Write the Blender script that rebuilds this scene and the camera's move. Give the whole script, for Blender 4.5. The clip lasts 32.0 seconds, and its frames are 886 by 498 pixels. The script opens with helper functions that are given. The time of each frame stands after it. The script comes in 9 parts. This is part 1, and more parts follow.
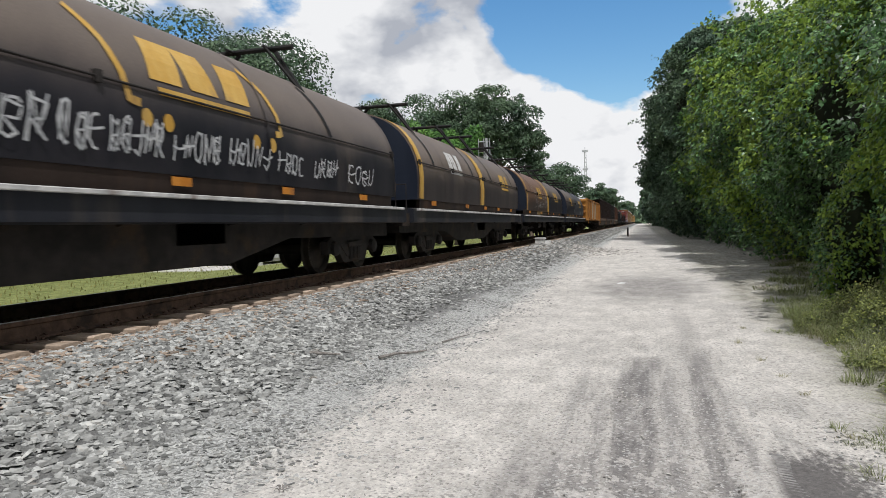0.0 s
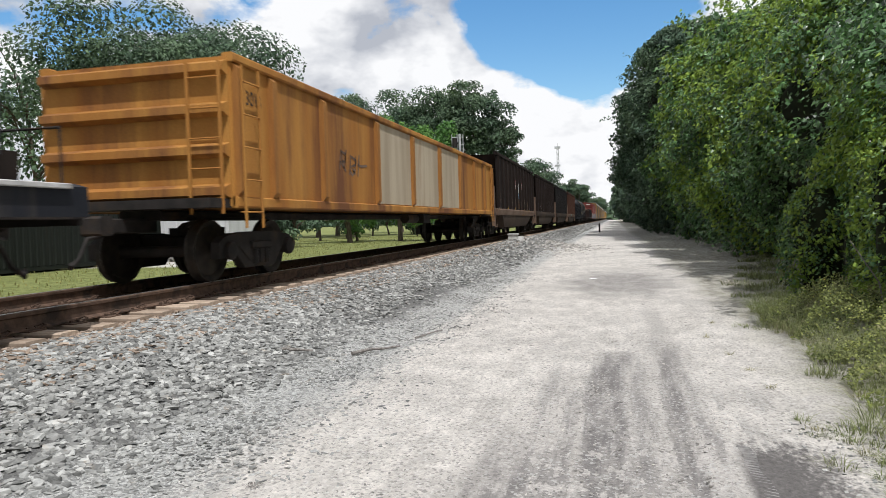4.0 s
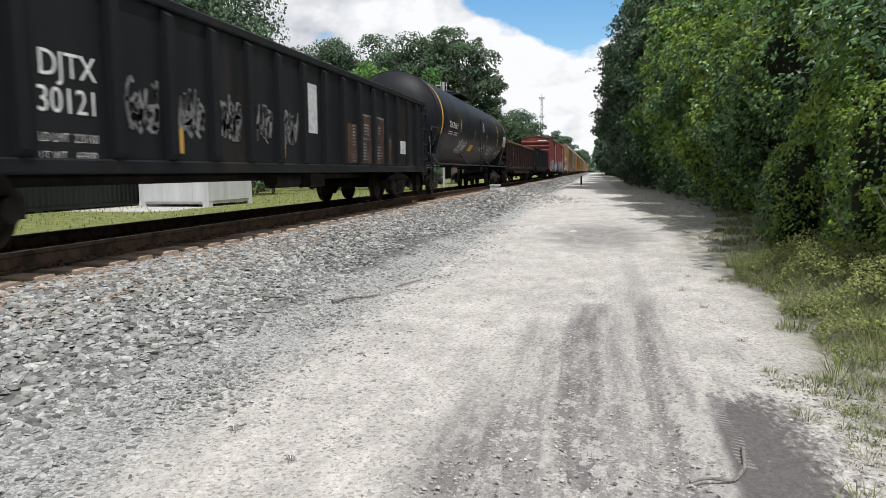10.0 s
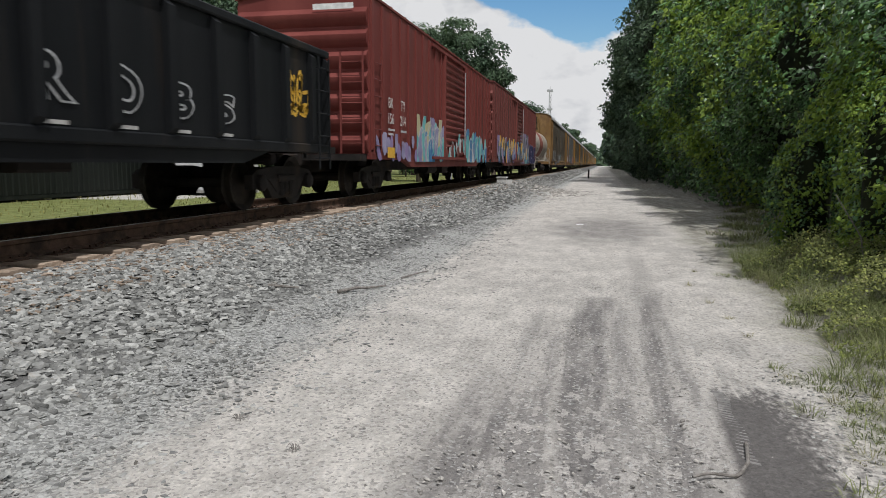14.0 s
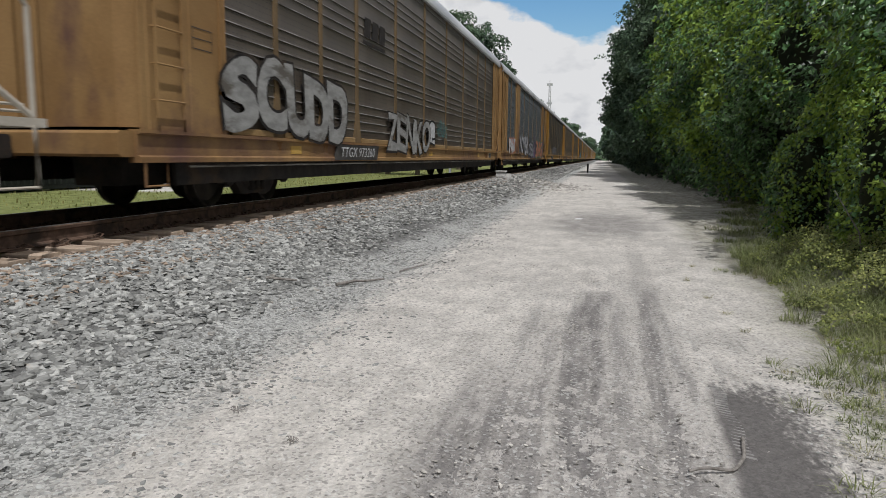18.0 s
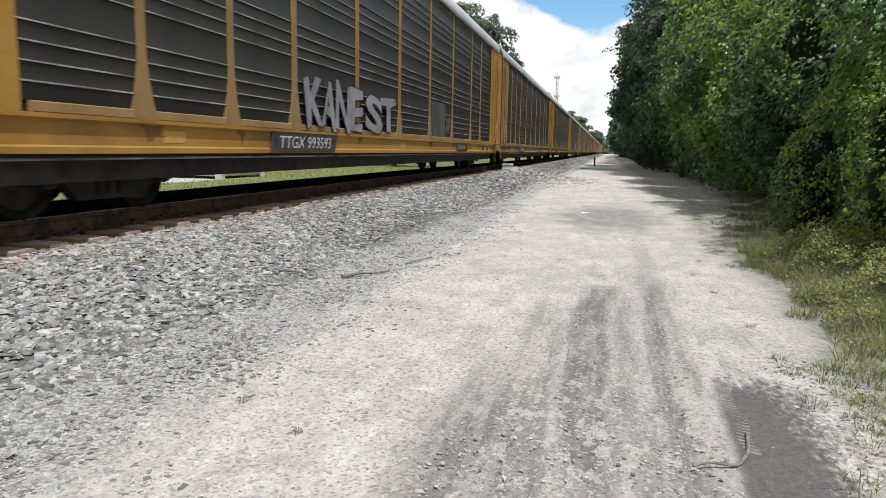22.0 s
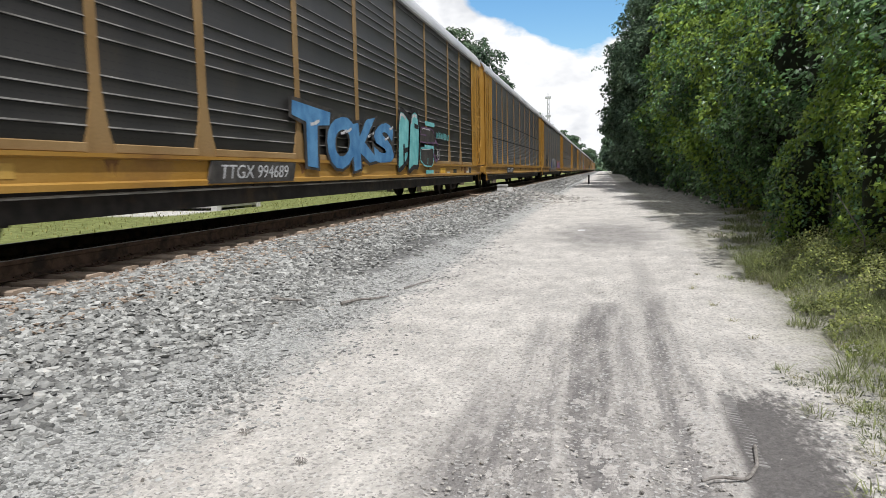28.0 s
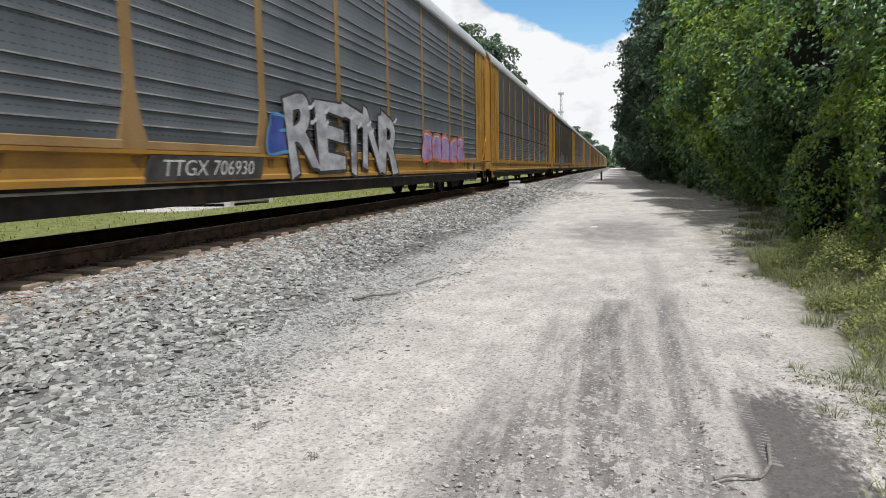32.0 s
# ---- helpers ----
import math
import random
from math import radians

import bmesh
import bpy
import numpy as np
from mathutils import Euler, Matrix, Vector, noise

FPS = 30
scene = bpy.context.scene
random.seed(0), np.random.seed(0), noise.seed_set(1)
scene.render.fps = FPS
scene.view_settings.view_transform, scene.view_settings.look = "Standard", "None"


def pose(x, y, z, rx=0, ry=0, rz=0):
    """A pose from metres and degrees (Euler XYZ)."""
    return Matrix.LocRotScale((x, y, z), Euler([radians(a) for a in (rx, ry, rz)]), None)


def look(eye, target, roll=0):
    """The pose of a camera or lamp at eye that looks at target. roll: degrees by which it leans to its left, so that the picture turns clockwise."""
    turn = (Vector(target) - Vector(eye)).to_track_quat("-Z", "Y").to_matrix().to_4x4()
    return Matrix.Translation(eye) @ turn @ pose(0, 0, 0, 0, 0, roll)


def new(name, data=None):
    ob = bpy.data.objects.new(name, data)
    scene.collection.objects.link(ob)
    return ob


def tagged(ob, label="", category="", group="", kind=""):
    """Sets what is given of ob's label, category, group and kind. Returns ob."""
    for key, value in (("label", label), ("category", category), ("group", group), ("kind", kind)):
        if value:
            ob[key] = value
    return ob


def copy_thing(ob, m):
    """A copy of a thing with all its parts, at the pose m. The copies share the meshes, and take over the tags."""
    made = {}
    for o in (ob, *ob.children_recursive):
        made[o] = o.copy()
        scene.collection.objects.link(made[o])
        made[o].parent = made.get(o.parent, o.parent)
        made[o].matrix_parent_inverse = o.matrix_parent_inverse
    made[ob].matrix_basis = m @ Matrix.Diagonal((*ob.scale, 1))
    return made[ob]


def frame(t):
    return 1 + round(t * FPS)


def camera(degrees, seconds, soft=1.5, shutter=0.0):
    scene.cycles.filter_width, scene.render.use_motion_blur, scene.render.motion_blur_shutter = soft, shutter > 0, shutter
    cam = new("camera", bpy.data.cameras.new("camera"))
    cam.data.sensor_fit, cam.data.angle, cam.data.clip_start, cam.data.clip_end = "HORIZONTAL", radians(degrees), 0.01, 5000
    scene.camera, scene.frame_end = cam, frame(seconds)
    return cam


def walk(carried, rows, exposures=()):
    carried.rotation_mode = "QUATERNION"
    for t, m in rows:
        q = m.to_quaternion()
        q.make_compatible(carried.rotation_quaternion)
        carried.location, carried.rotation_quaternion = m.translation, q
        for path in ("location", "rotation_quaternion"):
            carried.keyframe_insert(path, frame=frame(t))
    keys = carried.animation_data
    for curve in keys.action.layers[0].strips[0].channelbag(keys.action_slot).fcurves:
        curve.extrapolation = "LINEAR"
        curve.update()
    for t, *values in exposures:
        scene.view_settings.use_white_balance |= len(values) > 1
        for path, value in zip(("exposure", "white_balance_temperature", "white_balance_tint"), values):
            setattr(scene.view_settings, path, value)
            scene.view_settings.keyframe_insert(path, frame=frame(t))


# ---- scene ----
# ---- camera ----
EYE = (0.0, 0.0, 1.5)
AIM = [
    (0, 16.04, -1.79, 1.64), (0.5, 15.92, -1.72, 1.78), (1, 15.59, -1.59, 1.92), (1.5, 15.35, -1.81, 1.82),
    (2, 15.04, -2.00, 1.70), (2.5, 15.19, -2.14, 1.94), (3, 15.06, -2.30, 2.01), (3.5, 14.45, -2.34, 1.79),
    (5.5, 12.31, -1.71, 0.40), (6, 12.45, -2.56, -0.62), (6.5, 12.33, -3.49, 1.34), (7, 10.83, -4.44, 0.31),
    (7.5, 10.83, -5.43, -0.26), (8, 11.52, -6.33, -0.42), (8.5, 10.78, -6.83, 0.03), (9, 10.92, -6.64, 0.51),
    (9.5, 11.46, -6.49, 0.33), (10, 12.34, -6.37, 0.39), (10.5, 12.58, -6.61, 0.36), (11, 12.41, -6.67, 0.49),
    (11.5, 12.25, -6.56, 0.05), (12, 12.37, -6.59, 0.05), (12.5, 12.52, -6.77, 0.04), (13, 12.65, -6.93, -0.00),
    (13.5, 12.88, -7.03, -0.20), (14, 12.84, -7.05, -0.28), (14.5, 13.14, -7.08, -0.66), (16.5, 12.88, -7.61, -0.76),
    (17, 12.66, -7.53, -0.77), (17.5, 12.57, -7.64, -0.74), (18, 12.72, -7.58, -0.64), (18.5, 12.76, -7.35, -0.57),
    (19, 12.85, -7.20, -0.73), (19.5, 12.90, -6.89, -0.61), (20, 12.70, -6.94, -0.46), (20.5, 12.72, -7.31, -0.52),
    (21, 12.91, -7.71, -0.62), (21.5, 13.06, -7.96, -0.77), (22, 13.19, -8.19, -1.00), (22.5, 13.25, -8.21, -0.90),
    (23, 12.20, -9.24, 0.34), (23.5, 11.69, -10.09, 0.83), (24, 11.40, -10.25, 1.04), (24.5, 11.20, -9.58, 1.07),
    (25, 12.03, -8.14, 1.55), (25.5, 12.61, -7.17, 1.69), (27.5, 12.51, -6.73, 1.61), (28, 13.01, -6.29, 1.16),
    (28.5, 12.97, -6.62, 0.95), (29, 12.79, -6.35, 1.10), (29.5, 12.94, -6.29, 1.09), (30, 13.31, -6.55, 0.78),
    (30.5, 13.78, -6.55, 1.04), (31, 14.39, -6.45, 1.57), (31.5, 14.20, -6.38, 1.17), (32, 14.00, -6.58, 1.08)
]
cam = camera(65.2, 32.0, soft=0.85, shutter=0.12)


def aim(yaw, pitch, roll):
    return pose(*EYE, 0, 0, yaw) @ pose(0, 0, 0, pitch) @ pose(0, 0, 0, 0, roll) @ pose(0, 0, 0, 90)


walk(cam, [(t, aim(y, p, r)) for t, y, p, r in AIM],
     exposures=[(0, -0.15), (1.5, -0.05), (3, 0.0), (8, 0.0), (10, 0.0), (12, -0.12), (13, -0.34), (14.5, -0.45), (17, -0.68), (18, -0.42), (18.7, -0.2), (19.5, -0.05), (21, 0.05), (31, 0.05), (32, -0.05)])

# ---- sky and sun ----
SUN_DIR = Vector((0.30, -0.42, 1.0)).normalized()
world = bpy.data.worlds.new("sky")
scene.world = world
world.use_nodes = True
wn, wl = world.node_tree.nodes, world.node_tree.links
wn.clear()
w_out = wn.new("ShaderNodeOutputWorld")
w_bg = wn.new("ShaderNodeBackground")
w_bg.inputs["Strength"].default_value = 0.145
w_sky = wn.new("ShaderNodeTexSky")
w_sky.sky_type, w_sky.sun_disc = "NISHITA", False
w_sky.sun_elevation = math.asin(SUN_DIR.z)
w_sky.sun_rotation = math.atan2(SUN_DIR.x, SUN_DIR.y)
w_sky.air_density, w_sky.dust_density, w_sky.ozone_density = 1.2, 0.25, 3.0
w_tc = wn.new("ShaderNodeTexCoord")
# clouds lie on a flat layer: direction divided by its height
w_sep = wn.new("ShaderNodeSeparateXYZ")
wl.new(w_tc.outputs["Generated"], w_sep.inputs[0])


def wmath(op, a, b=None):
    n = wn.new("ShaderNodeMath")
    n.operation = op
    for i, v in enumerate((a, b)):
        if v is None:
            continue
        if isinstance(v, (int, float)):
            n.inputs[i].default_value = v
        else:
            wl.new(v, n.inputs[i])
    return n.outputs[0]


w_vec = wn.new("ShaderNodeCombineXYZ")
wl.new(w_sep.outputs[0], w_vec.inputs[0])
wl.new(w_sep.outputs[1], w_vec.inputs[1])
wl.new(wmath("MULTIPLY", w_sep.outputs[2], 1.7), w_vec.inputs[2])
w_map = wn.new("ShaderNodeMapping")
w_map.inputs["Location"].default_value = (3.1, 0.4, 0.0)
wl.new(w_vec.outputs[0], w_map.inputs[0])


def cloud_noise(scale, detail, rough, shift=(0, 0, 0)):
    n = wn.new("ShaderNodeTexNoise")
    n.inputs["Scale"].default_value, n.inputs["Detail"].default_value = scale, detail
    n.inputs["Roughness"].default_value, n.inputs["Distortion"].default_value = rough, 0.12
    m = wn.new("ShaderNodeMapping")
    m.inputs["Location"].default_value = shift
    wl.new(w_map.outputs[0], m.inputs[0])
    wl.new(m.outputs[0], n.inputs["Vector"])
    return n.outputs[0]


def wrange(v, a, b, c, d):
    n = wn.new("ShaderNodeMapRange")
    for k, q in ((1, a), (2, b), (3, c), (4, d)):
        n.inputs[k].default_value = q
    wl.new(v, n.inputs[0])
    return n.outputs[0]


def clear_sky(centre, inner, outer, depth):
    """A gap in the clouds round a direction."""
    n = wn.new("ShaderNodeVectorMath")
    n.operation = "DISTANCE"
    wl.new(w_tc.outputs["Generated"], n.inputs[0])
    n.inputs[1].default_value = centre
    return wrange(n.outputs[1], inner, outer, depth, 0.0)


# heaped clouds with blue gaps above the road
w_puff = cloud_noise(4.2, 12.0, 0.56)
w_cover = wmath("ADD", w_puff, 0.115)
for c_dir, c_in, c_out, c_deep in (((-0.085, 0.962, 0.256), 0.03, 0.11, -0.30), ((-0.03, 0.977, 0.205), 0.02, 0.075, -0.26), ((-0.12, 0.945, 0.300), 0.03, 0.10, -0.26),
                                   ((0.06, 0.955, 0.30), 0.03, 0.10, -0.22), ((-0.45, 0.84, 0.31), 0.02, 0.08, -0.2), ((-0.288, 0.918, 0.275), 0.02, 0.09, 0.055)):
    w_cover = wmath("ADD", w_cover, clear_sky(c_dir, c_in, c_out, c_deep))
w_mask = wrange(w_cover, 0.455, 0.525, 0.0, 1.0)
# lit tops and greyer undersides
w_body = cloud_noise(4.2, 5.0, 0.5)
w_over = cloud_noise(4.2, 5.0, 0.5, (0.05, -0.04, 0.14))
w_lit = wmath("ADD", wmath("SUBTRACT", w_body, w_over), wmath("MULTIPLY", wmath("SUBTRACT", cloud_noise(13.0, 6.0, 0.55), 0.5), 0.35))
w_r2 = wn.new("ShaderNodeValToRGB")
w_r2.color_ramp.elements[0].position, w_r2.color_ramp.elements[1].position = 0.41, 0.61
w_r2.color_ramp.elements[0].color, w_r2.color_ramp.elements[1].color = (3.3, 3.5, 3.95, 1), (6.7, 6.76, 6.9, 1)
wl.new(wmath("ADD", w_lit, 0.5), w_r2.inputs[0])
w_mix = wn.new("ShaderNodeMix")
w_mix.data_type = "RGBA"
wl.new(w_mask, w_mix.inputs[0])
w_blue = wn.new("ShaderNodeHueSaturation")
w_blue.inputs["Saturation"].default_value = 1.3
wl.new(w_sky.outputs[0], w_blue.inputs["Color"])
wl.new(w_blue.outputs[0], w_mix.inputs[6])
wl.new(w_r2.outputs[0], w_mix.inputs[7])
wl.new(w_mix.outputs[2], w_bg.inputs["Color"])
wl.new(w_bg.outputs[0], w_out.inputs[0])

sun = new("sun", bpy.data.lights.new("sun", "SUN"))
sun.data.energy, sun.data.angle, sun.data.color = 4.1, radians(0.6), (1.0, 0.99, 0.988)
sun.matrix_world = look((0, 0, 60), Vector((0, 0, 60)) - SUN_DIR)


# ---- materials ----
def rgb(c):
    return (*c, 1.0)


def material(name, c1, c2, scale=3.0, rough=0.7, metal=0.0, bump=0.15, stretch=(1, 1, 1), c3=None, cover3=0.5,
             fine=40.0, island=0.0, spec=0.18, object_random=0.0, trans=0.0, bump_scale=None):
    """Two colours mixed by noise, fine grain, and a third colour in patches."""
    m = bpy.data.materials.new(name)
    m.use_nodes = True
    n, l = m.node_tree.nodes, m.node_tree.links
    b = n["Principled BSDF"]
    tc = n.new("ShaderNodeTexCoord")
    mp = n.new("ShaderNodeMapping")
    mp.inputs["Scale"].default_value = stretch
    l.new(tc.outputs["Object"], mp.inputs[0])
    n1 = n.new("ShaderNodeTexNoise")
    n1.inputs["Scale"].default_value, n1.inputs["Detail"].default_value = scale, 6.0
    l.new(mp.outputs[0], n1.inputs["Vector"])
    ramp = n.new("ShaderNodeValToRGB")
    ramp.color_ramp.elements[0].position, ramp.color_ramp.elements[1].position = 0.36, 0.64
    ramp.color_ramp.elements[0].color, ramp.color_ramp.elements[1].color = rgb(c1), rgb(c2)
    l.new(n1.outputs[0], ramp.inputs[0])
    col = ramp.outputs[0]
    if c3 is not None:
        n3 = n.new("ShaderNodeTexNoise")
        n3.inputs["Scale"].default_value, n3.inputs["Detail"].default_value = scale * 0.37, 8.0
        n3.inputs["Roughness"].default_value = 0.65
        mp3 = n.new("ShaderNodeMapping")
        mp3.inputs["Scale"].default_value = stretch
        mp3.inputs["Location"].default_value = (7.3, 2.1, 5.5)
        l.new(tc.outputs["Object"], mp3.inputs[0])
        l.new(mp3.outputs[0], n3.inputs["Vector"])
        r3 = n.new("ShaderNodeValToRGB")
        r3.color_ramp.elements[0].position = 0.72 - 0.4 * cover3
        r3.color_ramp.elements[1].position = 0.84 - 0.4 * cover3
        l.new(n3.outputs[0], r3.inputs[0])
        x3 = n.new("ShaderNodeMix")
        x3.data_type = "RGBA"
        l.new(r3.outputs[0], x3.inputs[0])
        l.new(col, x3.inputs[6])
        x3.inputs[7].default_value = rgb(c3)
        col = x3.outputs[2]
    n2 = n.new("ShaderNodeTexNoise")
    n2.inputs["Scale"].default_value, n2.inputs["Detail"].default_value = fine, 4.0
    l.new(tc.outputs["Object"], n2.inputs["Vector"])
    hs = n.new("ShaderNodeHueSaturation")
    mr = n.new("ShaderNodeMapRange")
    mr.inputs[3].default_value, mr.inputs[4].default_value = 0.78, 1.22
    l.new(n2.outputs[0], mr.inputs[0])
    val = mr.outputs[0]
    for src, amount in (("isl", island), ("obj", object_random)):
        if amount:
            if src == "isl":
                rnd = n.new("ShaderNodeNewGeometry").outputs["Random Per Island"]
            else:
                rnd = n.new("ShaderNodeObjectInfo").outputs["Random"]
            rr = n.new("ShaderNodeMapRange")
            rr.inputs[3].default_value, rr.inputs[4].default_value = 1 - amount, 1 + amount
            l.new(rnd, rr.inputs[0])
            mm = n.new("ShaderNodeMath")
            mm.operation = "MULTIPLY"
            l.new(val, mm.inputs[0])
            l.new(rr.outputs[0], mm.inputs[1])
            val = mm.outputs[0]
    l.new(val, hs.inputs["Value"])
    l.new(col, hs.inputs["Color"])
    l.new(hs.outputs[0], b.inputs["Base Color"])
    b.inputs["Roughness"].default_value, b.inputs["Metallic"].default_value = rough, metal
    b.inputs["Specular IOR Level"].default_value = spec
    if bump:
        bp = n.new("ShaderNodeBump")
        bp.inputs["Strength"].default_value, bp.inputs["Distance"].default_value = bump, 0.02
        if bump_scale:
            n4 = n.new("ShaderNodeTexNoise")
            n4.inputs["Scale"].default_value, n4.inputs["Detail"].default_value = bump_scale, 5.0
            l.new(tc.outputs["Object"], n4.inputs["Vector"])
            l.new(n4.outputs[0], bp.inputs["Height"])
        else:
            l.new(n2.outputs[0], bp.inputs["Height"])
        l.new(bp.outputs[0], b.inputs["Normal"])
    if trans:
        tr = n.new("ShaderNodeBsdfTranslucent")
        l.new(hs.outputs[0], tr.inputs["Color"])
        mx = n.new("ShaderNodeMixShader")
        mx.inputs[0].default_value = trans
        l.new(b.outputs[0], mx.inputs[1])
        l.new(tr.outputs[0], mx.inputs[2])
        l.new(mx.outputs[0], n["Material Output"].inputs["Surface"])
    return m


V = (1, 1, 0.12)      # streaks that run down
M_STEEL = material("dark_steel", (0.0191, 0.0175, 0.0164), (0.0382, 0.0328, 0.0301), 4, 0.75, 0.2, c3=(0.06, 0.041, 0.0273), cover3=0.45)
M_WHEEL = material("wheel_steel", (0.0275, 0.0248, 0.022), (0.055, 0.0468, 0.0385), 6, 0.6, 0.5)
M_TREAD = material("worn_tread", (0.28, 0.26, 0.24), (0.4, 0.38, 0.36), 8, 0.35, 0.8)
M_RAILTOP = material("rail_head", (0.35, 0.33, 0.31), (0.5, 0.48, 0.46), 5, 0.3, 0.9)
M_RAIL = material("rusty_rail", (0.085, 0.055, 0.04), (0.14, 0.09, 0.065), 9, 0.85, 0.1, c3=(0.05, 0.038, 0.03), cover3=0.5)
M_TIE = material("weathered_tie", (0.276, 0.202, 0.147), (0.423, 0.338, 0.263), 5, 0.9, stretch=(0.4, 4, 4), object_random=0.25, c3=(0.147, 0.116, 0.0911), cover3=0.4)
M_STONE = material("ballast_stone", (0.212, 0.213, 0.203), (0.335, 0.333, 0.316), 14, 0.9, island=0.55, fine=60, bump=0.08, c3=(0.29, 0.252, 0.210), cover3=0.30)
M_CRIB = material("dusty_brown_stone", (0.221, 0.169, 0.13), (0.351, 0.28, 0.221), 14, 0.95, island=0.4, fine=60)
M_PEBBLE = material("pale_pebble", (0.26, 0.245, 0.225), (0.45, 0.425, 0.390), 14, 0.9, island=0.5, fine=90)
M_NAVY = material("navy_paint", (0.0117, 0.013, 0.0182), (0.0228, 0.024, 0.0292), 2.0, 0.5, 0.0, stretch=V, c3=(0.065, 0.0553, 0.0488), cover3=0.45, bump=0.06)


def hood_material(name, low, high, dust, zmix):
    """Dark lower paint under a dusty, faded crown, with its sunlit brightness put into the colour."""
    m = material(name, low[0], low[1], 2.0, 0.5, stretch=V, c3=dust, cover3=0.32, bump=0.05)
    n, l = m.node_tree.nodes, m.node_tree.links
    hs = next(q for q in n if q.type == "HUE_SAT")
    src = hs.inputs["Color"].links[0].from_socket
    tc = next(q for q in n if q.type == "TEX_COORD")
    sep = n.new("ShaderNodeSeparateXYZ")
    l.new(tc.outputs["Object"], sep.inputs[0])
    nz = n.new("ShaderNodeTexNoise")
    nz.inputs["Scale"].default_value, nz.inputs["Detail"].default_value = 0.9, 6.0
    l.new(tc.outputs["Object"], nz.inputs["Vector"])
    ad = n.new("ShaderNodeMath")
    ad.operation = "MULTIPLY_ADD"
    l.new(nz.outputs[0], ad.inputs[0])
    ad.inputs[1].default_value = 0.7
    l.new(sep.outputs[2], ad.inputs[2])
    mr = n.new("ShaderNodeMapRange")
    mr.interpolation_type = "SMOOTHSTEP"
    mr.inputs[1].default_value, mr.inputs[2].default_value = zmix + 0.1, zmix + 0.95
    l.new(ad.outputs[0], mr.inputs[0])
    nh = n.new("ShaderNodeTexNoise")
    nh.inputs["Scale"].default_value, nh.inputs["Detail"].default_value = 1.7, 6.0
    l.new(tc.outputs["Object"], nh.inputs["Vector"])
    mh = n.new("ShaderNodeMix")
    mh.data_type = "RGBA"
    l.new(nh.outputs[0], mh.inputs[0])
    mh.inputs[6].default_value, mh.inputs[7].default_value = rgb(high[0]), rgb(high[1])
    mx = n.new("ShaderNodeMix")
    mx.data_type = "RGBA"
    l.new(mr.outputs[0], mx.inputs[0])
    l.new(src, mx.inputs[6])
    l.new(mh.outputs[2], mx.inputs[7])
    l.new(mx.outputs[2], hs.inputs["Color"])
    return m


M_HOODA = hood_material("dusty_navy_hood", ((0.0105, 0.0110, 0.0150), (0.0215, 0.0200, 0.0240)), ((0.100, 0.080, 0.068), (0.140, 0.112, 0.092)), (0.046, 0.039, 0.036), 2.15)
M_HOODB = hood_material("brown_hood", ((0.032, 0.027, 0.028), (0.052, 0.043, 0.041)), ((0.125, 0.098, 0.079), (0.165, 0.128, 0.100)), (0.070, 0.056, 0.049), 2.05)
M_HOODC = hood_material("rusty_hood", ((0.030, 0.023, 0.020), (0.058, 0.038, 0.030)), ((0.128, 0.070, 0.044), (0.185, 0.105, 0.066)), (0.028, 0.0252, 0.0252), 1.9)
M_HOODEND = material("navy_hood_end", (0.0088, 0.0118, 0.0205), (0.0150, 0.0195, 0.0310), 1.4, 0.5, stretch=V, c3=(0.035, 0.033, 0.034), cover3=0.32, bump=0.04)
M_TROUGH = material("grimy_trough_side", (0.0190, 0.0135, 0.0112), (0.0350, 0.0235, 0.0185), 2.2, 0.75, stretch=V, c3=(0.068, 0.038, 0.022), cover3=0.38, bump=0.08)
M_REFLECT = material("dusty_orange_reflector", (0.40, 0.145, 0.018), (0.50, 0.21, 0.035), 6, 0.6, c3=(0.25, 0.10, 0.03), cover3=0.4)
M_BLACKSTEEL = material("black_painted_steel", (0.0085, 0.0082, 0.0080), (0.0165, 0.0150, 0.0140), 5, 0.65, c3=(0.030, 0.023, 0.018), cover3=0.35)
M_DULLYELLOW = material("worn_yellow_letters", (0.20, 0.125, 0.040), (0.32, 0.205, 0.065), 7, 0.75, c3=(0.06, 0.045, 0.028), cover3=0.45)
M_PALECHALK = material("pale_chalk_line", (0.20, 0.195, 0.185), (0.36, 0.35, 0.335), 7, 0.8, c3=(0.10, 0.088, 0.078), cover3=0.45)
M_SLATE = material("slate_blue_paint", (0.0360, 0.0400, 0.0470), (0.0590, 0.0615, 0.0660), 1.6, 0.5, stretch=V, c3=(0.066, 0.055, 0.0495), cover3=0.42, bump=0.06)
M_YELLOW = material("yellow_band_paint", (0.430, 0.245, 0.045), (0.500, 0.325, 0.095), 3, 0.6, stretch=V, c3=(0.235, 0.150, 0.066), cover3=0.42, bump=0.05)
M_WHITELINE = material("worn_white_paint", (0.38, 0.37, 0.36), (0.55, 0.54, 0.52), 8, 0.7, c3=(0.2, 0.17, 0.15), cover3=0.4)
M_ORANGECAR = material("rusty_orange_paint", (0.30, 0.125, 0.030), (0.42, 0.205, 0.050), 1.6, 0.75, stretch=V, c3=(0.15, 0.062, 0.028), cover3=0.55, bump=0.1)
M_HOPBROWN = material("rusty_dark_brown", (0.0110, 0.0074, 0.0064), (0.0220, 0.0136, 0.0105), 1.6, 0.8, stretch=V, c3=(0.062, 0.0300, 0.0165), cover3=0.38, bump=0.12)
M_ORANGEWEAR = material("rusty_orange_wear", (0.10, 0.045, 0.018), (0.2, 0.10, 0.04), 4, 0.85, c3=(0.05, 0.028, 0.018), cover3=0.5)
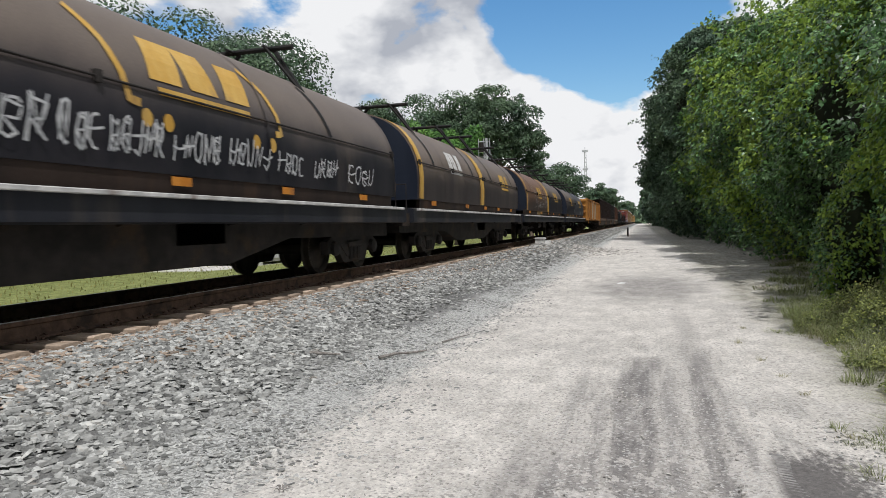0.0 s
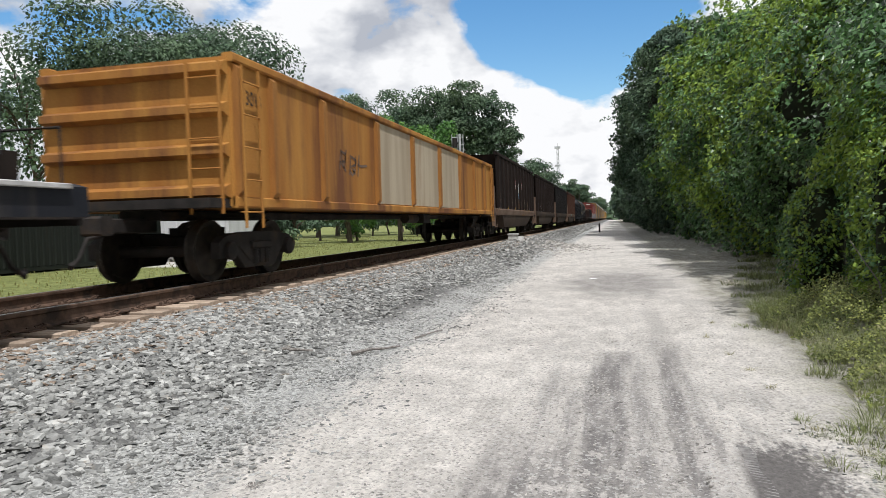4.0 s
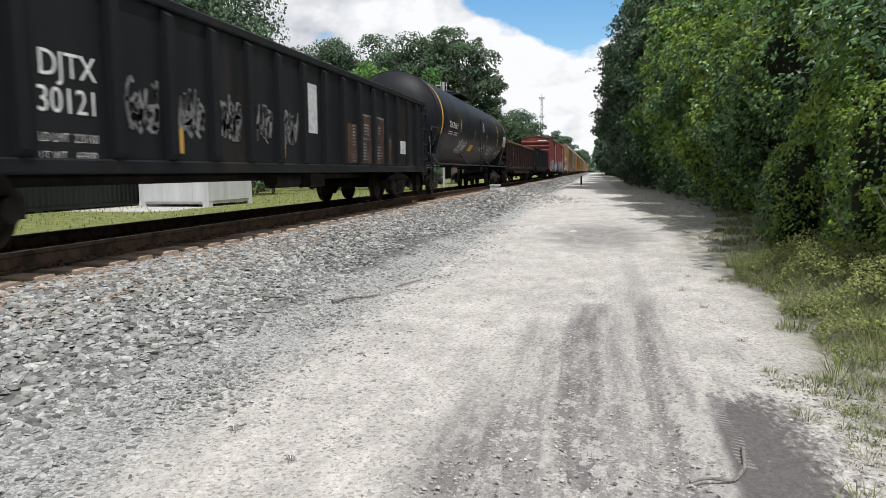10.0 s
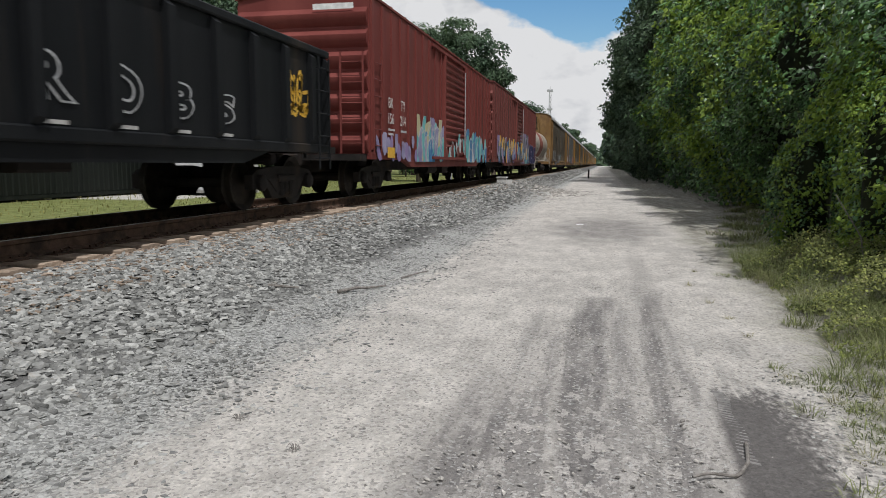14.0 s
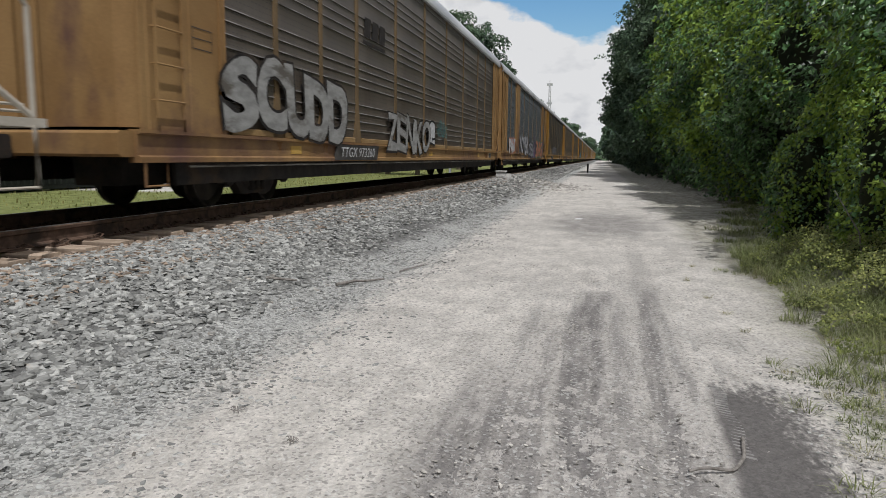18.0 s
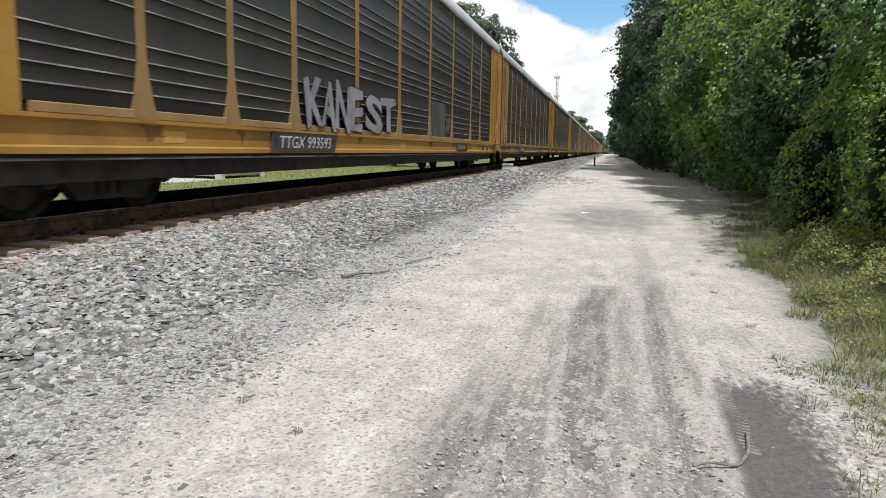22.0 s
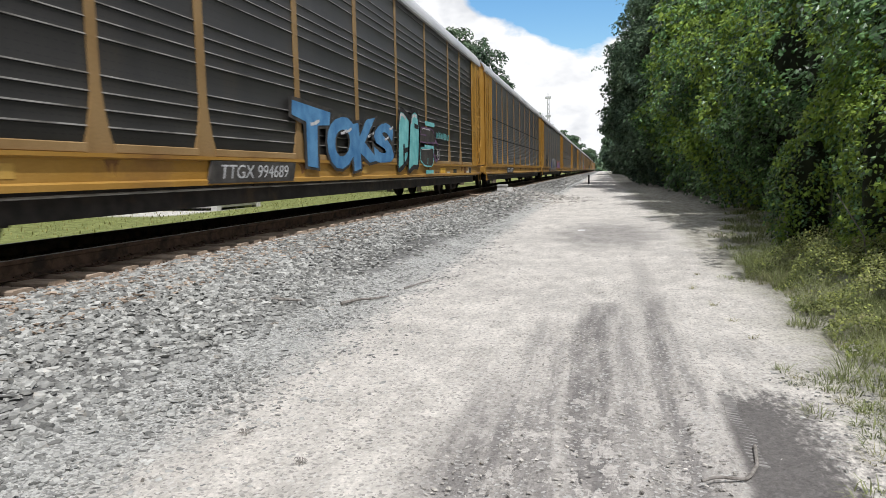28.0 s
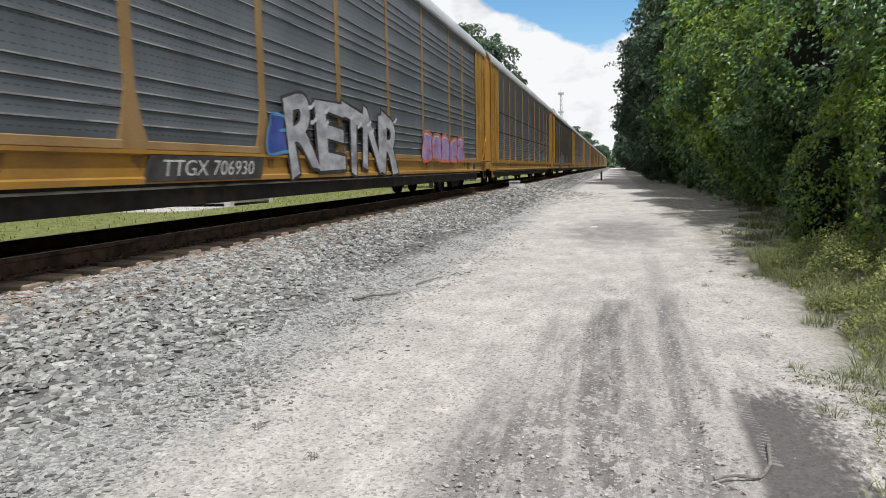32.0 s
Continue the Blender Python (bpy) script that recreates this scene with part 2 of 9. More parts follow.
M_HOPMARK = material("faded_chalk_mark", (0.07, 0.05, 0.035), (0.2, 0.16, 0.12), 7, 0.85)
M_HOPDUST = material("dusty_brown_sheet", (0.0397, 0.0275, 0.0202), (0.0615, 0.0433, 0.0318), 1.2, 0.85, stretch=(1, 0.4, 1), c3=(0.0795, 0.0542, 0.0325), cover3=0.35, bump=0.1)
M_HOPRED = material("rusty_red_brown", (0.040, 0.0180, 0.0132), (0.068, 0.0310, 0.0205), 1.6, 0.8, stretch=V, c3=(0.085, 0.040, 0.021), cover3=0.5, bump=0.12)
M_HOPBLACK = material("sooty_black_paint", (0.00992, 0.00928, 0.00928), (0.0182, 0.0158, 0.0149), 1.4, 0.7, stretch=V, c3=(0.0363, 0.0247, 0.0182), cover3=0.4, bump=0.1)
M_SILL = material("rust_streaked_sill", (0.112, 0.0714, 0.051), (0.168, 0.117, 0.0867), 2.5, 0.8, stretch=(3, 0.3, 1), c3=(0.184, 0.102, 0.0357), cover3=0.45)
M_RUSTGON = material("deep_rust", (0.0130, 0.0072, 0.0062), (0.0270, 0.0128, 0.0098), 2.4, 0.8, stretch=(1, 1, 0.16), c3=(0.105, 0.044, 0.0195), cover3=0.34, bump=0.15)
M_BLACKGON = material("black_car_paint", (0.0065, 0.0075, 0.0088), (0.0130, 0.0140, 0.0152), 1.8, 0.6, stretch=V, c3=(0.030, 0.0235, 0.0185), cover3=0.40, bump=0.06)
M_TANKBLACK = material("glossy_black_paint", (0.0055, 0.006, 0.0085), (0.0125, 0.0135, 0.0165), 1.5, 0.5, stretch=V, c3=(0.034, 0.031, 0.029), cover3=0.40, bump=0.03)
M_TANKWHITE = material("dirty_cream_paint", (0.40, 0.365, 0.31), (0.54, 0.50, 0.44), 1.1, 0.5, stretch=V, c3=(0.24, 0.175, 0.12), cover3=0.45, bump=0.04)
M_TANKRED = material("red_brown_band", (0.24, 0.075, 0.055), (0.32, 0.11, 0.08), 2.0, 0.55, stretch=V, c3=(0.17, 0.06, 0.045), cover3=0.4)
M_BOXRED = material("boxcar_red_paint", (0.150, 0.037, 0.032), (0.205, 0.056, 0.047), 1.8, 0.6, stretch=V, c3=(0.105, 0.040, 0.035), cover3=0.42, bump=0.05)
M_BOXBROWN = material("boxcar_maroon_paint", (0.13, 0.042, 0.038), (0.20, 0.065, 0.055), 1.5, 0.65, stretch=V, c3=(0.09, 0.045, 0.04), cover3=0.42, bump=0.05)
M_ARYELLOW = material("rack_yellow_paint", (0.295, 0.155, 0.030), (0.355, 0.203, 0.050), 1.6, 0.4, stretch=(1, 0.35, 0.5), c3=(0.165, 0.083, 0.036), cover3=0.42, bump=0.05)
M_AROLD = material("rack_old_yellow_paint", (0.215, 0.122, 0.049), (0.285, 0.174, 0.074), 1.6, 0.7, stretch=(1, 0.35, 0.5), c3=(0.108, 0.057, 0.0449), cover3=0.5, bump=0.05)
M_ARBROWN = material("dust_brown_post", (0.125, 0.085, 0.045), (0.185, 0.125, 0.065), 1.6, 0.7, stretch=(1, 1, 0.4), c3=(0.09, 0.055, 0.03), cover3=0.4)
M_ARTAN = material("dusty_tan_post", (0.225, 0.140, 0.060), (0.295, 0.195, 0.092), 1.6, 0.45, stretch=(1, 1, 0.4), c3=(0.14, 0.088, 0.045), cover3=0.42)
M_ARROOF = material("galvanised_roof", (0.40, 0.41, 0.42), (0.52, 0.52, 0.52), 1.2, 0.5, 0.3, stretch=(1, 0.3, 1), c3=(0.42, 0.41, 0.39), cover3=0.4)


def rack_metal(name, a, b, c, cover):
    """Sheet metal with streaks and rows of small punched holes."""
    m = material(name, a, b, 1.5, 0.5, 0.3, stretch=(1, 1, 0.3), c3=c, cover3=cover, bump=0.04, spec=0.45)
    n, l = m.node_tree.nodes, m.node_tree.links
    hs = next(q for q in n if q.type == "HUE_SAT")
    src = hs.outputs[0]
    b_ = n["Principled BSDF"]
    tc = next(q for q in n if q.type == "TEX_COORD")
    sep = n.new("ShaderNodeSeparateXYZ")
    l.new(tc.outputs["Object"], sep.inputs[0])

    def near(v, pitch, share):
        q = n.new("ShaderNodeMath")
        q.operation = "PINGPONG"
        l.new(v, q.inputs[0])
        q.inputs[1].default_value = pitch / 2
        t = n.new("ShaderNodeMath")
        t.operation = "LESS_THAN"
        l.new(q.outputs[0], t.inputs[0])
        t.inputs[1].default_value = pitch / 2 * share
        return t.outputs[0]
    dots = n.new("ShaderNodeMath")
    dots.operation = "MULTIPLY"
    l.new(near(sep.outputs[1], 0.11, 0.42), dots.inputs[0])
    l.new(near(sep.outputs[2], 0.085, 0.16), dots.inputs[1])
    k = n.new("ShaderNodeMath")
    k.operation = "MULTIPLY"
    l.new(dots.outputs[0], k.inputs[0])
    k.inputs[1].default_value = 0.7
    mx = n.new("ShaderNodeMix")
    mx.data_type = "RGBA"
    l.new(k.outputs[0], mx.inputs[0])
    l.new(src, mx.inputs[6])
    mx.inputs[7].default_value = (0.006, 0.006, 0.006, 1.0)
    l.new(mx.outputs[2], b_.inputs["Base Color"])
    return m


M_PANEL = {
    "brown": rack_metal("dust_brown_panel", (0.026, 0.0205, 0.0152), (0.0395, 0.0318, 0.0235), (0.0215, 0.0172, 0.0132), 0.5),
    "tan": rack_metal("rust_brown_panel", (0.064, 0.050, 0.036), (0.094, 0.074, 0.055), (0.050, 0.034, 0.022), 0.5),
    "blue": rack_metal("blue_grey_panel", (0.0716, 0.0832, 0.0926), (0.105, 0.117, 0.127), (0.0667, 0.0667, 0.0618), 0.35),
    "dark": rack_metal("dark_grey_panel", (0.0142, 0.0130, 0.0112), (0.0232, 0.0213, 0.0183), (0.028, 0.0218, 0.0152), 0.42),
    "grey": rack_metal("galvanised_panel", (0.121, 0.130, 0.140), (0.166, 0.174, 0.184), (0.105, 0.101, 0.096), 0.35),
}
# pale wear, plus the gleam of sunlit ledge tops painted in
M_WORNLIT = material("worn_sunlit_metal", (0.13, 0.122, 0.11), (0.30, 0.29, 0.272), 3, 0.6, 0.2, stretch=(1, 0.5, 2), c3=(0.05, 0.043, 0.034), cover3=0.5)
M_SIGNRED = material("red_board", (0.30, 0.030, 0.030), (0.38, 0.05, 0.045), 5, 0.6)
M_WHITE = material("white_lettering", (0.62, 0.62, 0.60), (0.78, 0.78, 0.76), 9, 0.7)
M_OFFWHITE = material("chalky_white_spray", (0.378, 0.387, 0.396), (0.54, 0.54, 0.54), 12, 0.8)
M_SPRAYGREY = material("silver_spray", (0.25, 0.255, 0.255), (0.36, 0.365, 0.365), 3, 0.6, stretch=(1, 1, 4), c3=(0.17, 0.165, 0.155), cover3=0.42)
M_BLACK = material("black_spray", (0.012, 0.012, 0.014), (0.025, 0.024, 0.025), 8, 0.7)
M_BLUE = material("blue_spray", (0.0425, 0.145, 0.306), (0.102, 0.255, 0.442), 3, 0.6)
M_NAVYSPRAY = material("deep_blue_spray", (0.03, 0.05, 0.2), (0.06, 0.09, 0.3), 3, 0.6)
M_TEAL = material("teal_spray", (0.10, 0.36, 0.37), (0.2, 0.5, 0.5), 3, 0.6)
M_SLATETEAL = material("faded_teal_spray", (0.06, 0.15, 0.15), (0.12, 0.26, 0.26), 5, 0.7)
M_PURPLE = material("mauve_spray", (0.22, 0.16, 0.32), (0.32, 0.24, 0.42), 3, 0.6)
M_REDSPRAY = material("red_spray", (0.42, 0.10, 0.06), (0.55, 0.17, 0.1), 3, 0.6)
M_GREENSPRAY = material("green_spray", (0.03, 0.14, 0.09), (0.06, 0.21, 0.14), 3, 0.6)
M_YELSPRAY = material("yellow_marking", (0.65, 0.36, 0.04), (0.72, 0.44, 0.08), 6, 0.6)
M_PLUM = material("plum_spray", (0.09, 0.05, 0.10), (0.15, 0.09, 0.16), 3, 0.6)
M_SALMON = material("salmon_spray", (0.34, 0.12, 0.085), (0.44, 0.21, 0.14), 2.5, 0.6, c3=(0.33, 0.21, 0.11), cover3=0.5)
M_INK = material("ink_blue_spray", (0.016, 0.018, 0.062), (0.040, 0.042, 0.115), 3, 0.6, c3=(0.09, 0.085, 0.15), cover3=0.3)
M_LILAC = material("lilac_spray", (0.22, 0.20, 0.34), (0.36, 0.34, 0.47), 3, 0.7, c3=(0.17, 0.11, 0.17), cover3=0.4)
M_CREAMSPRAY = material("cream_spray", (0.42, 0.40, 0.24), (0.52, 0.48, 0.32), 3, 0.7)
M_GREYWASH = material("grey_spray_wash", (0.17, 0.17, 0.19), (0.26, 0.26, 0.28), 2, 0.75, c3=(0.13, 0.10, 0.11), cover3=0.4)
M_CREAMPAINT = material("chalky_cream_paint", (0.33, 0.27, 0.19), (0.44, 0.37, 0.27), 2, 0.75, stretch=V, c3=(0.24, 0.13, 0.06), cover3=0.42)
M_BUFF = material("rolled_grey_green_paint", (0.048, 0.055, 0.052), (0.085, 0.094, 0.088), 4, 0.75, c3=(0.026, 0.026, 0.023), cover3=0.5, stretch=V)
M_PURPLEDUST = material("faded_purple_spray", (0.105, 0.088, 0.135), (0.165, 0.145, 0.20), 3, 0.7, c3=(0.09, 0.075, 0.09), cover3=0.45)
M_PALESPRAY = material("patchy_pale_spray", (0.24, 0.24, 0.26), (0.42, 0.42, 0.44), 2.5, 0.6, stretch=(1, 1, 2), c3=(0.12, 0.12, 0.14), cover3=0.45)
M_DULLSPRAY = material("dusty_silver_spray", (0.20, 0.198, 0.190), (0.30, 0.298, 0.286), 3, 0.7, stretch=(1, 1, 3), c3=(0.105, 0.094, 0.080), cover3=0.48)
M_CHALK = material("faint_chalky_spray", (0.075, 0.075, 0.075), (0.21, 0.21, 0.205), 6, 0.8, c3=(0.035, 0.034, 0.033), cover3=0.5)
M_SILLRUST = material("dull_rust_spray", (0.045, 0.026, 0.019), (0.085, 0.048, 0.034), 3, 0.8, c3=(0.022, 0.017, 0.015), cover3=0.45)
M_SIGNBLUE = material("blue_placard", (0.08, 0.24, 0.46), (0.12, 0.32, 0.55), 5, 0.5)
M_PLATE = material("dark_number_plate", (0.03, 0.028, 0.026), (0.06, 0.055, 0.05), 5, 0.6)
M_CONCRETE = material("pale_concrete", (0.45, 0.44, 0.42), (0.58, 0.57, 0.55), 4, 0.85, c3=(0.34, 0.33, 0.31), cover3=0.4)
M_CONTAINER = material("dark_green_steel", (0.0075, 0.0100, 0.0082), (0.0140, 0.0170, 0.0135), 2, 0.6, stretch=V, c3=(0.022, 0.018, 0.013), cover3=0.25)
M_SHED = material("white_sheet_metal", (0.44, 0.445, 0.45), (0.55, 0.555, 0.56), 2, 0.5, stretch=V, c3=(0.45, 0.43, 0.40), cover3=0.3)
M_GALV = material("galvanised_steel", (0.42, 0.43, 0.44), (0.56, 0.57, 0.58), 6, 0.5, 0.5)
M_BARK = material("bark", (0.075, 0.058, 0.045), (0.14, 0.115, 0.09), 7, 0.95, stretch=(2, 2, 0.4), bump=0.6, bump_scale=25)
M_LEAF = material("vine_leaf", (0.050, 0.115, 0.040), (0.125, 0.230, 0.074), 0.9, 0.38, island=0.85, c3=(0.185, 0.285, 0.100), cover3=0.36, bump=0.0, trans=0.20, spec=0.5)
M_LEAFLIGHT = material("young_leaf", (0.165, 0.260, 0.040), (0.270, 0.365, 0.070), 1.5, 0.45, island=0.35, bump=0.0, trans=0.35)
M_OAK = material("oak_leaf", (0.058, 0.100, 0.064), (0.114, 0.170, 0.094), 0.3, 0.5, island=0.5, c3=(0.12, 0.175, 0.068), cover3=0.35, bump=0.0, trans=0.22)
M_DRY = material("straw_blade", (0.252, 0.238, 0.128), (0.344, 0.325, 0.188), 1.5, 0.7, island=0.35, bump=0.0, trans=0.2)
M_PINE = material("fresh_green_leaf", (0.084, 0.196, 0.049), (0.154, 0.294, 0.07), 0.5, 0.5, island=0.35, bump=0.0, trans=0.28)
# near-black: stands in for shade deep inside the leaves
M_CORE = material("core_shade", (0.0084, 0.0126, 0.0056), (0.021, 0.0252, 0.0112), 3, 0.95, bump=0.5, bump_scale=9)
M_GRASS = material("grass_blade", (0.150, 0.180, 0.070), (0.255, 0.275, 0.125), 1.2, 0.6, island=0.45, c3=(0.397, 0.364, 0.324), cover3=0.4, bump=0.0, trans=0.3)
M_WEED = material("weed_leaf", (0.100, 0.128, 0.044), (0.195, 0.215, 0.082), 2.6, 0.55, island=0.55, c3=(0.360, 0.315, 0.185), cover3=0.42, bump=0.0, trans=0.3)
M_WEEDLIGHT = material("pale_weed_leaf", (0.215, 0.255, 0.066), (0.330, 0.350, 0.115), 2.0, 0.55, island=0.5, bump=0.0, trans=0.35)
M_PETAL = material("yellow_petal", (0.6, 0.46, 0.06), (0.7, 0.58, 0.12), 9, 0.6, bump=0.0)
M_LAWN = material("lawn_blade", (0.168, 0.183, 0.0567), (0.285, 0.259, 0.0972), 0.8, 0.6, island=0.35, bump=0.0, trans=0.25)
M_DAMPSAND = material("damp_sand", (0.20, 0.192, 0.185), (0.34, 0.328, 0.315), 9, 0.95, bump=0.4)
M_STICK = material("dry_stick", (0.15, 0.135, 0.12), (0.27, 0.25, 0.23), 30, 0.95, bump=0.5, fine=90)


# ---- mesh helpers ----
class Geo:
    """Collects vertices and faces of one mesh."""

    def __init__(self):
        self.v, self.f = [], []

    def add(self, verts, faces):
        k = len(self.v)
        self.v += [tuple(p) for p in verts]
        self.f += [tuple(k + i for i in f) for f in faces]
        return self

    def box(self, x0, x1, y0, y1, z0, z1, c=0.0):
        """A box; c cuts the four long edges of its longest side."""
        if not c:
            p = [(x, y, z) for z in (z0, z1) for x, y in ((x0, y0), (x1, y0), (x1, y1), (x0, y1))]
            return self.add(p, [(3, 2, 1, 0), (4, 5, 6, 7), (0, 1, 5, 4), (1, 2, 6, 5), (2, 3, 7, 6), (3, 0, 4, 7)])
        d = (x1 - x0, y1 - y0, z1 - z0)
        a = d.index(max(d))
        lo, hi = [(x0, x1), (y0, y1), (z0, z1)][a]
        (a0, a1), (b0, b1) = [r for i, r in enumerate([(x0, x1), (y0, y1), (z0, z1)]) if i != a]
        ring = [(a0 + c, b0), (a1 - c, b0), (a1, b0 + c), (a1, b1 - c), (a1 - c, b1), (a0 + c, b1), (a0, b1 - c), (a0, b0 + c)]
        if a == 1:
            ring = ring[::-1]
        return self.prism(ring, a, lo, hi)

    def prism(self, ring, axis, lo, hi):
        """A closed outline (in the two other axes, in order) swept along an axis."""
        n = len(ring)

        def at(p, t):
            q = list(p)
            q.insert(axis, t)
            return q
        pts = [at(p, lo) for p in ring] + [at(p, hi) for p in ring]
        faces = [tuple(range(n - 1, -1, -1)), tuple(range(n, 2 * n))]
        faces += [(i, (i + 1) % n, n + (i + 1) % n, n + i) for i in range(n)]
        return self.add(pts, faces)

    def tube(self, path, r, seg=8, r1=None):
        """A round bar along a path; r1: radius at its end."""
        path = [Vector(p) for p in path]
        n = len(path)
        rings = []
        for i, p in enumerate(path):
            d = (path[min(i + 1, n - 1)] - path[max(i - 1, 0)]).normalized()
            u = d.cross(Vector((0, 0, 1)))
            if u.length < 0.1:
                u = d.cross(Vector((0, 1, 0)))
            u.normalize()
            w = d.cross(u)
            rr = r if r1 is None else r + (r1 - r) * i / max(1, n - 1)
            rings += [tuple(p + rr * (math.cos(a) * u + math.sin(a) * w)) for a in [2 * math.pi * k / seg for k in range(seg)]]
        faces = [tuple(range(seg)), tuple(range((n - 1) * seg, n * seg))[::-1]]
        for i in range(n - 1):
            for k in range(seg):
                a, b = i * seg + k, i * seg + (k + 1) % seg
                faces.append((a, b, b + seg, a + seg))
        return self.add(rings, faces)

    def lathe(self, prof, axis, centre, seg=24):
        """A profile of (distance along axis, radius) turned round an axis."""
        pts, faces, m = [], [], len(prof)
        for k in range(seg):
            a = 2 * math.pi * k / seg
            for t, r in prof:
                q = [r * math.cos(a), r * math.sin(a)]
                q.insert(axis, t)
                pts.append([q[i] + centre[i] for i in range(3)])
        for k in range(seg):
            o, p = k * m, (k + 1) % seg * m
            for i in range(m - 1):
                faces.append((o + i, p + i, p + i + 1, o + i + 1))
        return self.add(pts, faces)

    def mesh(self, name, smooth=True, angle=38):
        me = bpy.data.meshes.new(name)
        me.from_pydata(self.v, [], self.f)
        me.update()
        bm = bmesh.new()
        bm.from_mesh(me)
        bmesh.ops.recalc_face_normals(bm, faces=bm.faces)
        bm.to_mesh(me)
        bm.free()
        if smooth:
            me.polygons.foreach_set("use_smooth", [True] * len(me.polygons))
            me.set_sharp_from_angle(angle=radians(angle))
        return me


def raw_mesh(name, verts, faces, smooth=False):
    """A large mesh straight from arrays; all faces have the same number of corners."""
    verts, faces = np.asarray(verts, dtype=np.float32), np.asarray(faces, dtype=np.int32)
    me = bpy.data.meshes.new(name)
    me.vertices.add(len(verts))
    me.vertices.foreach_set("co", verts.ravel())
    k = faces.shape[1]
    me.loops.add(faces.size)
    me.loops.foreach_set("vertex_index", faces.ravel())
    me.polygons.add(len(faces))
    me.polygons.foreach_set("loop_start", np.arange(0, faces.size, k, dtype=np.int32))
    me.polygons.foreach_set("loop_total", np.full(len(faces), k, dtype=np.int32))
    me.polygons.foreach_set("use_smooth", np.full(len(faces), smooth, dtype=bool))
    me.update(calc_edges=True)
    me.validate()
    return me


def part(name, geo, mat, parent, label="", m=None):
    """One mesh object under a thing or a part. geo: a Geo, or a mesh that is shared."""
    me = geo.mesh(name) if isinstance(geo, Geo) else geo
    if mat is not None and not me.materials:
        me.materials.append(mat)
    ob = new(name, me)
    ob.parent = parent
    if m is not None:
        ob.matrix_basis = m
    if label:
        ob["label"] = label
    return ob


SHARED = {}


def shared(key, make, mat):
    """The mesh under that key, made once."""
    if key not in SHARED:
        me = make()
        me = me.mesh(key if isinstance(key, str) else str(key[0])) if isinstance(me, Geo) else me
        me.materials.append(mat)
        SHARED[key] = me
    return SHARED[key]


def ribbon(g, pts, w, surf):
    """A flat painted stroke along (y, z) points, laid on the surface surf(y, z)."""
    n = len(pts)
    out = []
    for i, (y, z) in enumerate(pts):
        a, b = pts[max(i - 1, 0)], pts[min(i + 1, n - 1)]
        dy, dz = b[0] - a[0], b[1] - a[1]
        k = w / 2 / (math.hypot(dy, dz) or 1)
        out += [surf(y - dz * k, z + dy * k), surf(y + dz * k, z - dy * k)]
    g.add(out, [(2 * i, 2 * i + 1, 2 * i + 3, 2 * i + 2) for i in range(n - 1)])


def line(p, q, n=2):
    return [(p[0] + (q[0] - p[0]) * i / (n - 1), p[1] + (q[1] - p[1]) * i / (n - 1)) for i in range(n)]


def patch(g, y0, y1, z0, z1, surf, n=2, skew=0.0):
    """A painted four-sided patch on a surface, in n strips of height."""
    for i in range(n):
        a, b = z0 + (z1 - z0) * i / n, z0 + (z1 - z0) * (i + 1) / n
        sa, sb = skew * i / n, skew * (i + 1) / n
        g.add([surf(y0 + sa, a), surf(y1 + sa, a), surf(y1 + sb, b), surf(y0 + sb, b)], [(0, 1, 2, 3)])


def lettering(text, height, y, z, surf, parent, mat, squeeze=1.0, slant=0.0, name="lettering"):
    """Painted letters that start at (y, z) on a surface and run towards +y."""
    cu = bpy.data.curves.new("letters", "FONT")
    cu.body, cu.size, cu.shear = text, height / 0.7, slant
    cu.resolution_u = 3
    ob = bpy.data.objects.new("letters", cu)
    scene.collection.objects.link(ob)
    me = bpy.data.meshes.new_from_object(ob.evaluated_get(bpy.context.evaluated_depsgraph_get()))
    bpy.data.objects.remove(ob)
    for v in me.vertices:
        v.co = surf(y + v.co.x * squeeze, z + v.co.y)
    me.materials.clear()
    return part(name, me, mat, parent)


def bars(rows, surf, parent, mat, name="marking"):
    """Small writing that cannot be read: bars of (y, z, length, height)."""
    g = Geo()
    for y, z, ln, h in rows:
        patch(g, y, y + ln, z, z + h, surf, 1)
    return part(name, g, mat, parent)


# ---- ground ----
XC, ZR = -6.35, 0.74            # track centre and height of the rail's top
TIE_TOP = ZR - 0.19


def shoulder(y):
    """Foot of the ballast, which spreads towards the road where the crossing pile lies."""
    return -2.75 - 0.25 * math.sin(y * 0.13) - 1.2 * min(1, max(0, (y - 14) / 30))


def profile(x, y):
    """Height of the bare ground."""
    toe = shoulder(y)
    top = TIE_TOP - 0.06
    if x > -4.75:
        k = min(1, max(0, (toe - x) / (toe + 4.75)))
        h = top * (k * k * (3 - 2 * k) * 0.55 + k * 0.45)
    elif x > -8.6:
        h = top
    else:
        k = min(1, max(0, (-8.6 - x) / 1.9))
        h = top * (1 - k * k * (3 - 2 * k))
    # pile of pale gravel beside the track
    h += 0.42 * math.exp(-(((x + 3.4) / 1.3) ** 2 + ((y - 35.5) / 3.4) ** 2))
    return h


def rut_a(y):
    """Middle of the wide wheel rut."""
    return -0.09 + 0.024 * (y - 5.2) ** 2 - 0.0035 * max(0, y - 5.2) ** 3


def rut_b(y):
    """Middle of the narrow wheel rut."""
    return 0.43 + 0.03 * max(0, y - 5.4) ** 1.6


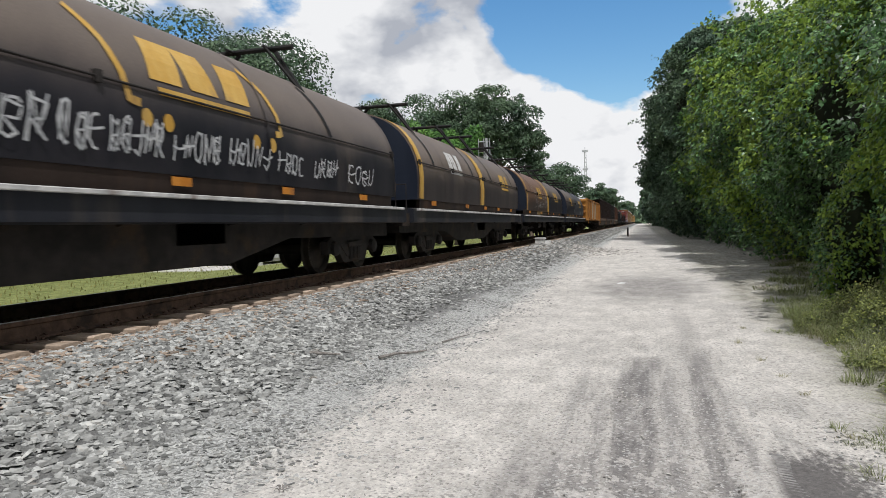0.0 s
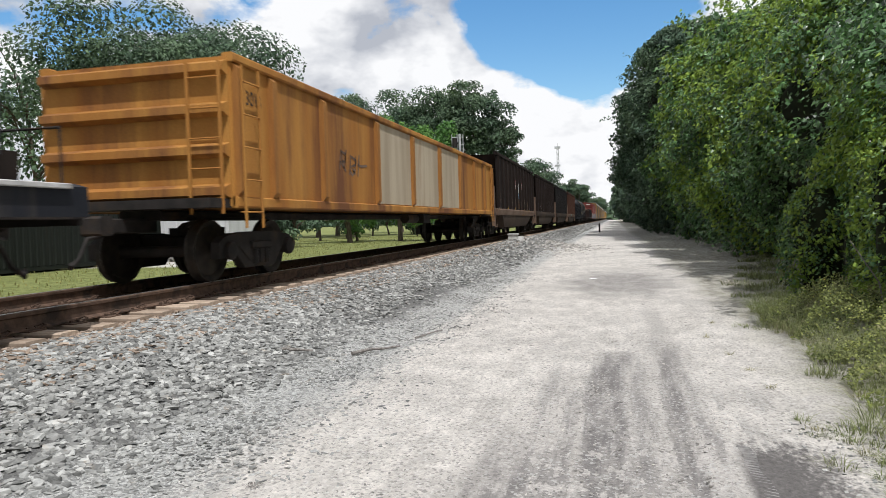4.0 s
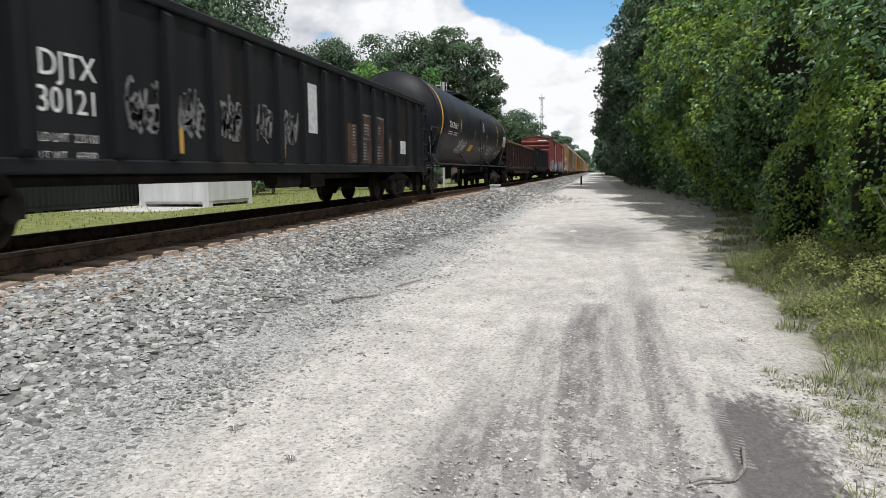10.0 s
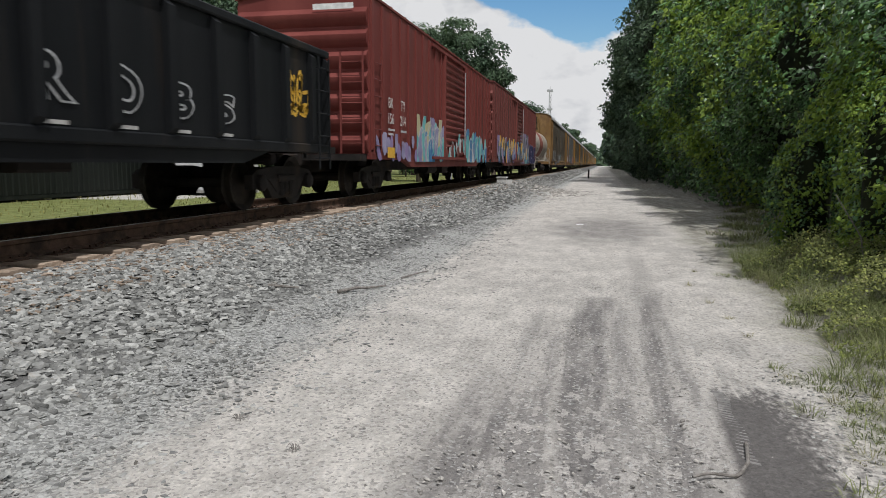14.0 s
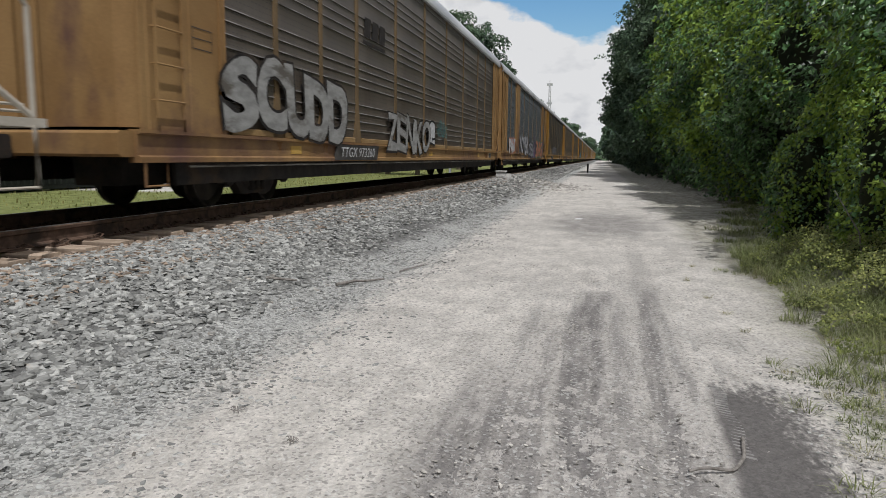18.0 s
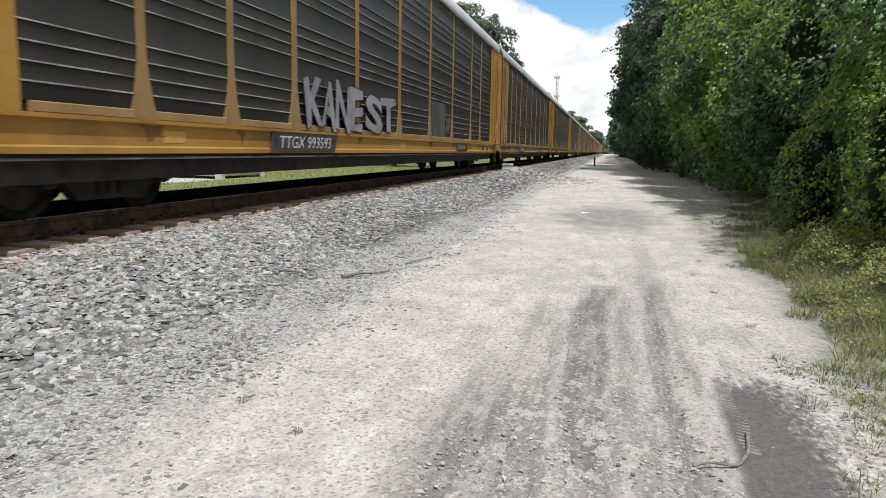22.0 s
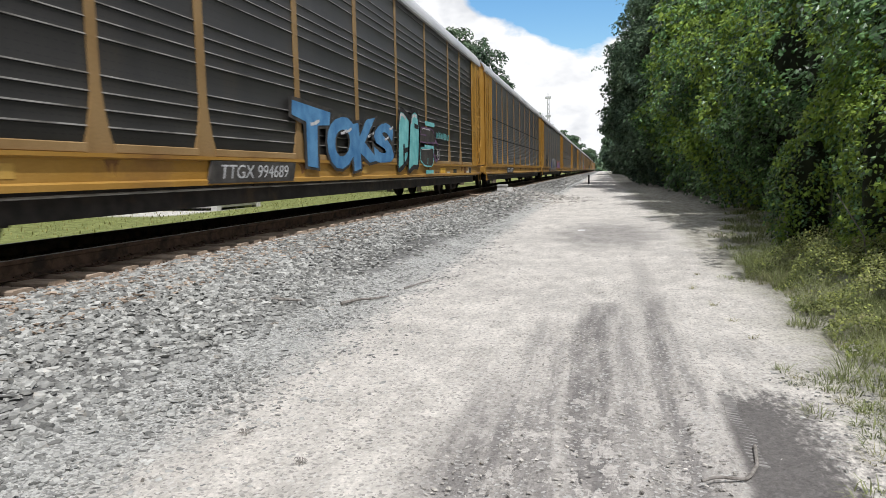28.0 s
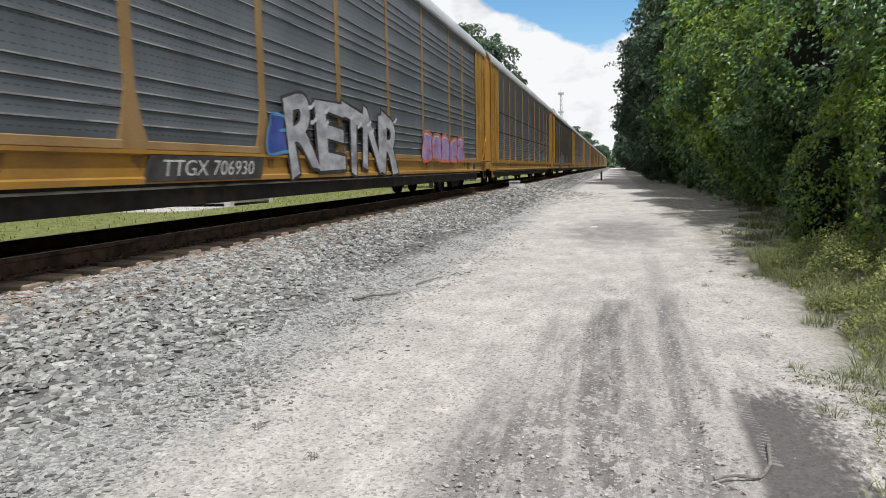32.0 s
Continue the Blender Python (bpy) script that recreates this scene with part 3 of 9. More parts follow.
def rut_depth(x, y):
    d = 0.0
    for bend, w, y1 in ((rut_a(y), 0.14, 9.0), (rut_b(y), 0.11, 9.2), (-0.55, 0.22, 5.4)):
        c = bend + 0.015 * math.sin(y * 0.9)
        d += 0.024 * math.exp(-((x - c) / w) ** 2) * min(1, max(0, (y1 - y) / 2.5))
    return d


def steps(stops):
    """Grid lines: (start, step) ... (end, 0)."""
    out = []
    for (a, s), (b, _) in zip(stops, stops[1:]):
        k = max(1, round((b - a) / s))
        out += [a + (b - a) * i / k for i in range(k)]
    return out + [stops[-1][0]]


GX = steps([(-3000, 700), (-200, 40), (-40, 5), (-12, 0.5), (-5.2, 0.09), (3.6, 0.4), (12, 5), (40, 40), (200, 700), (3000, 0)])
GY = steps([(-3000, 700), (-200, 40), (-40, 6), (-6, 1.0), (1, 0.09), (11, 0.3), (30, 1.0), (70, 6), (160, 40), (400, 400), (4500, 0)])
gv = np.zeros((len(GX), len(GY), 3), dtype=np.float32)
for i, x in enumerate(GX):
    for j, y in enumerate(GY):
        near = 1.0 if -6 < x < 6 and -2 < y < 60 else 0.0
        h = profile(x, y)
        if near:
            h += 0.012 * noise.noise((x * 1.3, y * 1.1, 3.0)) + 0.006 * noise.noise((x * 6, y * 5, 9.0)) - rut_depth(x, y)
        gv[i, j] = (x, y, h)
ny = len(GY)
idx = np.arange(len(GX) * ny).reshape(len(GX), ny)
gf = np.stack([idx[:-1, :-1], idx[1:, :-1], idx[1:, 1:], idx[:-1, 1:]], -1).reshape(-1, 4)


def ground_material():
    m = bpy.data.materials.new("ground")
    m.use_nodes = True
    n, l = m.node_tree.nodes, m.node_tree.links
    b = n["Principled BSDF"]
    b.inputs["Roughness"].default_value = 0.95
    b.inputs["Specular IOR Level"].default_value = 0.2
    tc = n.new("ShaderNodeTexCoord").outputs["Object"]
    sep = n.new("ShaderNodeSeparateXYZ")
    l.new(tc, sep.inputs[0])
    X, Y = sep.outputs[0], sep.outputs[1]

    def mth(op, *args):
        q = n.new("ShaderNodeMath")
        q.operation = op
        for i, v in enumerate(args):
            if isinstance(v, (int, float)):
                q.inputs[i].default_value = v
            else:
                l.new(v, q.inputs[i])
        return q.outputs[0]

    def noi(scale, detail=5.0, stretch=None, rough=0.55):
        q = n.new("ShaderNodeTexNoise")
        q.inputs["Scale"].default_value, q.inputs["Detail"].default_value = scale, detail
        q.inputs["Roughness"].default_value = rough
        src = tc
        if stretch:
            mp = n.new("ShaderNodeMapping")
            mp.inputs["Scale"].default_value = stretch
            l.new(tc, mp.inputs[0])
            src = mp.outputs[0]
        l.new(src, q.inputs["Vector"])
        return q.outputs[0]

    def ramp(v, a, c):
        q = n.new("ShaderNodeMapRange")
        q.interpolation_type = "SMOOTHSTEP"
        q.inputs[1].default_value, q.inputs[2].default_value = a, c
        l.new(v, q.inputs[0])
        return q.outputs[0]

    def mix(f, a, c):
        q = n.new("ShaderNodeMix")
        q.data_type = "RGBA"
        l.new(f, q.inputs[0])
        for i, v in ((6, a), (7, c)):
            if isinstance(v, tuple):
                q.inputs[i].default_value = rgb(v)
            else:
                l.new(v, q.inputs[i])
        return q.outputs[2]

    big, mid, fine_n, grit = noi(0.45, 6), noi(4.6, 9, (1.0, 0.42, 1.0), 0.66), noi(27, 5, (1.0, 0.55, 1.0), 0.65), noi(95, 3, None, 0.7)
    vor = n.new("ShaderNodeTexVoronoi")
    vor.inputs["Scale"].default_value = 58.0
    l.new(tc, vor.inputs["Vector"])
    chip = n.new("ShaderNodeSeparateColor")
    l.new(vor.outputs["Color"], chip.inputs[0])
    speck = chip.outputs[0]
    # sandy road: pale crust broken by greyer gravelly patches
    road = mix(ramp(mth("ADD", mth("MULTIPLY", mid, 0.6), mth("MULTIPLY", noi(1.3, 5), 0.4)), 0.38, 0.60), (0.470, 0.442, 0.406), (0.645, 0.607, 0.560))
    road = mix(mth("MULTIPLY", ramp(big, 0.46, 0.66), 0.42), road, (0.395, 0.374, 0.347))
    road = mix(mth("MULTIPLY", mth("MULTIPLY", ramp(speck, 0.80, 0.98), ramp(mid, 0.62, 0.42)), 0.6), road, (0.56, 0.55, 0.53))
    road = mix(mth("MULTIPLY", ramp(speck, 0.22, 0.05), 0.5), road, (0.22, 0.21, 0.195))
    wob = mth("MULTIPLY", mth("SUBTRACT", noi(0.8, 4), 0.5), 1.1)
    xw = mth("ADD", X, wob)
    # streaks drawn out by wheels
    lines = noi(1.0, 6, (7.5, 0.55, 1.0), 0.6)
    lane = mth("MULTIPLY", ramp(mth("ABSOLUTE", mth("SUBTRACT", xw, 0.15)), 1.25, 0.6), ramp(Y, 11.0, 5.0))
    road = mix(mth("MULTIPLY", mth("MULTIPLY", ramp(lines, 0.47, 0.62), lane), 0.55), road, (0.27, 0.258, 0.244))
    # damp wheel tracks, bent as the wheels went
    wob2 = mth("MULTIPLY", mth("SUBTRACT", noi(1.6, 4), 0.5), 0.10)
    xr = mth("ADD", X, wob2)
    ya = mth("SUBTRACT", Y, 5.2)
    bend_a = mth("MULTIPLY", mth("MULTIPLY", ya, ya), 0.017)
    bend_b = mth("MULTIPLY", mth("POWER", mth("MAXIMUM", mth("SUBTRACT", Y, 5.4), 0.0), 1.6), 0.03)
    soft = mth("ADD", mth("MULTIPLY", mth("SUBTRACT", mid, 0.5), 1.6), mth("MULTIPLY", mth("SUBTRACT", fine_n, 0.5), 0.8))
    damp = None
    # (bend, middle, half width, far end, fade, depth of tone)
    for bend, c, w, y1, fade, k in ((bend_a, -0.09, 0.20, 8.1, 0.6, 0.95), (bend_b, 0.44, 0.12, 8.7, 0.7, 0.80), (bend_a, 0.17, 0.26, 7.6, 1.2, 0.55), (None, -0.60, 0.34, 4.9, 0.9, 0.85),
                                    (bend_a, -0.33, 0.06, 6.4, 0.8, 0.7), (bend_b, 0.62, 0.10, 5.2, 1.0, 0.35), (None, -0.36, 0.30, 7.0, 1.5, 0.34), (None, 0.55, 0.16, 12.5, 1.8, 0.40)):
        xx = mth("SUBTRACT", xr, bend) if bend is not None else xr
        d = mth("SUBTRACT", 1.0, ramp(mth("ABSOLUTE", mth("SUBTRACT", xx, c)), w * 0.35, w * 1.35))
        d = mth("MULTIPLY", d, mth("MULTIPLY", ramp(mth("ADD", Y, mth("MULTIPLY", soft, 0.5)), y1 + fade * 0.5, y1 - fade), k))
        damp = d if damp is None else mth("MAXIMUM", damp, d)
    damp = mth("MULTIPLY", damp, mth("ADD", 0.55, mth("MULTIPLY", ramp(mth("ADD", mid, mth("MULTIPLY", fine_n, 0.3)), 0.48, 0.72), 0.45)))
    damp = mth("MULTIPLY", damp, mth("ADD", 0.62, mth("MULTIPLY", ramp(lines, 0.36, 0.56), 0.38)))
    road = mix(damp, road, (0.180, 0.169, 0.163))
    road = mix(mth("MULTIPLY", mth("MULTIPLY", ramp(speck, 0.84, 0.93), lane), 0.7), road, (0.46, 0.45, 0.43))
    # pale crust peeling off the damp tracks in small plates
    plate = noi(13.0, 4, (1.0, 0.45, 1.0), 0.62)
    peel = mth("MULTIPLY", ramp(mth("ADD", plate, mth("MULTIPLY", mth("SUBTRACT", 0.5, lines), 0.35)), 0.555, 0.575), mth("MULTIPLY", ramp(mth("ABSOLUTE", mth("SUBTRACT", xr, 0.05)), 0.95, 0.55), ramp(mth("ADD", Y, mth("MULTIPLY", soft, 0.8)), 5.6, 4.2)))
    road = mix(mth("MULTIPLY", peel, 0.8), road, (0.50, 0.47, 0.44))
    # drying puddle beside the verge
    edge = mth("ADD", mth("MULTIPLY", mth("SUBTRACT", mid, 0.5), 0.8), mth("MULTIPLY", mth("SUBTRACT", fine_n, 0.5), 0.7))
    pud = mth("MULTIPLY", ramp(mth("ADD", mth("SUBTRACT", X, mth("MULTIPLY", mth("SUBTRACT", Y, 3.65), 0.045)), mth("MULTIPLY", edge, 0.12)), 0.66, 0.74), ramp(mth("ADD", X, edge), 1.40, 1.05))
    pud = mth("MULTIPLY", pud, mth("MULTIPLY", ramp(mth("ADD", Y, mth("MULTIPLY", edge, 1.3)), 4.95, 4.55), ramp(Y, 0.4, 1.4)))
    road = mix(pud, road, (0.15, 0.14, 0.134))
    # darker packed patches further along
    ex2 = mth("DIVIDE", mth("SUBTRACT", xw, 0.1), 1.3)
    ey2 = mth("DIVIDE", mth("SUBTRACT", Y, 16.8), 3.6)
    p2 = mth("SQRT", mth("ADD", mth("MULTIPLY", ex2, ex2), mth("MULTIPLY", ey2, ey2)))
    p2 = mth("ADD", p2, mth("MULTIPLY", mth("SUBTRACT", noi(2.2, 5, (1.0, 0.5, 1.0)), 0.5), 1.1))
    road = mix(mth("MULTIPLY", ramp(p2, 1.25, 0.45), mth("ADD", 0.35, mth("MULTIPLY", ramp(mid, 0.30, 0.66), 0.45))), road, (0.20, 0.188, 0.181))
    # crushed-stone fringe and ballast
    grav = mix(ramp(speck, 0.15, 0.85), (0.29, 0.290, 0.278), (0.47, 0.468, 0.448))
    toe = ramp(mth("ADD", mth("ADD", X, mth("MULTIPLY", wob, 0.35)), mth("MULTIPLY", mid, 0.9)), -1.62, -2.25)
    col = mix(toe, road, grav)
    # ground under the ballast painted darker, for the shade in the gaps between stones
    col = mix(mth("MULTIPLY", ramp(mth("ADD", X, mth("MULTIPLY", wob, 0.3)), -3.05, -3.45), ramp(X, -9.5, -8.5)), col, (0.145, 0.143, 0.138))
    # under the rails: brown dust
    col = mix(mth("MULTIPLY", ramp(mth("ABSOLUTE", mth("SUBTRACT", X, XC)), 1.75, 1.3), 0.75), col, (0.19, 0.135, 0.10))
    # grass beyond the track and along the verge
    grass = mix(ramp(mid, 0.38, 0.62), (0.12, 0.14, 0.04), (0.23, 0.25, 0.09))
    far_side = ramp(xw, -10.3, -11.2)
    verge = mth("MULTIPLY", ramp(mth("ADD", xw, mth("MULTIPLY", mid, 0.8)), 1.75, 2.4), 0.8)
    soil = mix(ramp(mid, 0.4, 0.6), (0.22, 0.208, 0.165), (0.37, 0.355, 0.30))
    col = mix(verge, col, soil)
    col = mix(far_side, col, grass)
    # pale drive on the far side
    drive = mth("MULTIPLY", ramp(mth("ABSOLUTE", mth("ADD", xw, 20.5)), 4.2, 3.2), mth("MULTIPLY", ramp(Y, 31, 29), ramp(Y, 23.5, 25)))
    col = mix(drive, col, (0.52, 0.50, 0.46))
    hs = n.new("ShaderNodeHueSaturation")
    l.new(mth("ADD", mth("MULTIPLY", mth("SUBTRACT", speck, 0.5), 0.26), mth("ADD", mth("MULTIPLY", fine_n, 0.85), mth("ADD", 0.29, mth("MULTIPLY", grit, 0.6)))), hs.inputs["Value"])
    l.new(col, hs.inputs["Color"])
    l.new(hs.outputs[0], b.inputs["Base Color"])
    bp = n.new("ShaderNodeBump")
    bp.inputs["Strength"].default_value, bp.inputs["Distance"].default_value = 0.8, 0.04
    l.new(mth("ADD", mth("MULTIPLY", speck, 0.35), mth("ADD", mth("MULTIPLY", fine_n, 0.8), mth("MULTIPLY", grit, 0.5))), bp.inputs["Height"])
    l.new(bp.outputs[0], b.inputs["Normal"])
    return m


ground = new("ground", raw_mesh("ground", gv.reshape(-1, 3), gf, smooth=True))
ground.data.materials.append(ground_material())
tagged(ground, "pale sandy track with damp ruts beside gravel and grass", "ground", kind="structure")


# ---- railway track ----
track = tagged(new("railway_track"), "single railway track on brown wooden ties", "railway track", kind="structure")
RAIL_PROF = [(-0.075, -0.185), (0.075, -0.185), (0.075, -0.172), (0.012, -0.15), (0.010, -0.055), (0.034, -0.042),
             (0.037, -0.012), (0.028, -0.002), (-0.028, -0.002), (-0.037, -0.012), (-0.034, -0.042), (-0.010, -0.055),
             (-0.012, -0.15), (-0.075, -0.172)]
for sx in (0.755, -0.755):
    g = Geo()
    g.prism([(XC + sx + a, ZR + b) for a, b in RAIL_PROF], 1, -520, 900)
    rail = part("rail", g, M_RAIL, track, "rust-brown steel rail with worn bright head")
    part("rail_head", Geo().box(XC + sx - 0.024, XC + sx + 0.024, -520, 900, ZR - 0.0015, ZR + 0.0015), M_RAILTOP, rail)
tie_g = Geo().box(-1.3, 1.3, -0.115, 0.115, -0.17, 0.0, 0.012)
tie_me = shared("tie", lambda: tie_g, M_TIE)
plate_g = Geo()
for sx in (0.755, -0.755):
    plate_g.box(sx - 0.18, sx + 0.18, -0.1, 0.1, 0.0, 0.012)
    for dx in (-0.1, 0.1):
        for dy in (-0.05, 0.05):
            plate_g.box(sx + dx - 0.012, sx + dx + 0.012, dy - 0.012, dy + 0.012, 0.012, 0.04)
    for side in (-1, 1):
        plate_g.tube([(sx + side * 0.15, 0.06, 0.014), (sx + side * 0.17, 0.1, 0.05), (sx + side * 0.10, 0.13, 0.06), (sx + side * 0.07, 0.06, 0.035)], 0.011, 6)
plate_me = shared("tie_plate", lambda: plate_g, M_RAIL)
rnd = random.Random(4)
far_g = Geo()
y = -480.0
count = 0
while y < 420:
    if -12 <= y < 134:
        m = pose(XC + rnd.uniform(-0.05, 0.05), y, TIE_TOP + rnd.uniform(-0.008, 0.004), 0, 0, rnd.uniform(-1.2, 1.2))
        t_ob = part("tie", tie_me, None, track, m=m)
        if y < 34:
            part("tie_plate", plate_me, None, t_ob)
        count += 1
    else:
        far_g.box(XC - 1.3, XC + 1.3, y - 0.115, y + 0.115, TIE_TOP - 0.1, TIE_TOP)
    y += 0.495
tagged(part("far_ties", far_g, M_TIE, track), kind="stuff")


# ---- train: shared parts ----
WHEEL_R = 0.44


def wheel_geo():
    r = WHEEL_R
    prof = [(-0.02, 0.0), (-0.02, 0.10), (0.0, 0.13), (0.015, r - 0.09), (-0.03, r - 0.05), (-0.045, r - 0.01), (-0.04, r),
            (0.055, r), (0.07, r + 0.012), (0.085, r + 0.028), (0.10, r + 0.015), (0.10, r - 0.05), (0.06, r - 0.08), (0.06, 0.12), (0.09, 0.10), (0.09, 0.0)]
    return Geo().lathe([(-t, q) for t, q in prof], 0, (0, 0, 0), 20)


def side_frame_geo():
    g = Geo()
    # cast side frame: top chord, sloping struts, spring seat
    outline = [(-1.12, 0.34), (-1.12, 0.56), (-0.98, 0.64), (-0.42, 0.70), (0.42, 0.70), (0.98, 0.64), (1.12, 0.56), (1.12, 0.34),
               (0.86, 0.34), (0.74, 0.46), (0.46, 0.17), (-0.46, 0.17), (-0.74, 0.46), (-0.86, 0.34)]
    g.prism(outline, 0, -0.07, 0.07)
    for s in (-1, 1):
        g.lathe([(0, 0), (0.0, 0.13), (0.07, 0.13), (0.10, 0.09), (0.10, 0.0)], 0, (0.07, s * 0.89, WHEEL_R), 12)
        g.prism([(s * 0.64, 0.5), (s * 0.34, 0.28), (s * 0.24, 0.28), (s * 0.3, 0.5)], 0, 0.071, 0.09)
    for k in range(3):
        g.lathe([(0, 0.0), (0.0, 0.07), (0.22, 0.07), (0.22, 0.0)], 2, (0.06, -0.17 + 0.17 * k, 0.22), 8)
    g.box(-0.1, 0.12, -0.3, 0.3, 0.44, 0.56, 0.02)
    return g


def truck(parent, y):
    """One two-axle truck with its wheels, under a car at y."""
    wheel = shared("wheel", wheel_geo, M_WHEEL)
    tread = shared("tread", lambda: Geo().lathe([(-0.05, WHEEL_R + 0.002), (0.045, WHEEL_R + 0.002)], 0, (0, 0, 0), 28), M_TREAD)
    frame_me = shared("side_frame", side_frame_geo, M_STEEL)
    axle = shared("axle", lambda: Geo().tube([(-0.72, 0, 0), (0.72, 0, 0)], 0.085, 10), M_STEEL)
    bolster = shared("bolster", lambda: Geo().box(-1.05, 1.05, -0.2, 0.2, 0.42, 0.68, 0.05).box(-0.3, 0.3, -0.3, 0.3, 0.66, 0.78), M_STEEL)
    t = part("truck", bolster, None, parent, "sooty cast steel truck", pose(0, y, 0))
    for s in (-1, 1):
        part("side_frame", frame_me, None, t, m=pose(s * 1.0, 0, 0, 0, 0, 0 if s > 0 else 180))
        part("axle", axle, None, t, m=pose(0, s * 0.89, WHEEL_R))
        for q in (-1, 1):
            part("wheel", wheel, None, t, m=pose(q * 0.755, s * 0.89, WHEEL_R, 0, 0, 0 if q > 0 else 180))
    return t


def coupler(parent, y, s):
    """Knuckle coupler and hose at the end at y; s: the way it points."""
    def make():
        g = Geo().box(-0.11, 0.11, -0.75, 0.25, 0.72, 0.92, 0.02)
        g.box(-0.17, 0.14, 0.2, 0.42, 0.70, 0.95, 0.03)
        g.tube([(0.12, 0.3, 0.7), (0.13, 0.32, 0.83), (0.12, 0.3, 0.96)], 0.07, 8)
        g.tube([(0.33, -0.3, 0.72), (0.36, 0.05, 0.66), (0.36, 0.2, 0.42), (0.3, 0.42, 0.3), (0.22, 0.5, 0.36)], 0.028, 7)
        return g
    me = shared("coupler", make, M_STEEL)
    part("coupler", me, None, parent, m=pose(0, y, 0, 0, 0, 0 if s > 0 else 180))


def ladder(parent, mat, x, y0, y1, z0, z1, rungs, face="side", name="ladder"):
    """Two stiles and round rungs; face 'side' stands along y, 'end' along x (then y0, y1 are x)."""
    g = Geo()
    for k in range(rungs):
        z = z0 + (z1 - z0) * (k + 0.5) / rungs
        if face == "side":
            g.tube([(x - 0.09, y0, z), (x, y0, z), (x, y1, z), (x - 0.09, y1, z)], 0.013, 6)
        else:
            g.tube([(y0, x, z), (y1, x, z)], 0.013, 6)
    for q in (y0, y1):
        if face == "side":
            g.box(x - 0.015, x + 0.005, q - 0.02, q + 0.02, z0, z1)
        else:
            g.box(q - 0.02, q + 0.02, x - 0.012, x + 0.012, z0, z1)
    return part(name, g, mat, parent)


def scrawl(y0, y1, z0, z1, seed, count):
    """Quick unreadable handwriting: a few bent strokes for each sign."""
    r = random.Random(seed)
    n = max(1, int(count + 0.5))
    w, h = (y1 - y0) / n, z1 - z0
    out = []
    for i in range(n):
        a, b = y0 + i * w, z0 + r.uniform(0, 0.12) * h
        hh, lean = h * r.uniform(0.75, 1.0), r.uniform(0.0, 0.25) * w
        for kind in r.sample(range(6), r.choice((2, 2, 3))):
            if kind == 0:
                q = [(0.15, 0), (0.2, 0.5), (0.18, 1.0)]
            elif kind == 1:
                q = [(0.5 + 0.38 * math.cos(t), 0.5 + 0.48 * math.sin(t)) for t in [0.8 + 0.55 * k for k in range(9)]]
            elif kind == 2:
                q = [(0.1, 0.05), (0.3, 0.95), (0.55, 0.15), (0.8, 1.0)]
            elif kind == 3:
                q = [(0.2, 0.9), (0.75, 0.78), (0.7, 0.5), (0.25, 0.45), (0.8, 0.05)]
            elif kind == 4:
                q = [(0.75, 1.0), (0.7, 0.3), (0.5, 0.02), (0.2, 0.2)]
            else:
                q = [(0.0, 0.55), (0.5, 0.5), (1.05, 0.62)]
            out.append([(a + (u + r.uniform(-0.06, 0.06)) * w * 1.1 + lean * v, b + (v + r.uniform(-0.05, 0.05)) * hh) for u, v in q])
    return out


def tag_strokes(parent, spots, surf, mat, w=0.035, name="sprayed_tag"):
    """Thin sprayed scribbles: spots of (y0, y1, z0, z1, seed, signs)."""
    for y0, y1, z0, z1, seed, signs in spots:
        g = Geo()
        for stroke in scrawl(y0, y1, z0, z1, seed, signs):
            fine = []
            for p, q in zip(stroke, stroke[1:]):
                fine += line(p, q, 3)[:-1]
            ribbon(g, fine + [stroke[-1]], w, surf)
        part(name, g, mat, parent)


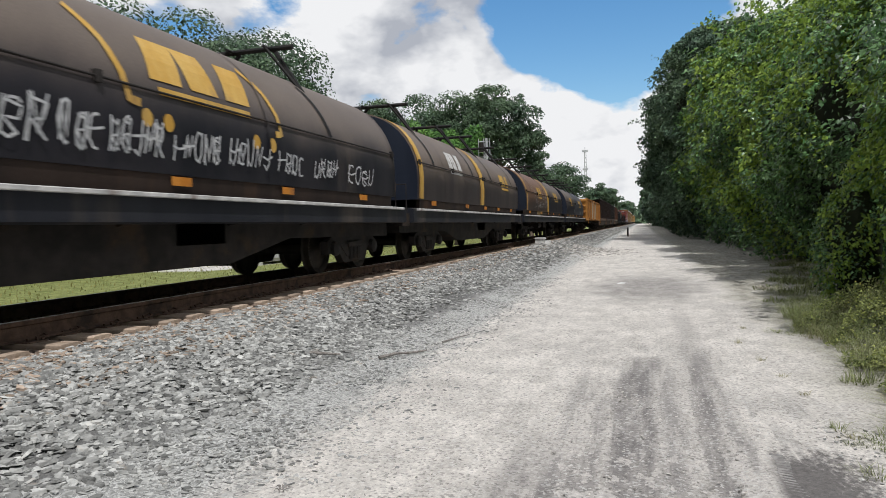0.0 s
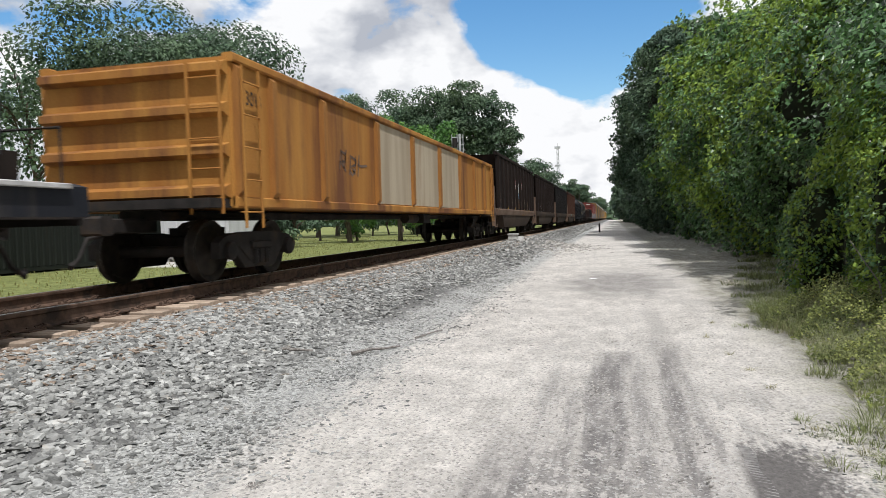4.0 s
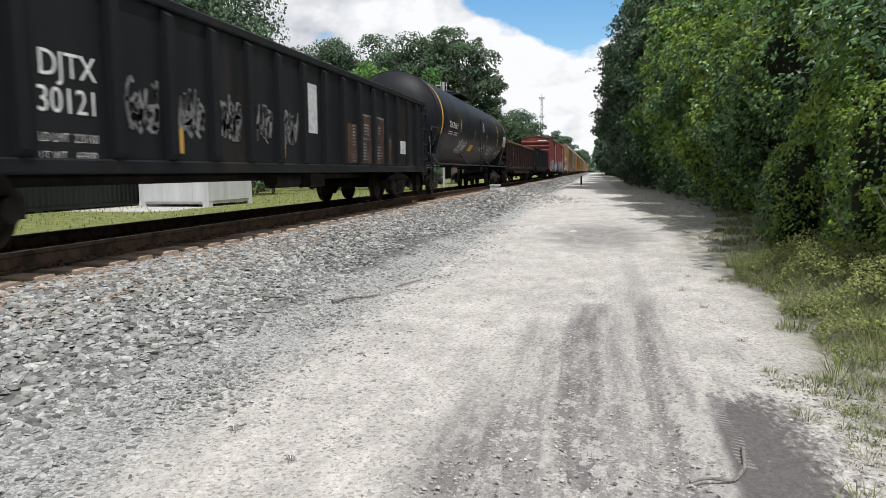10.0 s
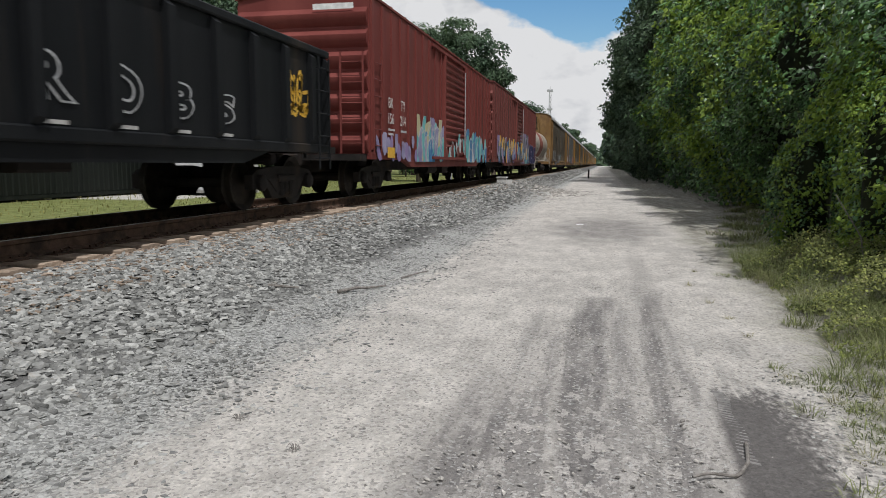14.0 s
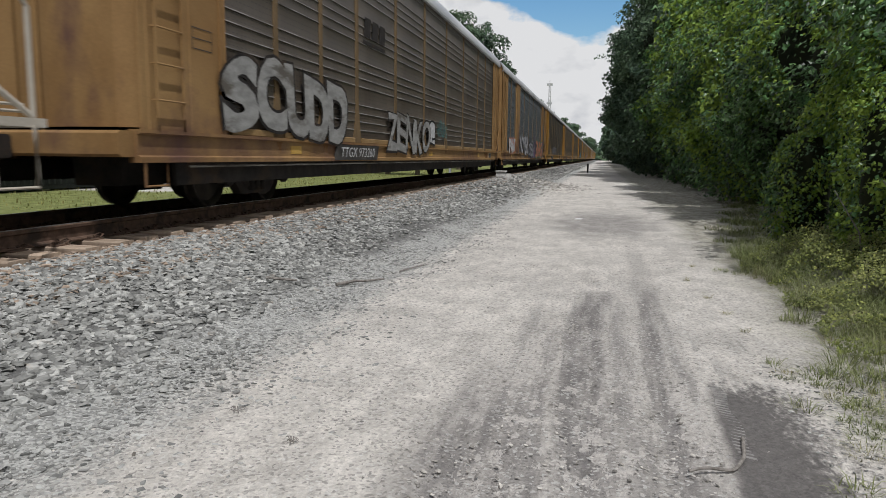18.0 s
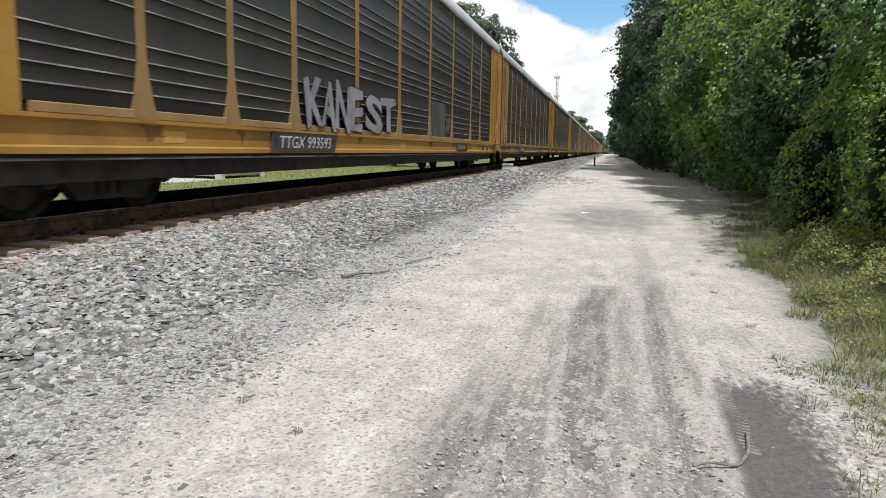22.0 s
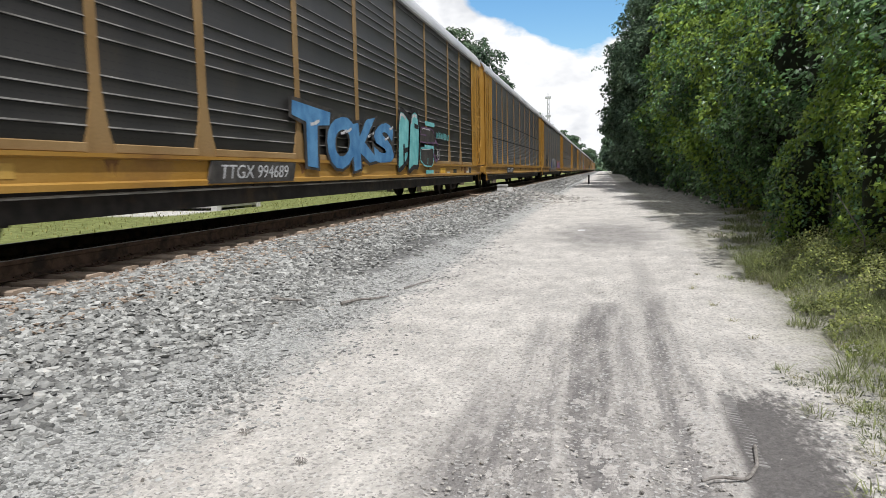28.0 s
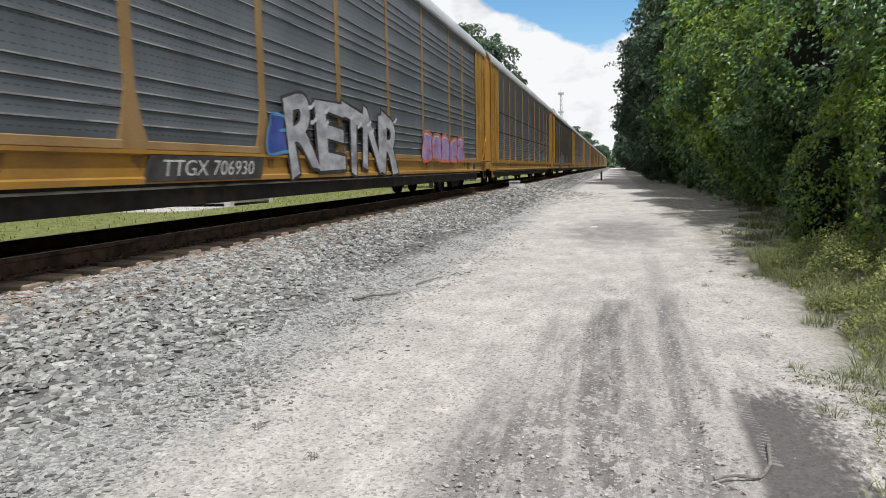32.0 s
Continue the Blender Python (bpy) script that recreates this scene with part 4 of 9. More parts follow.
def wild(parent, y0, y1, z0, z1, surf, palette, edge, seed, n):
    """Overlapping sprayed blades, blobs and bars in several colours, with loose edge lines."""
    r = random.Random(seed)
    h = z1 - z0
    geos = [Geo() for _ in palette]
    lines = Geo()

    def put(y, z, d):
        y, z = min(max(y, y0), y1), min(max(z, z0), z1)
        return (surf(y, z)[0] + d, y, z)
    for k in range(n):
        g = geos[k % len(palette)]
        d = 0.002 + 0.00025 * k
        cy, cz = y0 + (k + r.random()) / n * (y1 - y0), r.uniform(z0 + 0.15 * h, z1 - 0.2 * h)
        kind = r.randrange(3)
        ang = r.uniform(-0.5, 0.5) + math.pi / 2
        ln, wd = h * r.uniform(0.45, 0.95), h * r.uniform(0.10, 0.24)
        if kind == 0:
            m = 9
            curve = r.uniform(-0.8, 0.8)
            rim = []
            for j in range(m):
                t = j / (m - 1) - 0.5
                a = ang + curve * t
                x, z = cy + ln * t * math.cos(a), cz + ln * t * math.sin(a)
                q = wd * (0.35 + 0.65 * math.sin((t + 0.5) * math.pi) ** 0.6)
                rim.append(((x - q * math.sin(a), z + q * math.cos(a)), (x + q * math.sin(a), z - q * math.cos(a))))
            g.add([put(*p, d) for pair in rim for p in pair], [(2 * j, 2 * j + 1, 2 * j + 3, 2 * j + 2) for j in range(m - 1)])
            side = [p[0] for p in rim]
        elif kind == 1:
            p1 = r.uniform(0, 6)
            loop = [(cy + wd * 1.5 * (1 + 0.18 * math.sin(3 * t + p1)) * math.cos(t), cz + wd * 1.9 * (1 + 0.15 * math.sin(2 * t + p1)) * math.sin(t)) for t in [0.393 * q for q in range(16)]]
            g.add([put(*p, d) for p in loop] + [put(cy, cz, d)], [(q, (q + 1) % 16, 16) for q in range(16)])
            side = loop[:10]
        else:
            sk = r.uniform(-0.3, 0.3) * h
            box = [(cy - wd, cz - ln / 2), (cy + wd, cz - ln / 2 + 0.1 * h), (cy + wd + sk, cz + ln / 2), (cy - wd + sk, cz + ln / 2 - 0.1 * h)]
            g.add([put(*p, d) for p in box], [(0, 1, 2, 3)])
            side = box[1:4]
        if r.random() < 0.7:
            fine = []
            for p, q in zip(side, side[1:]):
                fine += line(p, q, 3)[:-1]
            ribbon(lines, fine + [side[-1]], 0.03 * h, lambda y, z: put(y, z, d + 0.002))
    for g, mat in zip(geos, palette):
        if g.f:
            part("graffiti_fill", g, mat, parent)
    if lines.f:
        part("graffiti_outline", lines, edge, parent)


def chunky(parent, y0, y1, z0, z1, n, surf, fill, edge, shine, seed, lean=0.12):
    """Broad sprayed blocks side by side: swollen filled shapes, a rim and short notches, never letters."""
    r = random.Random(seed)
    w = (y1 - y0) / n
    h = z1 - z0

    def lift(d):
        return lambda y, z: (surf(y, z)[0] + d, y, z)
    for i in range(n):
        cy, cz = y0 + (i + 0.5) * w, (z0 + z1) / 2 + r.uniform(-0.04, 0.04) * h
        ry, rz = w * 0.5, h * 0.5 * r.uniform(0.86, 1.02)
        p1, p2 = r.uniform(0, 6), r.uniform(0, 6)
        loop = []
        for k in range(24):
            q = 2 * math.pi * k / 24
            c, d = math.cos(q), math.sin(q)
            f = 1 + 0.07 * math.sin(2 * q + p1) + 0.09 * math.sin(3 * q + p2) + 0.05 * math.sin(5 * q + p1 * 2)
            zz = rz * f * math.copysign(abs(d) ** 0.55, d)
            loop.append((cy + ry * f * math.copysign(abs(c) ** 0.5, c) + lean * zz, cz + zz))
        t = min(0.16 * w, 0.10 * h)
        ge, gf_, gs = Geo(), Geo(), Geo()
        ribbon(ge, loop + loop[:2], t * 0.8, lift(0.008))
        d0 = 0.002 + 0.002 * (i % 2)
        mid = lift(d0)(cy, cz)
        gf_.add([lift(d0)(*p) for p in loop] + [mid], [(k, (k + 1) % 24, 24) for k in range(24)])
        for side in r.sample((-1, 1, 0), r.choice((1, 2))):
            zc = cz + r.uniform(-0.25, 0.3) * h
            if side:
                ribbon(ge, line((cy + side * ry * 0.9, zc), (cy + side * ry * 0.12, zc + r.uniform(-0.05, 0.05) * h), 3), t * 0.8, lift(0.008))
            else:
                ribbon(ge, line((cy, cz - rz * 0.9), (cy + 0.03 * w, cz - rz * r.uniform(0.1, 0.35)), 3), t * 0.8, lift(0.008))
        ribbon(gs, [(p[0] + (cy - p[0]) * 0.2, p[1] + (cz - p[1]) * 0.16) for p in loop[5:10]], t * 0.5, lift(0.006))
        edge_ob = part("graffiti_outline", ge, edge, parent)
        part("graffiti_fill", gf_, fill, edge_ob)
        part("graffiti_highlight", gs, shine, edge_ob)


GLYPHS = {}


def glyph(ch, grow):
    """Outline of one letter of the built-in font, swollen by grow: its points and faces."""
    if (ch, grow) not in GLYPHS:
        cu = bpy.data.curves.new("letters", "FONT")
        cu.body, cu.size, cu.offset, cu.resolution_u = ch, 1.0, grow, 4
        ob = bpy.data.objects.new("letters", cu)
        scene.collection.objects.link(ob)
        me = bpy.data.meshes.new_from_object(ob.evaluated_get(bpy.context.evaluated_depsgraph_get()))
        bpy.data.objects.remove(ob)
        GLYPHS[(ch, grow)] = ([(v.co.x, v.co.y) for v in me.vertices], [tuple(p.vertices) for p in me.polygons])
        bpy.data.meshes.remove(me)
    return GLYPHS[(ch, grow)]


def piece(parent, text, y0, y1, z0, z1, surf, fill, edge, seed, lean=0.10, fat=0.045, rim=0.055, shine=None, glow=None):
    """Swollen sprayed letters side by side, each with a rim, crooked as a hand sprays them."""
    r = random.Random(seed)
    w, h = (y1 - y0) / len(text), z1 - z0

    def lift(d):
        return lambda y, z: (surf(y, z)[0] + d, y, z)
    for i, ch in enumerate(text):
        base, _ = glyph(ch, fat)
        a0, a1 = min(p[0] for p in base), max(p[0] for p in base)
        b0, b1 = min(p[1] for p in base), max(p[1] for p in base)
        cy, cz = y0 + (i + 0.5) * w, (z0 + z1) / 2 + r.uniform(-0.04, 0.04) * h
        wy, hz = w * r.uniform(1.04, 1.18), h * r.uniform(0.88, 0.98)
        turn, bow, top = r.uniform(-0.10, 0.10), r.uniform(-0.10, 0.10), r.uniform(-0.16, 0.22)

        def put(p, d, dy=0.0, dz=0.0):
            u, v = (p[0] - (a0 + a1) / 2) / (a1 - a0), (p[1] - (b0 + b1) / 2) / (b1 - b0)
            yy = u * wy * (1 + top * v) + bow * w * math.cos(v * 3) + lean * v * hz - turn * v * hz
            zz = v * hz + turn * u * wy + 0.05 * h * math.sin(u * 4 + seed + i)
            return lift(d)(cy + yy + dy, cz + zz + dz)
        low = 0.002 + 0.0011 * (i % 3)
        ge, gf_ = Geo(), Geo()
        pts, faces = glyph(ch, fat + rim)
        ge.add([put(p, low) for p in pts], faces)
        edge_ob = part("graffiti_outline", ge, edge, parent)
        pts, faces = glyph(ch, fat)
        gf_.add([put(p, low + 0.005) for p in pts], faces)
        part("graffiti_fill", gf_, fill, edge_ob)
        if glow is not None:
            gg = Geo()
            pts, faces = glyph(ch, fat + rim + 0.07)
            gg.add([put(p, low - 0.0015) for p in pts], faces)
            part("graffiti_halo", gg, glow, edge_ob)
        if shine is not None:
            gs = Geo()
            for k in range(2):
                u0, v0 = r.uniform(-0.3, 0.3), r.uniform(0.1, 0.42)
                q = [(cy + (u0 + 0.10 * j) * wy + lean * v0 * hz, cz + (v0 + 0.02 * j * j) * hz) for j in range(3)]
                ribbon(gs, q, 0.05 * h, lift(low + 0.008))
            part("graffiti_highlight", gs, shine, edge_ob)


def outline_letters(parent, text, y0, y1, z0, z1, surf, mat, seed, w=0.024, fat=0.09):
    """The bare outlines of swollen letters."""
    r = random.Random(seed)
    cell = (y1 - y0) / len(text)
    for i, ch in enumerate(text):
        pts, faces = glyph(ch, fat)
        count = {}
        for f in faces:
            for p, q in zip(f, f[1:] + f[:1]):
                k = (min(p, q), max(p, q))
                count[k] = count.get(k, 0) + 1
        step = {}
        for (p, q), n in count.items():
            if n == 1:
                step.setdefault(p, []).append(q)
                step.setdefault(q, []).append(p)
        a0, a1 = min(p[0] for p in pts), max(p[0] for p in pts)
        b0, b1 = min(p[1] for p in pts), max(p[1] for p in pts)
        turn = r.uniform(-0.12, 0.12)
        g, left = Geo(), set(step)
        while left:
            here = left.pop()
            loop, last = [here], None
            while True:
                nxt = next((q for q in step[here] if q != last and (q in left or q == loop[0])), None)
                if nxt is None:
                    break
                last, here = here, nxt
                loop.append(here)
                if here == loop[0]:
                    break
                left.discard(here)
            path = []
            for k in loop:
                u, v = (pts[k][0] - a0) / (a1 - a0) - 0.5, (pts[k][1] - b0) / (b1 - b0) - 0.5
                path.append((y0 + (i + 0.5) * cell + u * cell * (1.1 + 0.3 * v) - turn * v * (z1 - z0) + 0.07 * cell * math.sin(7 * v + seed + i),
                             (z0 + z1) / 2 + v * (z1 - z0) + turn * u * cell + 0.09 * (z1 - z0) * math.sin(6 * u + seed + 2 * i)))
            if len(path) > 3:
                ribbon(g, path, w, surf)
        part("sprayed_outline", g, mat, parent)


def throw_up(parent, y0, y1, z0, z1, n, surf, mat, seed, w=0.028):
    """Hollow sprayed bubbles: a wobbly outline with a few strokes inside."""
    r = random.Random(seed)
    step = (y1 - y0) / n
    for i in range(n):
        cy, cz = y0 + (i + 0.5) * step, (z0 + z1) / 2 + r.uniform(-0.06, 0.06) * (z1 - z0)
        ry, rz = step * 0.56, (z1 - z0) / 2 * r.uniform(0.8, 1.05)
        p1, p2, a2, a3 = r.uniform(0, 6), r.uniform(0, 6), r.uniform(0.1, 0.22), r.uniform(0.08, 0.2)
        g = Geo()
        loop = []
        for k in range(27):
            q = 2 * math.pi * k / 25
            f = 1 + a2 * math.sin(2 * q + p1) + a3 * math.sin(3 * q + p2) + 0.07 * math.sin(5 * q + p1)
            c, d = math.cos(q), math.sin(q)
            loop.append((cy + ry * f * math.copysign(abs(c) ** 0.7, c), cz + rz * f * math.copysign(abs(d) ** 0.7, d)))
        ribbon(g, loop, w, surf)
        part("sprayed_bubble", g, mat, parent)


def flat(x):
    return lambda y, z: (x, y, z)


CARS = []


def begin(name, s0, s1, label, category, group):
    """A new car whose body reaches from s0 to s1 along the train."""
    root = tagged(new(name), label, category, group)
    CARS.append((root, (s0 + s1) / 2))
    return root, (s1 - s0) / 2


# ---- covered coil cars ----
HOOD = [(1.44, 1.42), (1.46, 1.95)] + [(1.46 * math.cos(a), 1.95 + 1.52 * math.sin(a)) for a in [math.pi / 2 * k / 10 for k in range(1, 11)]]


def hood_surf(lift=0.006):
    def f(y, z):
        for (xa, za), (xb, zb) in zip(HOOD, HOOD[1:]):
            if za <= z <= zb:
                return (xa + (xb - xa) * (z - za) / (zb - za) + lift, y, z)
        return (1.46 + lift, y, z)
    return f


def coil_car(s0, s1, hoods, seed, deck_label, number=None, tags=(), blocks=None, bogie=2.4, belly=0.55, wide=0.42):
    """hoods: (start, end, material, near band, far band, logo) along the train."""
    root, h = begin("coil_car", s0, s1, deck_label, "railway car", "freight train")
    c = (s0 + s1) / 2
    r = random.Random(seed)
    g = Geo()
    for s in (-1, 1):
        g.prism([(s * 1.40, 0.88), (s * 1.50, 0.90), (s * 1.50, 1.18), (s * 1.36, 1.22), (s * 1.33, 0.95)], 1, -h, h)
    g.box(-1.36, 1.36, -h, h, 1.0, 1.12)
    part("deck", g, M_NAVY, root, "sooty dark blue deck")
    for s in (-1, 1):
        part("walkway_edge", Geo().box(s * 1.52 - 0.03, s * 1.52 + 0.03, -h + 0.25, h - 0.25, 1.155, 1.205, 0.008), M_WHITELINE, root, "worn white walkway edge")
        part("trough_side", Geo().prism([(s * 1.30, 1.12), (s * 1.40, 1.12), (s * 1.43, 1.46), (s * 1.34, 1.46)], 1, -h + 0.7, h - 0.7), M_TROUGH, root)
    g = Geo().prism([(-h * 0.98, 1.0), (h * 0.98, 1.0), (h * 0.98, 0.62), (h * 0.45, 0.66), (h * 0.25, belly), (-h * 0.25, belly), (-h * 0.45, 0.66), (-h * 0.98, 0.66)], 0, -wide, wide)
    part("centre_sill", g, M_STEEL, root)
    for k in range(5):
        y = -h * 0.5 + h * 0.25 * k
        part("cross_bearer", Geo().prism([(-1.38, 0.95), (1.38, 0.95), (0.45, 0.64), (-0.45, 0.64)], 1, y - 0.05, y + 0.05), M_STEEL, root)
    for q in (-1, 1):
        truck(root, q * (h - bogie))
        coupler(root, q * h, q)
        part("end_platform", Geo().box(-1.35, 1.35, min(q * h, q * (h - 0.3)), max(q * h, q * (h - 0.3)), 0.98, 1.06).box(-1.4, 1.4, q * h - 0.03, q * h + 0.03, 0.82, 1.1), M_STEEL, root)
        part("grab_rail", Geo().tube([(1.3, q * (h - 0.1), 1.06), (1.3, q * (h - 0.1), 1.75), (0.5, q * (h - 0.1), 1.75), (0.5, q * (h - 0.1), 1.06)], 0.018, 6), M_STEEL, root)
    part("brake_cylinder", Geo().tube([(0.9, -0.6, 0.72), (0.9, 0.5, 0.72)], 0.16, 12), M_STEEL, root)
    part("valve_box", Geo().box(0.6, 1.1, 0.9, 1.9, 0.6, 0.98, 0.03), M_STEEL, root)
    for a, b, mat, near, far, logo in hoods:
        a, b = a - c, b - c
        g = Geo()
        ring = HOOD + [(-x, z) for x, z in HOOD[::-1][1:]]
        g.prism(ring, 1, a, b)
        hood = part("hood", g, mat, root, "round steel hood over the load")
        for at, q in ((a, -1), (b, 1)):
            part("hood_end", Geo().prism([(x * 0.985, 1.43 + (z - 1.43) * 0.985) for x, z in ring], 1, min(at, at + 0.012 * q), max(at, at + 0.012 * q)), M_HOODEND, hood, "dark navy end sheet")
        # stiffening hoops and a seam
        for y in [a + 0.05, b - 0.05] + [a + (b - a) * q for q in (0.33, 0.66)]:
            wd = 0.022
            hoop = Geo()
            out = [(x * 1.012, 1.42 + (z - 1.42) * 1.008) for x, z in ring]
            n = len(ring)
            pts = [(x, y - wd, z) for x, z in out] + [(x, y + wd, z) for x, z in out]
            hoop.add(pts, [(i, i + 1, n + i + 1, n + i) for i in range(n - 1)])
            part("hoop", hoop, mat, hood)
        sf = hood_surf(0.010)
        sx = hood_surf(0.03)(0, 2.28)[0]
        part("lashing_rod", Geo().tube([(sx, a - 0.02, 2.28), (sx, b + 0.02, 2.28)], 0.014, 6), M_STEEL, hood)
        for y in (a + 0.12, a + (b - a) * 0.45, b - 0.12):
            part("rod_clip", Geo().box(sx - 0.05, sx + 0.03, y - 0.04, y + 0.04, 2.22, 2.34, 0.008), M_STEEL, hood)
        for y in (a + (b - a) * 0.2, b - (b - a) * 0.2):
            stg = Geo()
            ribbon(stg, [(y - 0.02 * k, 2.3 + 0.07 * k) for k in range(13)], 0.09, hood_surf(0.02))
            part("strap", stg, M_BLACKSTEEL, hood)
        for at, wide in ((a, near), (b, far)):
            if wide:
                y0 = at if at == a else at - wide
                bg = Geo()
                patch(bg, y0 + 0.02, y0 + wide, 1.44, 3.44, hood_surf(0.022), 24)
                part("yellow_band", bg, M_YELLOW, hood, "faded yellow band")
        for y in (a + (b - a) * 0.2, b - (b - a) * 0.2):
            lg = Geo()
            for s in (-1, 1):
                lg.tube([(s * 0.95, y, 3.05), (s * 0.35, y - 0.18, 3.86)], 0.03, 6)
                lg.tube([(s * 0.95, y, 3.05), (s * 0.35, y + 0.18, 3.86)], 0.04, 6)
            lg.tube([(-0.78, y, 3.86), (0.78, y, 3.86)], 0.045, 8)
            lg.tube([(0.35, y - 0.22, 3.86), (0.35, y + 0.22, 3.86)], 0.03, 6)
            lg.tube([(-0.35, y - 0.22, 3.86), (-0.35, y + 0.22, 3.86)], 0.03, 6)
            part("lifting_bracket", lg, M_BLACKSTEEL, hood, "black lifting bracket")
        if logo:
            y0, wide, z0, hi, m = logo
            y0 -= c
            lo = Geo()
            k = wide / 3.0
            # plain yellow logo: three slanted blocks over a bar
            for j, (u0, u1) in enumerate(((0.05, 0.85), (1.1, 1.9), (2.15, 2.95))):
                patch(lo, y0 + u0 * k, y0 + u1 * k, z0, z0 + hi, sf, 4, (0.16, -0.10, 0.16)[j] * k)
            patch(lo, y0 + 0.2 * k, y0 + 2.9 * k, z0 - hi * 0.32, z0 - hi * 0.14, sf, 2)
            part("logo", lo, m, hood, "yellow painted logo shape")
    sf = flat(1.535)
    low = hood_surf(0.03)
    for (y0, z0, ln, ht) in ((-h * 0.78, 1.30, 0.4, 0.11), (-h * 0.3, 1.30, 0.4, 0.11), (h * 0.05, 1.30, 0.35, 0.1), (h * 0.35, 1.30, 0.35, 0.1), (h * 0.7, 1.30, 0.35, 0.1)):
        bg = Geo()
        patch(bg, y0, y0 + ln, z0, z0 + ht, lambda y, z: (1.43 + 0.02, y, z), 1)
        part("reflector", bg, M_REFLECT, root, "orange reflective strip")
    if number:
        text, y, z, ht = number
        lettering(text, ht, y - c, z, lambda y, z: (1.47, y, z), root, M_DULLYELLOW, 1.3)
    if blocks:
        y, z, ht = blocks
        for i in range(4):
            bars([(y - c + 0.24 * i, z + 0.01, 0.13, ht * 0.9)], lambda y, z: (1.47, y, z), root, M_DULLYELLOW)
    for spots, mat in tags:
        for a, b, z0, z1, sd, lp in spots:
            if lp:
                tag_strokes(root, [(a - c, b - c, z0, z1, sd, lp * 0.8)], low, mat, 0.026)
            else:
                outline_letters(root, "BSRDGS"[sd % 4:sd % 4 + max(1, round((b - a) / 0.5))], a - c, b - c, z0, z1, low, mat, sd, 0.016)
    return root


# ---- open gondolas ----
def gondola(name, s0, s1, z0, z1, mat, ribs, seed, label, rib_depth=0.09, belly=0.0, sill=None, rail_mat=None, over=0.55, stops=None, bogie=1.35):
    root, h = begin(name, s0, s1, label, "railway car", "freight train")
    W = 1.44
    for s in (-1, 1):
        g = Geo()
        top = [(h, z1), (-h, z1)]
        bottom = [(-h, z0), (-h * 0.72, z0), (-h * 0.6, z0 - belly), (h * 0.6, z0 - belly), (h * 0.72, z0), (h, z0)]
        g.prism(bottom + top, 0, s * W - 0.03, s * W + 0.03)
        part("side_wall", g, mat, root)
        part("top_chord", Geo().box(s * W - 0.08, s * W + 0.09, -h - 0.03, h + 0.03, z1 - 0.02, z1 + 0.10, 0.02), rail_mat or mat, root)
        part("side_sill", Geo().box(s * W - 0.06, s * W + 0.08, -h, h, z0 - 0.02, z0 + 0.13, 0.02), sill or mat, root)
        rib = shared(("rib", name, round(z0, 2), round(z1, 2), mat.name), lambda: Geo().prism([(-0.035, z0 + 0.1), (0.0, z0 + 0.1), (rib_depth, z0 + 0.2), (rib_depth, z1 - 0.1), (0.0, z1 - 0.02), (-0.035, z1 - 0.02)], 1, -0.075, 0.075), mat)
        c = (s0 + s1) / 2
        for y in [q - c for q in stops] if stops else [-h + 0.1 + (2 * h - 0.2) * k / ribs for k in range(ribs + 1)]:
            part("rib", rib, None, root, m=pose(s * (W + 0.03), y, 0, 0, 0, 0 if s > 0 else 180))
    for q in (-1, 1):
        g = Geo().box(-W, W, q * h - 0.04, q * h + 0.04, z0, z1 + 0.05)
        part("end_wall", g, mat, root)
        for k in range(4):
            z = z0 + 0.2 + (z1 - z0 - 0.3) * k / 3
            part("end_rib", Geo().prism([(0, z - 0.10), (q * 0.13, z - 0.05), (q * 0.13, z + 0.05), (0, z + 0.10)], 0, -W, W), mat, root, m=pose(0, q * (h + 0.04), 0))
        ladder(root, mat, 1.58, q * h - q * 0.55, q * h - q * 0.1, z0 - 0.3, z1 - 0.05, 5)
        ladder(root, mat, q * (h + 0.22), 0.95, 1.42, z0 - 0.1, z1 - 0.05, 5, "end")
        part("end_sill", Geo().box(-1.42, 1.42, min(q * h, q * (h + over)), max(q * h, q * (h + over)), z0 - 0.02, z0 + 0.10), M_STEEL, root)
        coupler(root, q * (h + over), q)
        truck(root, q * (h - bogie))
    part("floor", Geo().box(-W, W, -h, h, z0, z0 + 0.08), mat, root)
    part("centre_sill", Geo().box(-0.35, 0.35, -h, h, z0 - 0.16, z0 - 0.02, 0.04), M_STEEL, root)
    part("brake_cylinder", Geo().tube([(0.85, -0.3, z0 - 0.16), (0.85, 0.7, z0 - 0.16)], 0.13, 12), M_STEEL, root)
    part("valve_box", Geo().box(0.7, 1.0, 1.1, 1.8, z0 - 0.3, z0 - 0.02, 0.03), M_STEEL, root)
    return root, h


